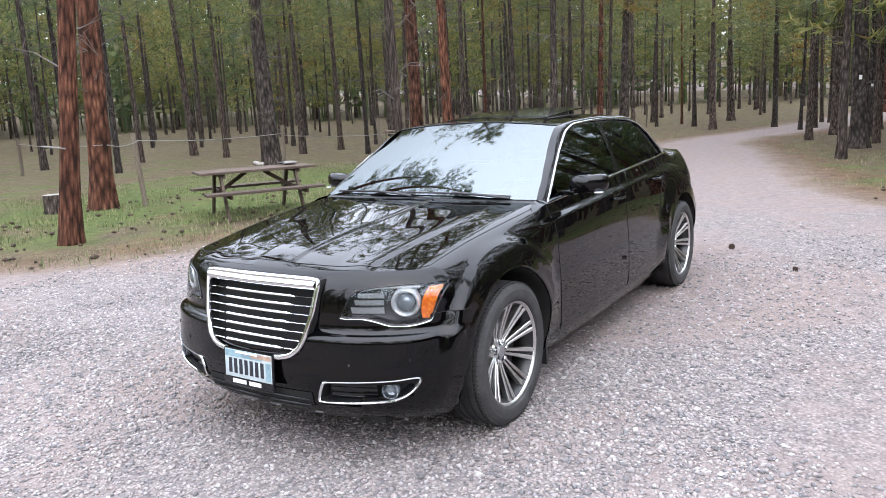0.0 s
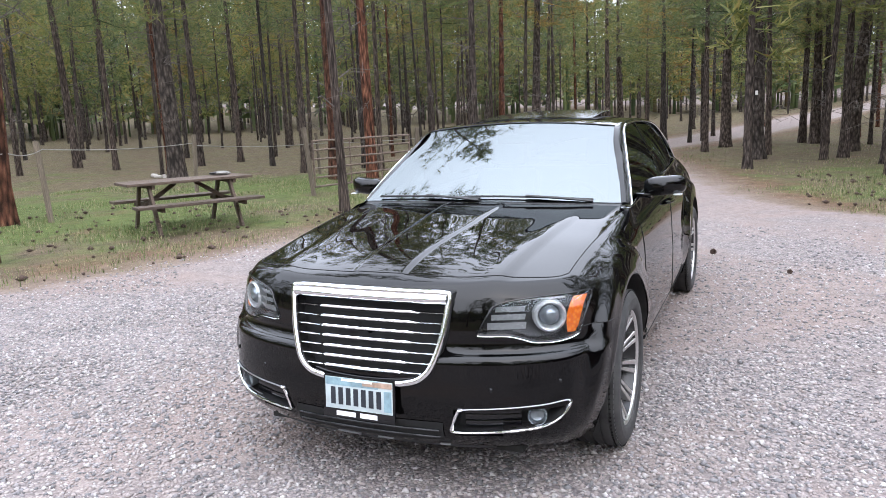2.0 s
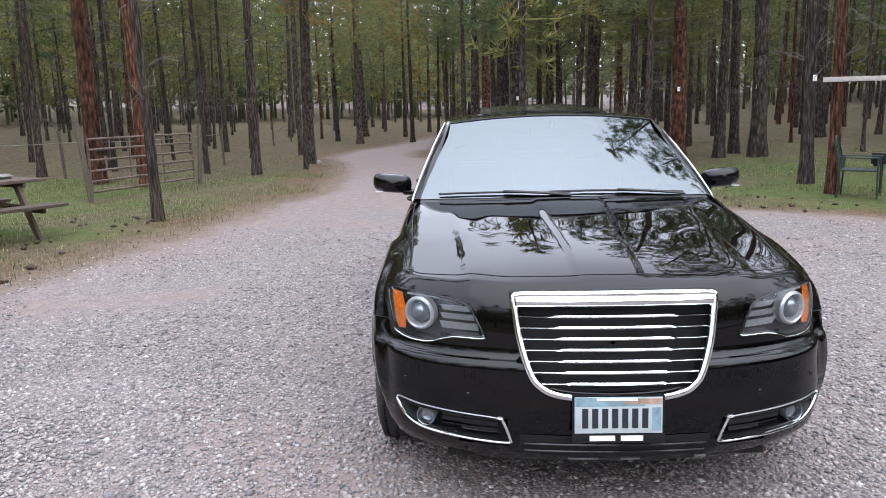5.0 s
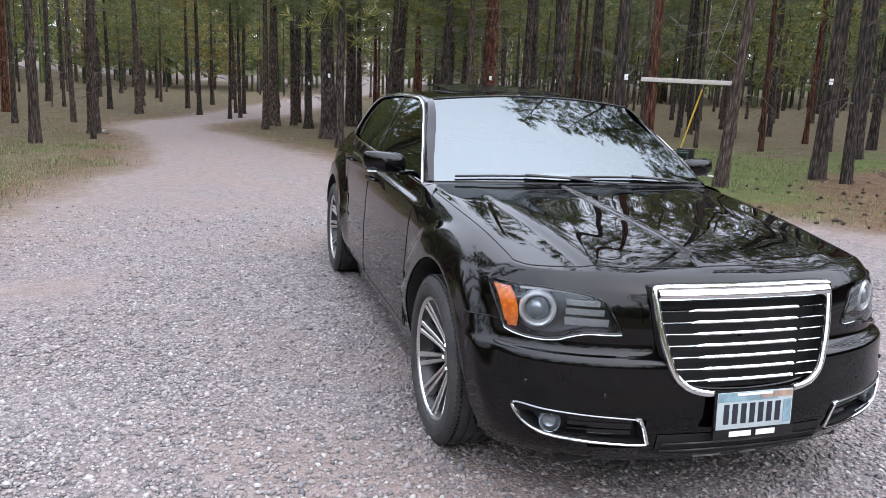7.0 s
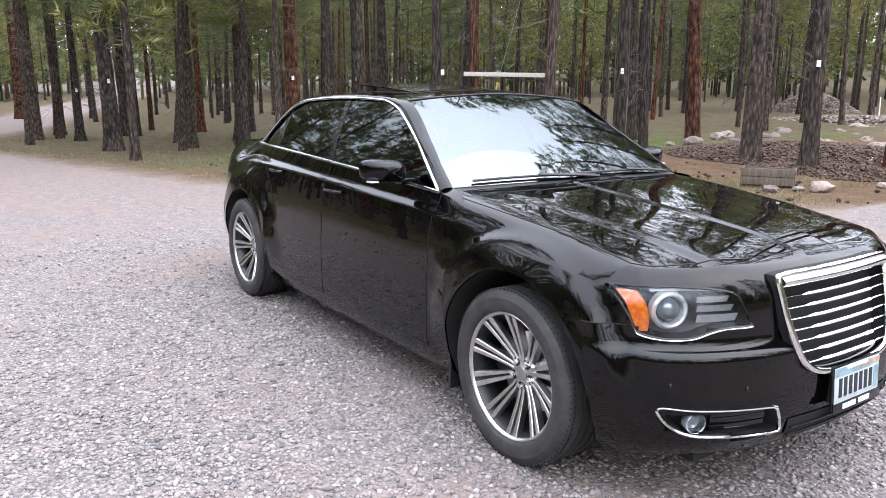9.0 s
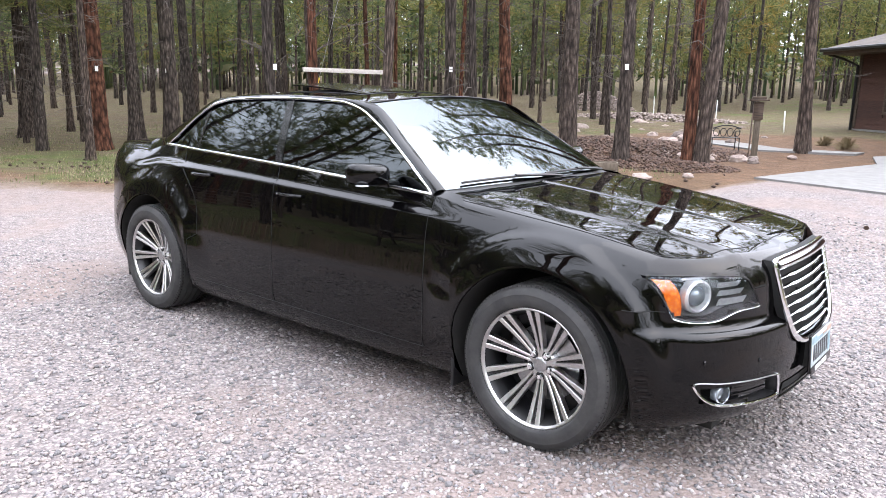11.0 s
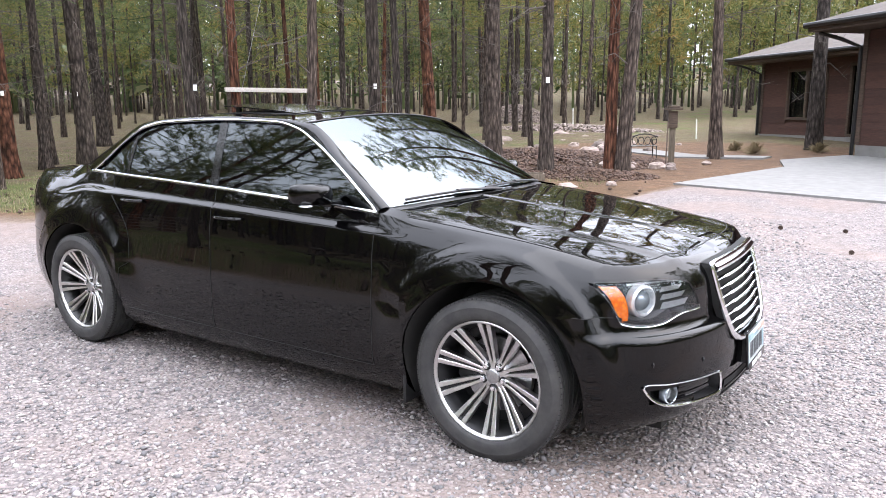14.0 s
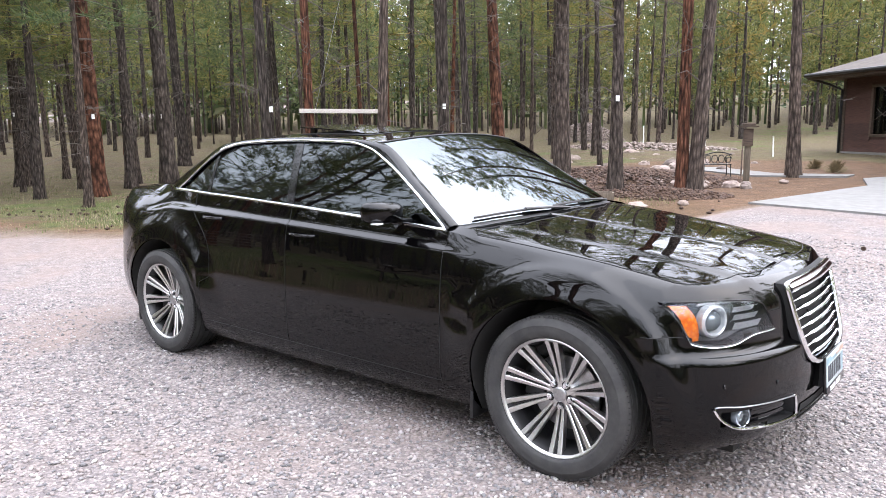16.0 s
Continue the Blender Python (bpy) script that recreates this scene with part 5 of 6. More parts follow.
def pine_meshes(seed, height, crown_from, bark_mat, full):
    """Meshes of a pine 1 unit of width at breast height 0.3 m: trunk, dead boughs, crown."""
    rng = random.Random(seed)
    tv, tf = [], []
    seg = 14 if full else 8
    bend = [rng.uniform(-0.05, 0.05) for _ in range(4)]
    rings = 18 if full else 9
    axis_pts, radii = [], []
    for i in range(rings + 1):
        h = height * (i / rings) ** 1.35
        axis_pts.append(Vector((bend[0] * math.sin(h * 0.35 + bend[1] * 40) + bend[2] * h * 0.12, bend[1] * math.sin(h * 0.3 + 1) * 1.2 + bend[3] * h * 0.12, h - 0.12)))
        radii.append(0.15 * (1 - 0.86 * h / height) * (1 + 0.38 * math.exp(-h * 3.2)))
    tube_into(tv, tf, axis_pts, radii, seg)
    for i, v in enumerate(tv):
        c = axis_pts[i // seg]
        k = 1 + 0.13 * noise.noise((v.x * 9, v.y * 9, v.z * 1.2 + seed)) + (0.10 * math.sin((i % seg) / seg * 6.28 * 4 + seed) if v.z < 0.4 else 0)
        tv[i] = c + (v - c) * k

    def on_trunk(h):
        k = (clamp(h / height) ** (1 / 1.35)) * rings
        i = min(int(k), rings - 1)
        return axis_pts[i].lerp(axis_pts[i + 1], k - i), lerp(radii[i], radii[i + 1], k - i)
    dv, df = [], []
    for _ in range(26 if full else 9):
        h = rng.uniform(1.4, crown_from + 2.5)
        a = rng.uniform(0, 6.28)
        p, r = on_trunk(h)
        length = rng.uniform(0.35, 1.6) * (0.6 + 0.4 * h / crown_from)
        d = Vector((math.cos(a), math.sin(a), rng.uniform(-0.25, 0.25)))
        q = [p + d * (r * 0.8), p + d * length * 0.5 + Vector((0, 0, rng.uniform(-0.05, 0.12))), p + d * length + Vector((rng.uniform(-0.2, 0.2), rng.uniform(-0.2, 0.2), rng.uniform(-0.25, 0.2)))]
        tube_into(dv, df, q, [0.012, 0.008, 0.003], 4)
        for _ in range(3 if full else 1):
            t = rng.uniform(0.4, 0.95)
            s0 = q[0].lerp(q[2], t)
            tube_into(dv, df, [s0, s0 + Vector((rng.uniform(-0.4, 0.4), rng.uniform(-0.4, 0.4), rng.uniform(-0.2, 0.3)))], [0.006, 0.002], 3)
    cv, cf = [], []
    boughs = 42 if full else 38
    for b in range(boughs):
        u = (b + rng.random()) / boughs
        h = crown_from + (height - crown_from - 0.2) * u
        p, r = on_trunk(h)
        a = b * 2.4 + rng.uniform(-0.5, 0.5)
        shape = math.sin(math.pi * min(1, 0.18 + 0.82 * (1 - u))) if u < 0.95 else 0.25
        reach = (0.55 + 1.75 * (1 - u) ** 0.7) * rng.uniform(0.55, 1.15) * (0.6 + 0.4 * shape)
        droop = lerp(-0.22, 0.5, u) + rng.uniform(-0.15, 0.15)
        d = Vector((math.cos(a), math.sin(a), droop)).normalized()
        tip = p + d * reach + Vector((0, 0, 0.12 * reach))
        tube_into(cv, cf, [p, p + d * reach * 0.55, tip], [0.02, 0.013, 0.004], 3)
        tufts = (11 if full else 8)
        for k in range(tufts):
            t = 0.30 + 0.72 * (k + rng.random()) / tufts
            c = p.lerp(tip, min(t, 1.02)) + Vector((rng.gauss(0, 0.16), rng.gauss(0, 0.16), rng.gauss(0.03, 0.10))) * reach * 0.75
            size = rng.uniform(0.14, 0.27) * (1.05 if full else 1.45)
            blades = 15 if full else 7
            out = (c - p).normalized()
            n0 = len(cv)
            fan = []
            for _ in range(blades):
                e = (Vector((rng.gauss(0, 1), rng.gauss(0, 1), rng.gauss(0.35, 0.8))).normalized() + out * 0.6).normalized()
                w = e.orthogonal().normalized() * size * (0.042 if full else 0.10)
                w.rotate(Matrix.Rotation(rng.uniform(0, 6.28), 3, e))
                i0 = len(cv)
                cv.extend([c - w, c + w, c + e * size * 1.2])
                cf.append((i0, i0 + 1, i0 + 2))
    return (mesh_of("pine_trunk", tv, tf, bark_mat, True), mesh_of("pine_dead_boughs", dv, df, DEAD_WOOD), mesh_of("pine_crown", cv, cf, NEEDLES))


PINES = {}
for nm, mat, specs in (("grey", BARK_GREY, ((1, 10.5, 4.6), (2, 11.5, 5.6), (3, 9.5, 3.8), (4, 11, 5.2))), ("red", BARK_RED, ((11, 13.5, 7.0), (12, 12.5, 6.0))), ("small", BARK_GREY, ((21, 8.5, 4.2), (22, 8, 3.8)))):
    PINES[nm] = [pine_meshes(s, h, c, mat, True) for s, h, c in specs]
PINES["far"] = [pine_meshes(s, h, c, BARK_GREY, False) for s, h, c in ((31, 11, 3.4), (32, 10, 2.4), (33, 12, 4.2), (34, 8.5, 1.6), (35, 10.5, 2.9))]
LABELS = {"grey": "grey-barked pine with a bare lower trunk", "red": "old ponderosa pine with plated orange-red bark", "small": "slender young pine with a thin dark trunk", "far": "tall thin pine among the woods"}
tree_rng = random.Random(77)
TREES_AT = []


def over_road(x, y):
    """The sector along the drive, where the woods are lower and open to the sky."""
    return x < -11 and abs(y - 1) < 3.5 + 0.16 * abs(x)


def plant(kind, x, y, width=0.3, group="pines round the drive", lean=None):
    """One pine as a thing: trunk, dead boughs and crown are its parts."""
    ms = tree_rng.choice(PINES[kind])
    k = width / 0.30
    tall = tree_rng.uniform(1.1, 1.35) * (0.72 if over_road(x, y) else 1.0)
    tree = thing("pine_tree", LABELS[kind], "tree", group=group)
    lx, ly = lean or (tree_rng.gauss(0, 1.1), tree_rng.gauss(0, 1.1))
    tree.matrix_basis = pose(x, y, ground_z(x, y), lx, ly, 0) @ pose(0, 0, 0, 0, 0, tree_rng.uniform(0, 360))
    k *= 0.95 if width > 0.4 else 0.82
    for nm, me, sc in (("trunk", ms[0], (k, k, tall)), ("dead_bough_tangle", ms[1], (1, 1, tall)), ("crown", ms[2], (1, 1, tall))):
        o = new(nm, me)
        o.parent = tree
        o.scale = sc
        if nm == "dead_bough_tangle":
            o["kind"] = "stuff"
    TREES_AT.append((x, y))
    return tree


for rows, kind in ((GREY_MEADOW, "grey"), (GREY_ROAD, "grey"), (GREY_DRIVE, "grey"), (GREY_YARD, "grey"), (RED_MEADOW, "red"), (RED_ROAD, "red"), (RED_DRIVE, "red"), (RED_YARD, "red")):
    for x, y, w in rows:
        plant("small" if w < 0.185 else kind, x, y, w, lean=(-4.4, -4.6) if x > -3 and y < -7 else (-2.6, -1.8) if x > -7 and y < -7 else None)


def open_place(x, y):
    """Where no tree may stand: drive, meadow, yard and house."""
    if gravel_depth(x, y) > -0.9 or (x < -8 and abs(x + 93) < 6):
        return True
    if -15 < x < -1 and -12.5 < y < -3 or (-15 < x < 4 and 4 < y < 20) or (-11 < x < 14 and 10 < y < 40):
        return True
    return -14 < x < -3 and -19 < y < -3


JOINED = []
count = 0
tries = 0
while count < 980 and tries < 30000:
    tries += 1
    a, r = tree_rng.uniform(0, 6.283), 9 + 76 * tree_rng.random() ** 0.7
    x, y = -4 + r * math.cos(a), r * math.sin(a)
    if x > 1 and (r < 17 or tree_rng.random() < 0.72):
        continue
    if open_place(x, y) or min((x - p) ** 2 + (y - q) ** 2 for p, q in TREES_AT) < (1.15 + 0.009 * r) ** 2:
        continue
    w = tree_rng.uniform(0.13, 0.30)
    if r < 42 and len(TREES_AT) - len(JOINED) < 285:
        plant(tree_rng.choice(["grey", "grey", "small", "grey", "small", "grey", "grey", "grey", "small", "grey", "red"]) if r < 36 else "far", x, y, w, "pines of the surrounding woods")
    else:
        JOINED.append((x, y, w))
        TREES_AT.append((x, y))
    count += 1


def join_woods():
    """The rest of the woods round the clearing, one mesh for trunks and boughs, one for needles."""
    for k, nm, mat, label in ((0, "woodland_trunks", BARK_GREY, "grey trunks of the surrounding pine woods"), (2, "woodland_crowns", NEEDLES, "green needle crowns of the surrounding pine woods")):
        vs, fs, base = [], [], 0
        for i, (x, y, w) in enumerate(JOINED):
            me = PINES["far"][i % 5][k]
            n = len(me.vertices)
            co = np.empty(n * 3)
            me.vertices.foreach_get("co", co)
            co = co.reshape(-1, 3)
            a = i * 2.399
            s = w / 0.3 * 0.78 if k == 0 else 1.0
            h = (1.05 + 0.35 * ((i * 0.618) % 1)) * (0.78 if over_road(x, y) else 1.0)
            vs.append(np.stack([x + s * (co[:, 0] * math.cos(a) - co[:, 1] * math.sin(a)), y + s * (co[:, 0] * math.sin(a) + co[:, 1] * math.cos(a)), co[:, 2] * h + ground_z(x, y)], 1))
            fs += [tuple(base + q for q in pl.vertices) for pl in me.polygons]
            base += n
        ob = new(nm, mesh_of(nm, np.concatenate(vs).tolist(), fs, mat, k == 0))
        tagged(ob, label, "woods", kind="stuff")


join_woods()


def far_woods():
    """The woods past the single trees, joined into one mesh."""
    rng = random.Random(5)
    v, f = [], []
    for _ in range(2600):
        a, r = rng.uniform(0, 6.283), 64 + 110 * rng.random() ** 1.3
        x, y = -4 + r * math.cos(a), r * math.sin(a)
        z = ground_z(x, y) - 0.2
        if gravel_depth(x, y) > -1:
            continue
        h, w = rng.uniform(12, 17) * (0.85 if over_road(x, y) else 1.0), rng.uniform(0.1, 0.2)
        n = len(v)
        for k in range(4):
            v.append((x + w * math.cos(k * 1.57), y + w * math.sin(k * 1.57), z))
        v.append((x, y, z + h))
        f += [(n, n + 1, n + 4), (n + 1, n + 2, n + 4), (n + 2, n + 3, n + 4), (n + 3, n, n + 4)]
        for _ in range(110):
            u = rng.random()
            cz = z + lerp(1.6, h, u)
            rr = 2.3 * (1 - u) ** 0.7 + 0.2
            c = Vector((x + rng.gauss(0, rr * 0.6), y + rng.gauss(0, rr * 0.6), cz))
            n = len(v)
            s = rng.uniform(0.22, 0.55)
            for _ in range(3):
                v.append(c + Vector((rng.gauss(0, s), rng.gauss(0, s), rng.gauss(0, s * 0.6))))
            f.append((n, n + 1, n + 2))
    ob = new("distant_woods", mesh_of("distant_woods", v, f, NEEDLES))
    return tagged(ob, "dense distant pine woods beyond the drive", "woods", kind="stuff")


far_woods()


# ---- things beside the drive ----
def wood(name, dark, light, scale=(1, 14, 14)):
    m = Mat(name).set(Roughness=0.85)
    co = m.mapped(m.coords(), scale)
    f = m.noise(co, 5, 6, 0.65, 0.4)
    tone = m.ramp(m.rand(), (0.0, (0.75,) * 3), (1.0, (1.2,) * 3))
    m.color(m.mix(1.0, m.ramp(f, (0.3, dark), (0.72, light)), tone, "MULTIPLY"))
    m.bump(f, 0.5, 0.006)
    return m.m


TABLE_WOOD = wood("weathered_dark_table_wood", (0.030, 0.020, 0.015), (0.115, 0.080, 0.058))
POST_WOOD = wood("weathered_post_wood", (0.055, 0.043, 0.032), (0.17, 0.135, 0.098), (14, 14, 1))
GREY_WOOD = wood("grey_weathered_board", (0.22, 0.20, 0.18), (0.48, 0.45, 0.41))
SIDING = wood("brown_stained_siding", (0.034, 0.016, 0.012), (0.085, 0.038, 0.027), (1, 1, 20))
GALV = plain("rusty_galvanised_tube", (0.16, 0.12, 0.10), 0.55, 0.5, 18, 0.4)
BLACK_IRON = plain("black_cast_iron", (0.015, 0.015, 0.016), 0.45, 0.3, 40, 0.3)
GREEN_METAL = plain("green_painted_metal", (0.018, 0.034, 0.027), 0.5, 0.2, 40, 0.3)
WHITE_PAINT = plain("white_plastic", (0.78, 0.78, 0.76), 0.5, 0, 20, 0.08)
YELLOW = plain("yellow_plastic_guard", (0.62, 0.42, 0.05), 0.5, 0, 20, 0.2)
CONCRETE = plain("pale_concrete", (0.175, 0.171, 0.163), 0.9, 0, 6, 0.12, 0.1)
ROPE = plain("white_fence_rope", (0.19, 0.18, 0.165), 0.9)
CONE = plain("pine_cone_scales", (0.055, 0.034, 0.024), 0.9, 0, 90, 0.5, 0.5)
SHINGLE = Mat("brown_grey_shingles").set(Roughness=0.95)
_br = SHINGLE.n.new("ShaderNodeTexBrick")
_br.inputs["Scale"].default_value = 1.0
_br.inputs["Brick Width"].default_value, _br.inputs["Row Height"].default_value, _br.inputs["Mortar Size"].default_value = 0.3, 0.14, 0.008
_br.inputs["Color1"].default_value, _br.inputs["Color2"].default_value, _br.inputs["Mortar"].default_value = (0.060, 0.048, 0.041, 1), (0.092, 0.075, 0.064, 1), (0.06, 0.05, 0.045, 1)
SHINGLE.l.new(SHINGLE.coords(), _br.inputs["Vector"])
SHINGLE.color(SHINGLE.mix(0.25, _br.outputs["Color"], SHINGLE.ramp(SHINGLE.noise(SHINGLE.coords(), 9, 5), (0.3, (0.05, 0.044, 0.04)), (0.7, (0.16, 0.14, 0.125)))))
SHINGLE.bump(_br.outputs["Fac"], -0.4, 0.01)
SHINGLE = SHINGLE.m


def rock_mat(name, dark, light):
    m = Mat(name).set(Roughness=0.9)
    co = m.coords()
    tone = m.ramp(m.island(), (0.0, (0.6, 0.58, 0.57)), (1.0, (1.3, 1.25, 1.2)))
    m.color(m.mix(1.0, m.ramp(m.noise(co, 9, 6, 0.65), (0.3, dark), (0.7, light)), tone, "MULTIPLY"))
    m.bump(m.noise(co, 22, 5), 0.6, 0.02)
    return m.m


BOULDER = rock_mat("pinkish_fieldstone", (0.12, 0.095, 0.085), (0.31, 0.26, 0.235))
BROWN_ROCK = rock_mat("red_brown_rubble", (0.038, 0.023, 0.017), (0.125, 0.078, 0.057))


def bar(bm, a, b, w, t, up=(0, 0, 1), bevel=0.004):
    """A plank from a to b, w wide, t thick along up."""
    a, b = Vector(a), Vector(b)
    d = (b - a).normalized()
    side = d.cross(Vector(up)).normalized()
    upv = side.cross(d)
    m = Matrix((d, side, upv)).transposed().to_4x4()
    m.translation = (a + b) / 2
    add_box(bm, -(b - a).length / 2, (b - a).length / 2, -w / 2, w / 2, -t / 2, t / 2, m, bevel)


def picnic_table(at):
    t = thing("picnic_table", "weathered dark brown wooden picnic table with attached benches", "table", at)
    for k in range(5):
        bm = bmesh.new()
        bar(bm, (-0.92, -0.30 + 0.15 * k, 0.735), (0.92, -0.30 + 0.15 * k, 0.735), 0.14, 0.038)
        part("top_plank", bm, TABLE_WOOD, t)
    for s in (-1, 1):
        for off in (-0.075, 0.075):
            bm = bmesh.new()
            bar(bm, (-0.92, s * 0.64 + off, 0.435), (0.92, s * 0.64 + off, 0.435), 0.138, 0.038)
            part("bench_plank", bm, TABLE_WOOD, t)
    for x in (-0.60, 0.60):
        for s in (-1, 1):
            bm = bmesh.new()
            bar(bm, (x, s * 0.62, 0.0), (x, s * 0.22, 0.715), 0.09, 0.040, (1, 0, 0))
            part("leg", bm, TABLE_WOOD, t)
        bm = bmesh.new()
        bar(bm, (x + 0.041, -0.72, 0.395), (x + 0.041, 0.72, 0.395), 0.04, 0.09)
        part("bench_beam", bm, TABLE_WOOD, t)
        bm = bmesh.new()
        bar(bm, (x + 0.041, -0.34, 0.69), (x + 0.041, 0.34, 0.69), 0.04, 0.07)
        part("top_beam", bm, TABLE_WOOD, t)
        bm = bmesh.new()
        bar(bm, (x, 0, 0.41), (x * 0.25, 0, 0.70), 0.06, 0.035, (0, 1, 0))
        part("brace", bm, TABLE_WOOD, t)
    return t


TX, TY = -5.42, -6.68
picnic_table(pose(TX, TY, ground_z(TX, TY) - 0.01, 0, 0, 151) @ Matrix.Scale(1.01, 4))
bundle = thing("cloth_bundle", "small crumpled grey and white bundle on the picnic table", "cloth", pose(TX, TY, ground_z(TX, TY) - 0.01, 0, 0, 151) @ Matrix.Scale(1.01, 4) @ pose(0.62, 0.1, 0.755))
for nm, c, r, m in (("folded_cloth", (0, 0, 0.03), 0.10, ROPE), ("dark_fold", (-0.09, 0.03, 0.035), 0.07, BLACK_PLASTIC)):
    bm = bmesh.new()
    bmesh.ops.create_icosphere(bm, subdivisions=3, radius=r)
    for v in bm.verts:
        v.co = Vector(c) + Vector((v.co.x * 1.3, v.co.y, v.co.z * 0.35)) * (1 + 0.25 * noise.noise(v.co * 25))
    part(nm, bm, m, bundle)


def fence_post(x, y, h, r=0.055, lean=(0, 0)):
    p = thing("fence_post", "weathered round wooden fence post", "post", pose(x, y, ground_z(x, y), lean[0], lean[1], 0), "wooden fence posts")
    bm = bmesh.new()
    pts = [Vector((0.006 * math.sin(k * 2.1), 0.006 * math.cos(k * 1.7), -0.15 + (h + 0.15) * k / 6)) for k in range(7)]
    add_tube(bm, pts, r, r, 10)
    part("pole", bm, POST_WOOD, p)
    return p


POSTS = ((-5.5, -9.8, 1.4, 3), (-10.23, -10.84, 1.35, -2), (-9.62, -7.18, 1.42, 4), (-12.75, -6.33, 1.3, -3), (-18.92, -7.77, 1.1, 2), (-30.52, -9.2, 1.1, 1), (-33.44, -9.06, 1.1, -2), (-15.31, -10.72, 1.2, 2), (-9.84, -22.42, 1.3, 0))
for x, y, h, l in POSTS:
    fence_post(x, y, h, 0.05 if h > 1.2 else 0.042, (l, l * 0.6))


def hang(a, b, sag, n=10):
    a, b = Vector(a), Vector(b)
    return [a.lerp(b, k / n) - Vector((0, 0, sag * 4 * k / n * (1 - k / n))) for k in range(n + 1)]


rope = thing("fence_rope", "thin pale rope strung between posts and trees", "rope")
for a, b, ha, hb in (((-9.84, -22.42), (-4.68, -9.66), 1.1, 1.22), ((-4.7, -9.54), (-5.5, -9.8), 1.22, 1.25), ((-5.5, -9.8), (-10.23, -10.84), 1.25, 1.15), ((-10.23, -10.84), (-15.31, -10.72), 1.1, 0.9), ((-15.31, -10.72), (-18.92, -7.77), 0.9, 0.95)):
    bm = bmesh.new()
    add_tube(bm, hang((*a, ground_z(*a) + ha), (*b, ground_z(*b) + hb), 0.06), 0.009, 0.009, 5)
    part("rope_span", bm, ROPE, rope)
tie = thing("tree_tie", "pale cord tied round the red pine trunk", "cord")
bm = bmesh.new()
ax, ay = RED_MEADOW[0][0], RED_MEADOW[0][1]
pts = [Vector((ax + 0.17 * math.cos(k / 20 * 6.283), ay + 0.17 * math.sin(k / 20 * 6.283), ground_z(ax, ay) + 1.30 + 0.03 * math.sin(k / 20 * 6.283 + 2))) for k in range(20)]
add_tube(bm, pts, 0.012, 0.012, 6, closed=True)
part("cord_loop", bm, ROPE, tie)


def tube_gate(a, b):
    """A farm gate of round tubes between two posts."""
    za, zb = ground_z(*a), ground_z(*b)
    g = thing("tube_gate", "rusty six-rail metal tube farm gate, closed", "gate")
    A, B = Vector((*a, za)), Vector((*b, zb))
    for k in range(6):
        h = 0.18 + 0.19 * k
        bm = bmesh.new()
        add_cyl(bm, A.lerp(B, 0.02) + Vector((0, 0, h)), A.lerp(B, 0.98) + Vector((0, 0, h)), 0.021, seg=8)
        part("rail", bm, GALV, g)
    for t in (0.02, 0.36, 0.67, 0.98):
        bm = bmesh.new()
        add_cyl(bm, A.lerp(B, t) + Vector((0, 0, 0.16)), A.lerp(B, t) + Vector((0, 0, 1.15)), 0.019 if 0.1 < t < 0.9 else 0.022, seg=8)
        part("upright", bm, GALV, g)
    return g


tube_gate((-9.7, -7.24), (-12.62, -6.36))


def stump(x, y, r, h):
    s = thing("tree_stump", "grey sawn tree stump with a pale flat top", "stump", pose(x, y, ground_z(x, y) - 0.03))
    bm = bmesh.new()
    add_lathe(bm, [(r * 1.25, 0), (r * 1.08, h * 0.25), (r, h * 0.95), (r * 0.97, h)], 18)
    for v in bm.verts:
        v.co.x *= 1 + 0.1 * noise.noise(v.co * 6)
    part("bole", bm, BARK_GREY, s)
    bm = bmesh.new()
    add_lathe(bm, [(r * 0.97, h), (r * 0.5, h + 0.004), (0, h + 0.004)], 18)
    part("sawn_top", bm, GREY_WOOD, s)
    return s


stump(-4.4, -10.95, 0.19, 0.38)


def log_lying(x, y, yaw, length, r):
    l = thing("fallen_log", "bleached pale fallen log lying in the grass", "log", pose(x, y, ground_z(x, y) + r * 0.7, 0, 0, yaw))
    bm = bmesh.new()
    add_tube(bm, [Vector((length * (k / 6 - 0.5), 0.04 * math.sin(k * 1.9), 0.02 * math.cos(k))) for k in range(7)], r, r * 0.9, 10)
    part("bole", bm, GREY_WOOD, l)


log_lying(-14.29, -16.00, 70, 0.9, 0.07)
log_lying(-18.94, -4.89, 20, 0.5, 0.05)

# board nailed between two trees
cb = thing("cross_board", "pale weathered board fixed level between two pines", "board")
bm = bmesh.new()
bar(bm, (-8.84, 5.21, 1.862), (-8.32, 6.7, 1.856), 0.045, 0.075)
part("board", bm, GREY_WOOD, cb)


def tree_tag(x, y, z, width=0.3):
    """A white tag on the side of a trunk that faces the drive."""
    d = Vector((2.6 - x, -1.8 - y, 0)).normalized()
    p = Vector((x, y, z)) + d * (width * 0.40 + 0.02)
    m = Matrix.Translation(p) @ d.to_track_quat("Z", "Y").to_matrix().to_4x4()
    t = thing("tree_tag", "small white plastic tag nailed to a pine trunk", "tag", m, "tags on the trees")
    bm = bmesh.new()
    add_box(bm, -0.034, 0.034, -0.055, 0.055, -0.012, 0.012, None, 0.004)
    part("plate", bm, WHITE_PAINT, t)
    bm = bmesh.new()
    add_cyl(bm, (0, 0.05, 0.0), (0, 0.05, 0.018), 0.008, seg=8)
    part("nail", bm, STEEL, t)


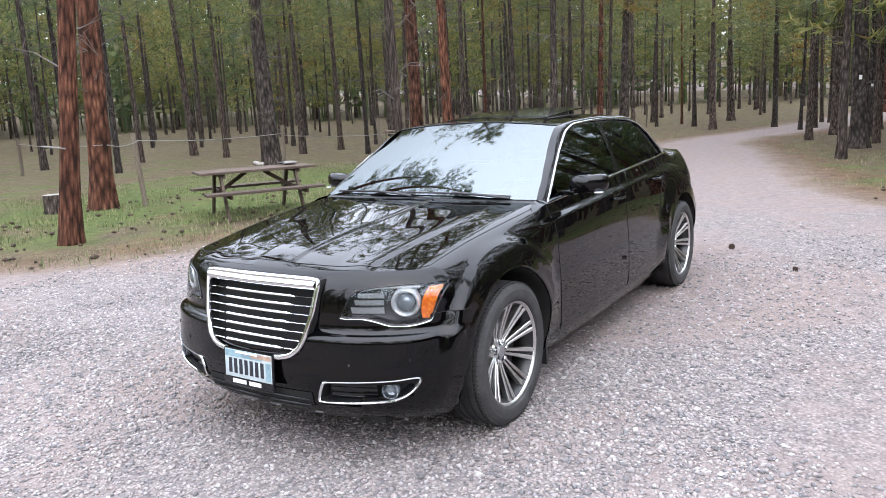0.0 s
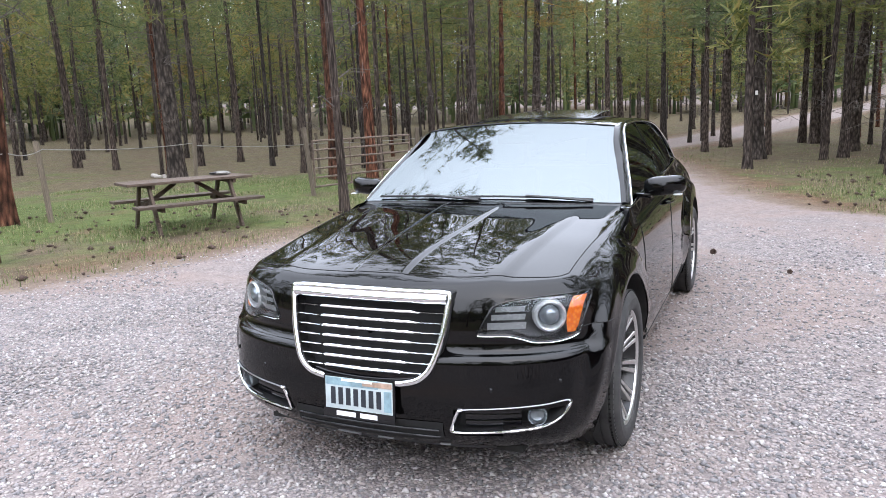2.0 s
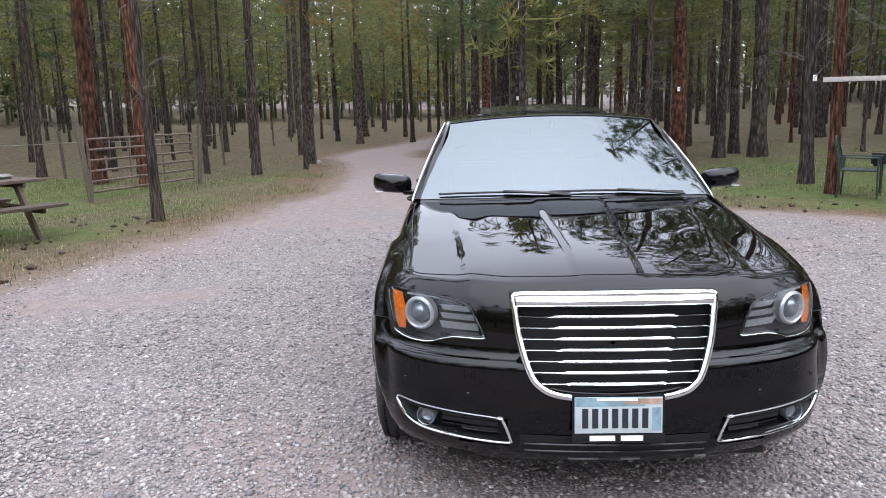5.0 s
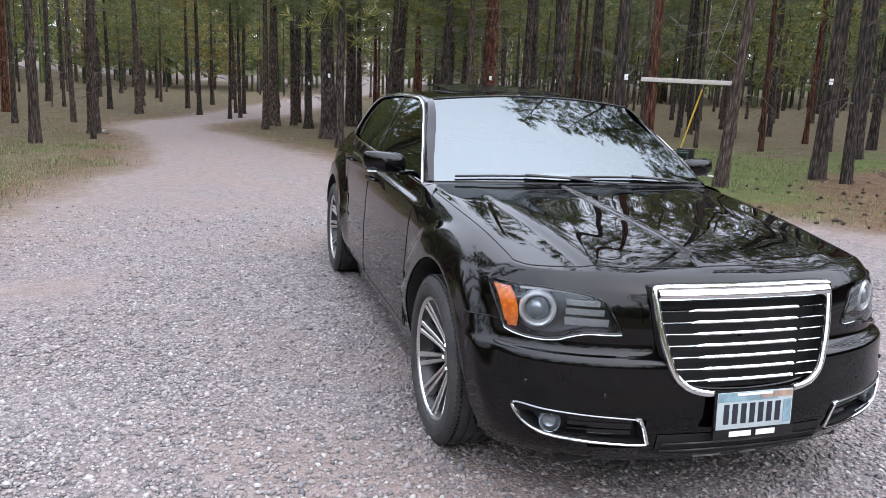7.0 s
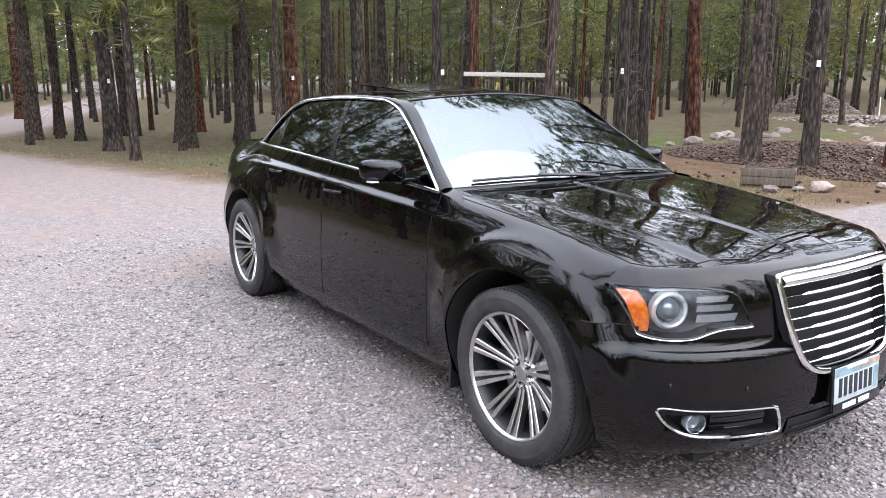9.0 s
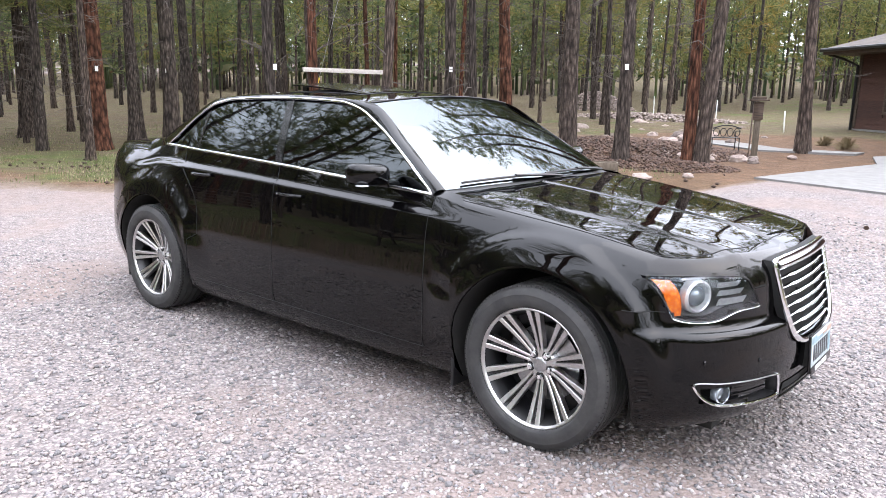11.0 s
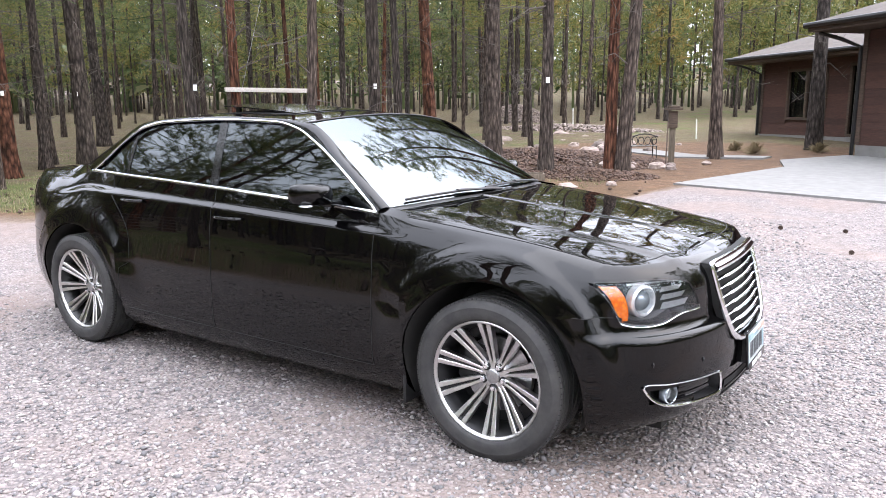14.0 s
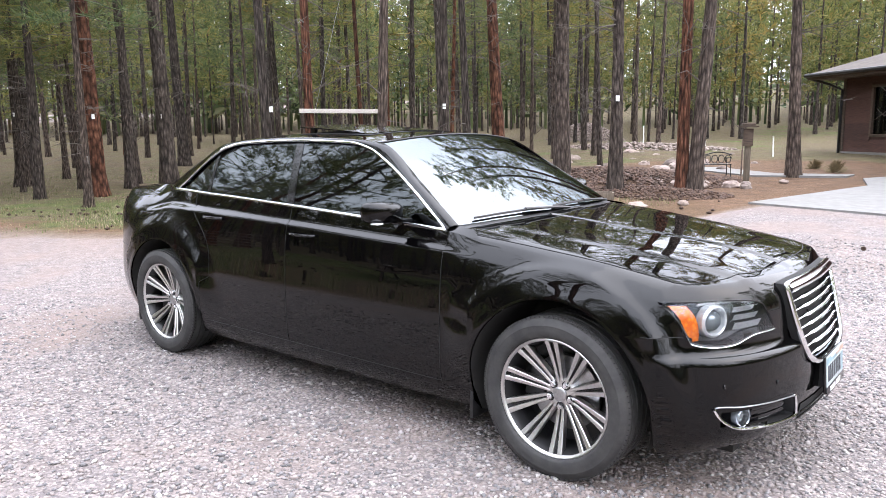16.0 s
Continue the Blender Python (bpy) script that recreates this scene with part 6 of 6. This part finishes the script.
for x, y, z, w in ((-16.2, 5.05, 1.92, 0.44), (-10.48, 5.85, 1.94, 0.28), (-8.8, 9.22, 2.0, 0.34), (-5.2, 10.25, 2.06, 0.35), (-21.8, 5.46, 2.1, 0.43), (-24.22, 1.09, 1.61, 0.36), (-18.97, 1.12, 1.82, 0.49), (-12.64, -13.67, 1.88, 0.52), (-38.02, -10.19, 2.48, 0.31), (-17.25, 7.45, 1.96, 0.47)):
    tree_tag(x, y, z, w * 0.8)

# garden chair and pedestal grill
cx, cy = -8.3, 5.62
chair = thing("garden_chair", "dark green metal garden armchair with a mesh back", "chair", pose(cx, cy, ground_z(cx, cy), 0, 0, 147) @ Matrix.Diagonal((1.0, 1.0, 1.0, 1)))
for x, y in ((-0.25, -0.25), (0.25, -0.25), (-0.25, 0.25), (0.25, 0.25)):
    bm = bmesh.new()
    add_cyl(bm, (x * 1.12, y * 1.1, 0), (x, y, 0.62 if y > 0 else 0.62), 0.014, seg=8)
    part("leg", bm, GREEN_METAL, chair)
bm = bmesh.new()
add_box(bm, -0.26, 0.26, -0.25, 0.25, 0.42, 0.445, None, 0.006)
part("seat", bm, GREEN_METAL, chair)
for k in range(9):
    bm = bmesh.new()
    x = -0.24 + 0.06 * k
    add_cyl(bm, (x, 0.25, 0.45), (x * 0.95, 0.36, 0.88 + 0.05 * (1 - (x / 0.24) ** 2)), 0.006, seg=6)
    part("back_rod", bm, GREEN_METAL, chair)
bm = bmesh.new()
add_tube(bm, [Vector((lerp(-0.26, 0.26, k / 10), 0.25 + 0.11 * math.sin(math.pi * k / 10) ** 0.4, 0.45 + 0.50 * math.sin(math.pi * k / 10) ** 0.4)) for k in range(11)], 0.013, 0.013, 8)
part("back_hoop", bm, GREEN_METAL, chair)
for s in (-1, 1):
    bm = bmesh.new()
    add_box(bm, s * 0.26 - 0.02, s * 0.26 + 0.02, -0.27, 0.28, 0.62, 0.64, None, 0.008)
    part("armrest", bm, GREEN_METAL, chair)
gx, gy = -8.75, 6.2
grill = thing("pedestal_grill", "black pedestal charcoal grill beside the garden chair", "grill", pose(gx, gy, ground_z(gx, gy), 0, 0, 30))
bm = bmesh.new()
add_cyl(bm, (0, 0, -0.05), (0, 0, 0.46), 0.022, seg=10)
part("post", bm, BLACK_IRON, grill)
bm = bmesh.new()
add_box(bm, -0.13, 0.13, -0.10, 0.10, 0.46, 0.64, None, 0.02)
part("fire_box", bm, BLACK_IRON, grill)
bm = bmesh.new()
add_cyl(bm, (-0.10, 0, 0.50), (-0.10, 0, 0.42), 0.04, seg=10)
part("drip_cup", bm, BLACK_IRON, grill)

for x, y, dx, dy in ((-14.64, 10.01, 0.5, 0.5), (-17.12, 12.26, -0.3, 0.2)):
    gw = thing("guy_wire_guard", "yellow plastic guard on a slanting guy wire", "guard")
    z = ground_z(x, y)
    bm = bmesh.new()
    add_cyl(bm, (x, y, z), (x + dx * 0.6, y + dy * 0.6, z + 1.7), 0.022, seg=8)
    part("guard", bm, YELLOW, gw)
    bm = bmesh.new()
    add_cyl(bm, (x + dx * 0.6, y + dy * 0.6, z + 1.7), (x + dx * 2.2, y + dy * 2.2, z + 6.0), 0.006, seg=5)
    part("wire", bm, STEEL, gw)


def boulder(x, y, r, mat=None, group="field stones by the drive", squash=0.65):
    b = thing("boulder", "pale pinkish field stone by the drive", "stone", pose(x, y, ground_z(x, y) + r * squash * 0.45, 0, 0, (x * 97 + y * 31) % 360), group)
    bm = bmesh.new()
    bmesh.ops.create_icosphere(bm, subdivisions=3, radius=r)
    for v in bm.verts:
        n = 1 + 0.30 * noise.noise(v.co * (1.6 / r) + Vector((x, y, 0))) + 0.08 * noise.noise(v.co * (5 / r))
        v.co = Vector((v.co.x * 1.2, v.co.y, v.co.z * squash)) * n
    part("stone", bm, mat or BOULDER, b, smooth_by=30)


rk = random.Random(9)
for x, y, r in ((-4.2, 7.56, 0.1), (-3.76, 8.16, 0.15), (-4.0, 7.94, 0.07), (-3.34, 9.12, 0.09), (-3.53, 12.19, 0.15), (-3.19, 12.06, 0.11), (-4.07, 11.94, 0.13), (-4.54, 11.86, 0.17), (-5.09, 12.17, 0.15), (-4.17, 12.41, 0.12), (-3.4, 12.71, 0.1), (-2.84, 13.49, 0.09), (-5.67, 12.66, 0.18), (-6.21, 13.31, 0.16)):
    boulder(x, y, r)
for k in range(46):
    x, y = rk.uniform(-12, -5), rk.uniform(13, 23.5)
    boulder(x, y, rk.uniform(0.10, 0.26), group="stones of the rock garden")

# wooden trough planter
tp = thing("trough_planter", "weathered dark wooden trough planter by the drive", "planter", pose(-4.60, 8.1, ground_z(-4.60, 8.1), 0, 0, 28) @ Matrix.Scale(1.15, 4))
for s in (-1, 1):
    for j in range(2):
        bm = bmesh.new()
        bar(bm, (-0.34, s * 0.14, 0.07 + 0.115 * j), (0.34, s * 0.14, 0.07 + 0.115 * j), 0.025, 0.108)
        part("side_board", bm, POST_WOOD, tp)
    bm = bmesh.new()
    bar(bm, (s * 0.33, -0.13, 0.125), (s * 0.33, 0.13, 0.125), 0.025, 0.22)
    part("end_board", bm, POST_WOOD, tp)
bm = bmesh.new()
add_box(bm, -0.31, 0.31, -0.12, 0.12, 0.12, 0.19)
part("soil", bm, LINER, tp)


def rubble(name, label, cx, cy, rx, ry, h, n, size, mat, seed):
    """A heap of stones on a low mound."""
    rng = np.random.default_rng(seed)
    a, r = rng.uniform(0, 6.283, n), np.sqrt(rng.random(n))
    x, y = cx + rx * r * np.cos(a), cy + ry * r * np.sin(a)
    s = rng.uniform(0.4, 1, n) * size
    z = np.array([ground_z(p, q) for p, q in zip(x, y)]) + h * (1 - r**1.6) - s * 0.1
    sc = np.stack([s * rng.uniform(0.8, 1.5, n), s * rng.uniform(0.7, 1.1, n), s * rng.uniform(0.4, 0.8, n)], 1)
    ob = scatter_mesh(name, OCTA_V, OCTA_F, np.stack([x, y, z], 1), sc, rng.uniform(0, 6.28, n), rng.uniform(-0.6, 0.6, n), mat)
    tagged(ob, label, "rubble", kind="stuff")
    return ob


rubble("rubble_heap", "low heap of red-brown broken stone beside the pines", -6.80, 12.9, 3.3, 2.5, 0.30, 5600, 0.062, BROWN_ROCK, 3)
rubble("rubble_bank", "bank of reddish broken stone by the yard", -4.70, 10.47, 1.76, 1.05, 0.14, 1600, 0.05, BROWN_ROCK, 4)
rubble("gravel_heap", "pinkish heap of gravel in the clearing", -18.38, 33.26, 2.22, 1.83, 0.98, 2400, 0.085, BOULDER, 5)
rubble("stone_bank", "bank of grey field stones across the clearing", -11.69, 25.56, 4.76, 1.63, 0.34, 1300, 0.13, BOULDER, 6)


def cone_bits(bm, r, rng):
    for k in range(26):
        u = k / 26
        a = k * 2.4
        rr = r * math.sin(math.pi * (0.12 + 0.86 * u)) ** 0.8
        z = r * (2.2 * u - 1.1)
        m = Matrix.Rotation(a, 4, "Z") @ Matrix.Translation((rr * 0.75, 0, z)) @ Matrix.Rotation(-0.5, 4, "Y")
        add_box(bm, -r * 0.35, r * 0.35, -r * 0.28, r * 0.28, -r * 0.07, r * 0.07, m)


cone_bm = bmesh.new()
cone_bits(cone_bm, 0.042, rk)
cone_proto = None
for x, y, k, l in ((-4.68, 0.96, 1.15, 'dark open pine cone lying on the gravel'), (-3.87, 1.66, 0.8, 'dark open pine cone lying on the gravel'), (-0.02, 6.06, 1.0, 'dark open pine cone lying on the gravel'), (0.84, 4.92, 0.9, 'dark open pine cone lying on the gravel'), (0.66, 6.15, 0.9, 'dark open pine cone lying on the gravel'), (-2.73, 5.8, 1.0, 'dark open pine cone lying on the gravel'), (-3.04, 7.29, 1.1, 'dark open pine cone lying on the gravel')):
    m = pose(x, y, ground_z(x, y) + 0.024 * k, 90, 0, (x * 57) % 360) @ Matrix.Scale(k * 0.62, 4)
    if cone_proto is None:
        cone_proto = tagged(part("pine_cone", cone_bm, CONE), l, "pine cone", "pine cones on the drive")
        cone_proto.matrix_basis = m
    else:
        c = cone_proto.copy()
        scene.collection.objects.link(c)
        c.matrix_basis = m
rng = np.random.default_rng(41)
px = np.concatenate([rng.uniform(-8, 0, 170), rng.uniform(-9, -2, 120), rng.uniform(-14, -8.5, 60)])
py = np.concatenate([rng.uniform(-11, -4.8, 170), rng.uniform(3.5, 10, 120), rng.uniform(2, 4.5, 60)])
ok = np.array([gravel_depth(a, b) < -0.1 for a, b in zip(px, py)])
px, py = px[ok], py[ok]
s = rng.uniform(0.018, 0.045, len(px))
litter = scatter_mesh("cone_litter", OCTA_V, OCTA_F, np.stack([px, py, [ground_z(a, b) + 0.02 for a, b in zip(px, py)]], 1), np.stack([s * 1.5, s, s * 0.9], 1), rng.uniform(0, 6.28, len(px)), rng.uniform(-0.4, 0.4, len(px)), CONE)
tagged(litter, "dark fallen pine cones scattered over the grass", "pine cones", kind="stuff")


# ---- yard and house ----
def slab(name, label, poly, thick, mat, lift=0.03):
    """A concrete slab that follows the slope of the ground inside a polygon."""
    xs, ys = [p[0] for p in poly], [p[1] for p in poly]
    bm = bmesh.new()
    vs = [bm.verts.new((x, y, 0)) for x, y in poly]
    f = bm.faces.new(vs)
    for axis_, lo, hi in (((1, 0, 0), min(xs), max(xs)), ((0, 1, 0), min(ys), max(ys))):
        for c in np.arange(math.floor(lo) + 0.5, hi, 0.75):
            bmesh.ops.bisect_plane(bm, geom=bm.verts[:] + bm.edges[:] + bm.faces[:], plane_co=Vector(axis_) * float(c), plane_no=axis_)
    r = bmesh.ops.extrude_face_region(bm, geom=bm.faces[:])
    top = [e for e in r["geom"] if isinstance(e, bmesh.types.BMVert)]
    for v in bm.verts:
        v.co.z = ground_z(v.co.x, v.co.y) - thick
    for v in top:
        v.co.z = ground_z(v.co.x, v.co.y) + lift
    ob = part(name, bm, mat, None, smooth_by=30)
    return tagged(ob, label, "slab", kind="structure")


slab("pavement", "pale concrete parking slab before the house", [(-2.4, 9.65), (1.01, 8.7), (4.0, 7.7280000000000015), (12, 6.944000000000001), (12, 14.000000000000002), (1.76, 15.66), (-0.4, 16.77), (-1.57, 14.91), (-1.2, 13.26), (-1.59, 12.08)], 0.1, CONCRETE, 0.035)
slab("path", "pale curved concrete garden path", [(-2.01, 15.39), (-1.93, 15.95), (-3.68, 15.82), (-5.11, 16.99), (-6.97, 20.59), (-9.59, 27.29), (-10.68, 27.58), (-8.26, 20.94), (-5.82, 16.29), (-3.95, 14.99)], 0.06, CONCRETE, 0.03)

HOUSE = pose(-3.87, 24.41, 0.106, 0, 0, -40.59) @ Matrix.Scale(1.161, 4)
house = thing("house", "low brown timber-sided house with a shingled hip roof", "house", HOUSE)
WX, WY = 6.69, -2.94
LOW = 0.44


def boards(parent, x0, x1, y, z0, z1, holes, rows):
    """Lapped boards along a front wall, left out where the windows are."""
    h = (z1 - z0) / rows
    for k in range(rows):
        a, b = z0 + h * k, z0 + h * (k + 1)
        spans = [(x0, x1)]
        for hx0, hx1, hz0, hz1 in holes:
            if b > hz0 + 0.02 and a < hz1 - 0.02:
                spans = [q for s in spans for q in ((s[0], min(s[1], hx0)), (max(s[0], hx1), s[1])) if q[1] - q[0] > 0.02]
        for s0, s1 in spans:
            bm = bmesh.new()
            p = [Vector((s0, y - 0.032, a - 0.012)), Vector((s1, y - 0.032, a - 0.012)), Vector((s1, y - 0.010, b)), Vector((s0, y - 0.010, b))]
            q = [Vector((v.x, y + 0.005, v.z)) for v in p]
            vs = [bm.verts.new(v) for v in p + q]
            for f in ((0, 1, 2, 3), (4, 7, 6, 5), (0, 4, 5, 1), (3, 2, 6, 7), (1, 5, 6, 2), (0, 3, 7, 4)):
                bm.faces.new([vs[i] for i in f])
            part("siding_board", bm, SIDING, parent, flat=True)


def wall_box(name, x0, x1, y0, y1, z0, z1, mat):
    bm = bmesh.new()
    add_box(bm, x0, x1, y0, y1, z0, z1)
    return part(name, bm, mat, house)


holes_a = [(1.05, 2.55, 0.85, 2.25), (3.3, 5.6, 0.45, 2.3)]
wa = wall_box("wall", 0, WX, 0.35, 0.5, LOW, 2.5, SIDING)
for x0, x1, z0, z1 in ((0, 1.05, LOW, 2.5), (2.55, 3.3, LOW, 2.5), (5.6, WX, LOW, 2.5), (1.05, 2.55, LOW, 0.85), (1.05, 2.55, 2.25, 2.5), (3.3, 5.6, LOW, 0.45), (3.3, 5.6, 2.3, 2.5)):
    bm = bmesh.new()
    add_box(bm, x0, x1, 0.0, 0.35, z0, z1)
    part("wall_panel", bm, SIDING, wa)
boards(wa, 0, WX, 0.0, LOW, 2.5, holes_a, 13)
ws_ = wall_box("side_wall", -0.006, 0.2, 0.0, 8.5, LOW, 2.5, SIDING)
wb = wall_box("wall", WX, WX + 8, WY, WY + 0.3, LOW, 2.70, SIDING)
boards(wb, WX, WX + 8, WY, LOW, 2.70, [], 14)
wall_box("side_wall", WX + 0.004, WX + 0.3, WY + 0.3, 0.35, LOW, 2.70, SIDING)
wall_box("foundation", -0.03, WX, -0.03, 0.3, -0.6, LOW, CONCRETE)
wall_box("foundation", WX - 0.03, WX + 8, WY - 0.03, WY + 0.3, -0.6, LOW, CONCRETE)
wall_box("corner_trim", -0.05, 0.06, -0.05, 0.06, LOW, 2.5, TABLE_WOOD)
wall_box("corner_trim", WX - 0.05, WX + 0.06, WY - 0.05, WY + 0.06, LOW, 2.7, TABLE_WOOD)
DARK_GLASS = glass("house_window_glass", (0.35, 0.38, 0.36), 1.6)
ROOM = plain("dark_room_wall", (0.10, 0.085, 0.07), 0.9)
CURTAIN = plain("pale_curtain", (0.55, 0.5, 0.42), 0.9, 0, 8, 0.2)
for x0, x1, z0, z1, panes in ((1.05, 2.55, 0.85, 2.25, 2), (3.3, 5.6, 0.45, 2.3, 3)):
    bm = bmesh.new()
    for a, b, c, d in ((x0, x1, z0, z0 + 0.07), (x0, x1, z1 - 0.07, z1), (x0, x0 + 0.07, z0, z1), (x1 - 0.07, x1, z0, z1)) + tuple((lerp(x0, x1, k / panes) - 0.035, lerp(x0, x1, k / panes) + 0.035, z0, z1) for k in range(1, panes)):
        add_box(bm, a, b, -0.05, 0.10, c, d)
    w = part("window", bm, TABLE_WOOD, house, "dark wood-framed window")
    for k in range(panes):
        a, b = lerp(x0, x1, k / panes) + 0.03, lerp(x0, x1, (k + 1) / panes) - 0.03
        bm = bmesh.new()
        add_box(bm, a, b, 0.02, 0.028, z0 + 0.06, z1 - 0.06)
        part("pane", bm, DARK_GLASS, w)
    bm = bmesh.new()
    add_box(bm, x0 + 0.1, x0 + 0.42, 0.2, 0.24, z0, z1)
    part("curtain", bm, CURTAIN, w)


def hip_roof(x0, x1, y0, y1, z, pitch, over):
    """A hip roof with fascia, soffit and gutter."""
    x0, x1, y0, y1 = x0 - over, x1 + over, y0 - over, y1 + over
    half = min(x1 - x0, y1 - y0) / 2
    rise = half * pitch
    bm = bmesh.new()
    low = [Vector((x0, y0, z)), Vector((x1, y0, z)), Vector((x1, y1, z)), Vector((x0, y1, z))]
    if x1 - x0 > y1 - y0:
        r = [Vector((x0 + half, (y0 + y1) / 2, z + rise)), Vector((x1 - half, (y0 + y1) / 2, z + rise))]
        faces = ((low[0], low[1], r[1], r[0]), (low[1], low[2], r[1]), (low[2], low[3], r[0], r[1]), (low[3], low[0], r[0]))
    else:
        r = [Vector(((x0 + x1) / 2, y0 + half, z + rise)), Vector(((x0 + x1) / 2, y1 - half, z + rise))]
        faces = ((low[0], low[1], r[0]), (low[1], low[2], r[1], r[0]), (low[2], low[3], r[1]), (low[3], low[0], r[0], r[1]))
    for f in faces:
        bm.faces.new([bm.verts.new(p + Vector((0, 0, 0.03))) for p in f])
    roof = part("roof", bm, SHINGLE, house, flat=True)
    bm = bmesh.new()
    add_box(bm, x0 + 0.02, x1 - 0.02, y0 + 0.02, y1 - 0.02, z - 0.14, z + 0.015)
    part("soffit", bm, TABLE_WOOD, roof)
    bm = bmesh.new()
    add_tube(bm, [Vector((x0, y0 - 0.04, z - 0.01)), Vector((x1, y0 - 0.04, z - 0.01))], 0.055, 0.055, 8)
    part("gutter", bm, BLACK_IRON, roof)
    bm = bmesh.new()
    add_tube(bm, [Vector((x0 - 0.04, y0, z - 0.01)), Vector((x0 - 0.04, y1, z - 0.01))], 0.055, 0.055, 8)
    part("gutter", bm, BLACK_IRON, roof)
    return roof


hip_roof(0, 9, 0, 8.5, 2.62, 0.36, 0.75)
hip_roof(WX, WX + 8.5, WY, 9, 2.86, 0.36, 0.80)
for x, y, z in ((-0.06, -0.08, 2.4), (WX - 0.07, WY - 0.08, 2.6)):
    bm = bmesh.new()
    add_tube(bm, [Vector((x - 0.55, y - 0.55, z + 0.1)), Vector((x - 0.25, y - 0.25, z - 0.05)), Vector((x, y, z - 0.22)), Vector((x, y, 1.2)), Vector((x, y, 0.05))], 0.04, 0.04, 8)
    part("downspout", bm, BLACK_IRON, house)

# lantern post and iron bench in the yard
lx, ly = -3.6, 13.4
lantern = thing("lantern_post", "weathered wooden post lantern with a small pitched roof", "lamp post", pose(lx, ly, ground_z(lx, ly), 0, 0, 20) @ Matrix.Scale(1.18, 4))
bm = bmesh.new()
add_box(bm, -0.055, 0.055, -0.055, 0.055, -0.1, 0.72, None, 0.008)
part("post", bm, POST_WOOD, lantern)
bm = bmesh.new()
add_box(bm, -0.085, 0.085, -0.085, 0.085, 0.68, 1.0, None, 0.008)
part("box", bm, TABLE_WOOD, lantern)
bm = bmesh.new()
add_box(bm, -0.17, 0.17, -0.16, 0.16, 1.02, 1.05, None, 0.005)
add_box(bm, -0.12, 0.12, -0.13, 0.13, 1.05, 1.10, None, 0.02)
part("roof", bm, TABLE_WOOD, lantern)
bm = bmesh.new()
add_cyl(bm, (-0.10, -0.07, -0.1), (-0.09, -0.07, 0.80), 0.014, seg=8)
part("conduit", bm, GALV, lantern)

bx, by = -4.64, 14.44
bench = thing("garden_bench", "small ornate black cast-iron garden bench", "bench", pose(bx, by, ground_z(bx, by), 0, 0, 215) @ Matrix.Diagonal((0.86, 0.86, 0.86, 1)))
for x in (-0.36, 0.36):
    bm = bmesh.new()
    add_tube(bm, [Vector((x, -0.2, 0)), Vector((x, -0.18, 0.36)), Vector((x, 0.16, 0.36)), Vector((x, 0.2, 0.0))], 0.016, 0.016, 6)
    part("leg_frame", bm, BLACK_IRON, bench)
    bm = bmesh.new()
    add_tube(bm, [Vector((x, -0.2, 0.36)), Vector((x, -0.2, 0.54)), Vector((x, 0.18, 0.56))], 0.014, 0.014, 6)
    part("armrest", bm, BLACK_IRON, bench)
for k in range(5):
    bm = bmesh.new()
    add_box(bm, -0.38, 0.38, -0.19 + 0.08 * k, -0.13 + 0.08 * k, 0.36, 0.378)
    part("seat_slat", bm, BLACK_IRON, bench)
for k in range(4):
    bm = bmesh.new()
    c = -0.27 + 0.18 * k
    add_tube(bm, [Vector((c + 0.08 * math.cos(a), 0.20, 0.52 + 0.11 * math.sin(a))) for a in [i * 6.283 / 14 for i in range(14)]], 0.012, 0.012, 5, closed=True)
    part("back_scroll", bm, BLACK_IRON, bench)
bm = bmesh.new()
add_tube(bm, [Vector((lerp(-0.38, 0.38, k / 12), 0.20, 0.62 + 0.09 * math.sin(math.pi * k / 12))) for k in range(13)], 0.016, 0.016, 6)
part("back_rail", bm, BLACK_IRON, bench)
for x, y, h, l in ((-6.93, 18.38, 0.9, 4), (-5.26, 21.5, 0.75, -3), (-4.8, 22.07, 0.8, 3), (-8.98, 22.95, 0.9, 2), (-11.91, 26.56, 1.0, -2), (-9.21, 26.4, 0.9, 0)):
    st = thing("garden_stake", "thin white stake standing in the rock garden", "stake", pose(x, y, ground_z(x, y), l, l, 0), "white garden stakes")
    bm = bmesh.new()
    add_cyl(bm, (0, 0, -0.1), (0, 0, h), 0.022, seg=8)
    part("rod", bm, WHITE_PAINT, st)


DRY_TWIG = plain("dry_bush_twigs", (0.15, 0.115, 0.060), 0.9, 0, 30, 0.4)


def bush(x, y, r):
    b = thing("dry_bush", "low dry yellowish bush by the house", "bush", pose(x, y, ground_z(x, y)), "dry bushes by the house")
    rg = random.Random(int(x * 100))
    v, f = [], []
    for _ in range(420):
        a, e = rg.uniform(0, 6.283), rg.uniform(0.1, 1.5)
        d = Vector((math.cos(a) * math.cos(e), math.sin(a) * math.cos(e), math.sin(e)))
        p = d * r * rg.uniform(0.1, 0.75)
        w = d.orthogonal().normalized() * 0.008
        n = len(v)
        v += [p - w, p + w, p + d * r * 0.35 + Vector((rg.gauss(0, 0.05), rg.gauss(0, 0.05), 0))]
        f.append((n, n + 1, n + 2))
    o = new("twig_tangle", mesh_of("twig_tangle", v, f, DRY_TWIG))
    o.parent = b


for x, y, r in ((-2.47, 16.64, 0.35), (-3.12, 17.46, 0.3), (-1.14, 17.79, 0.3)):
    bush(x, y, r)
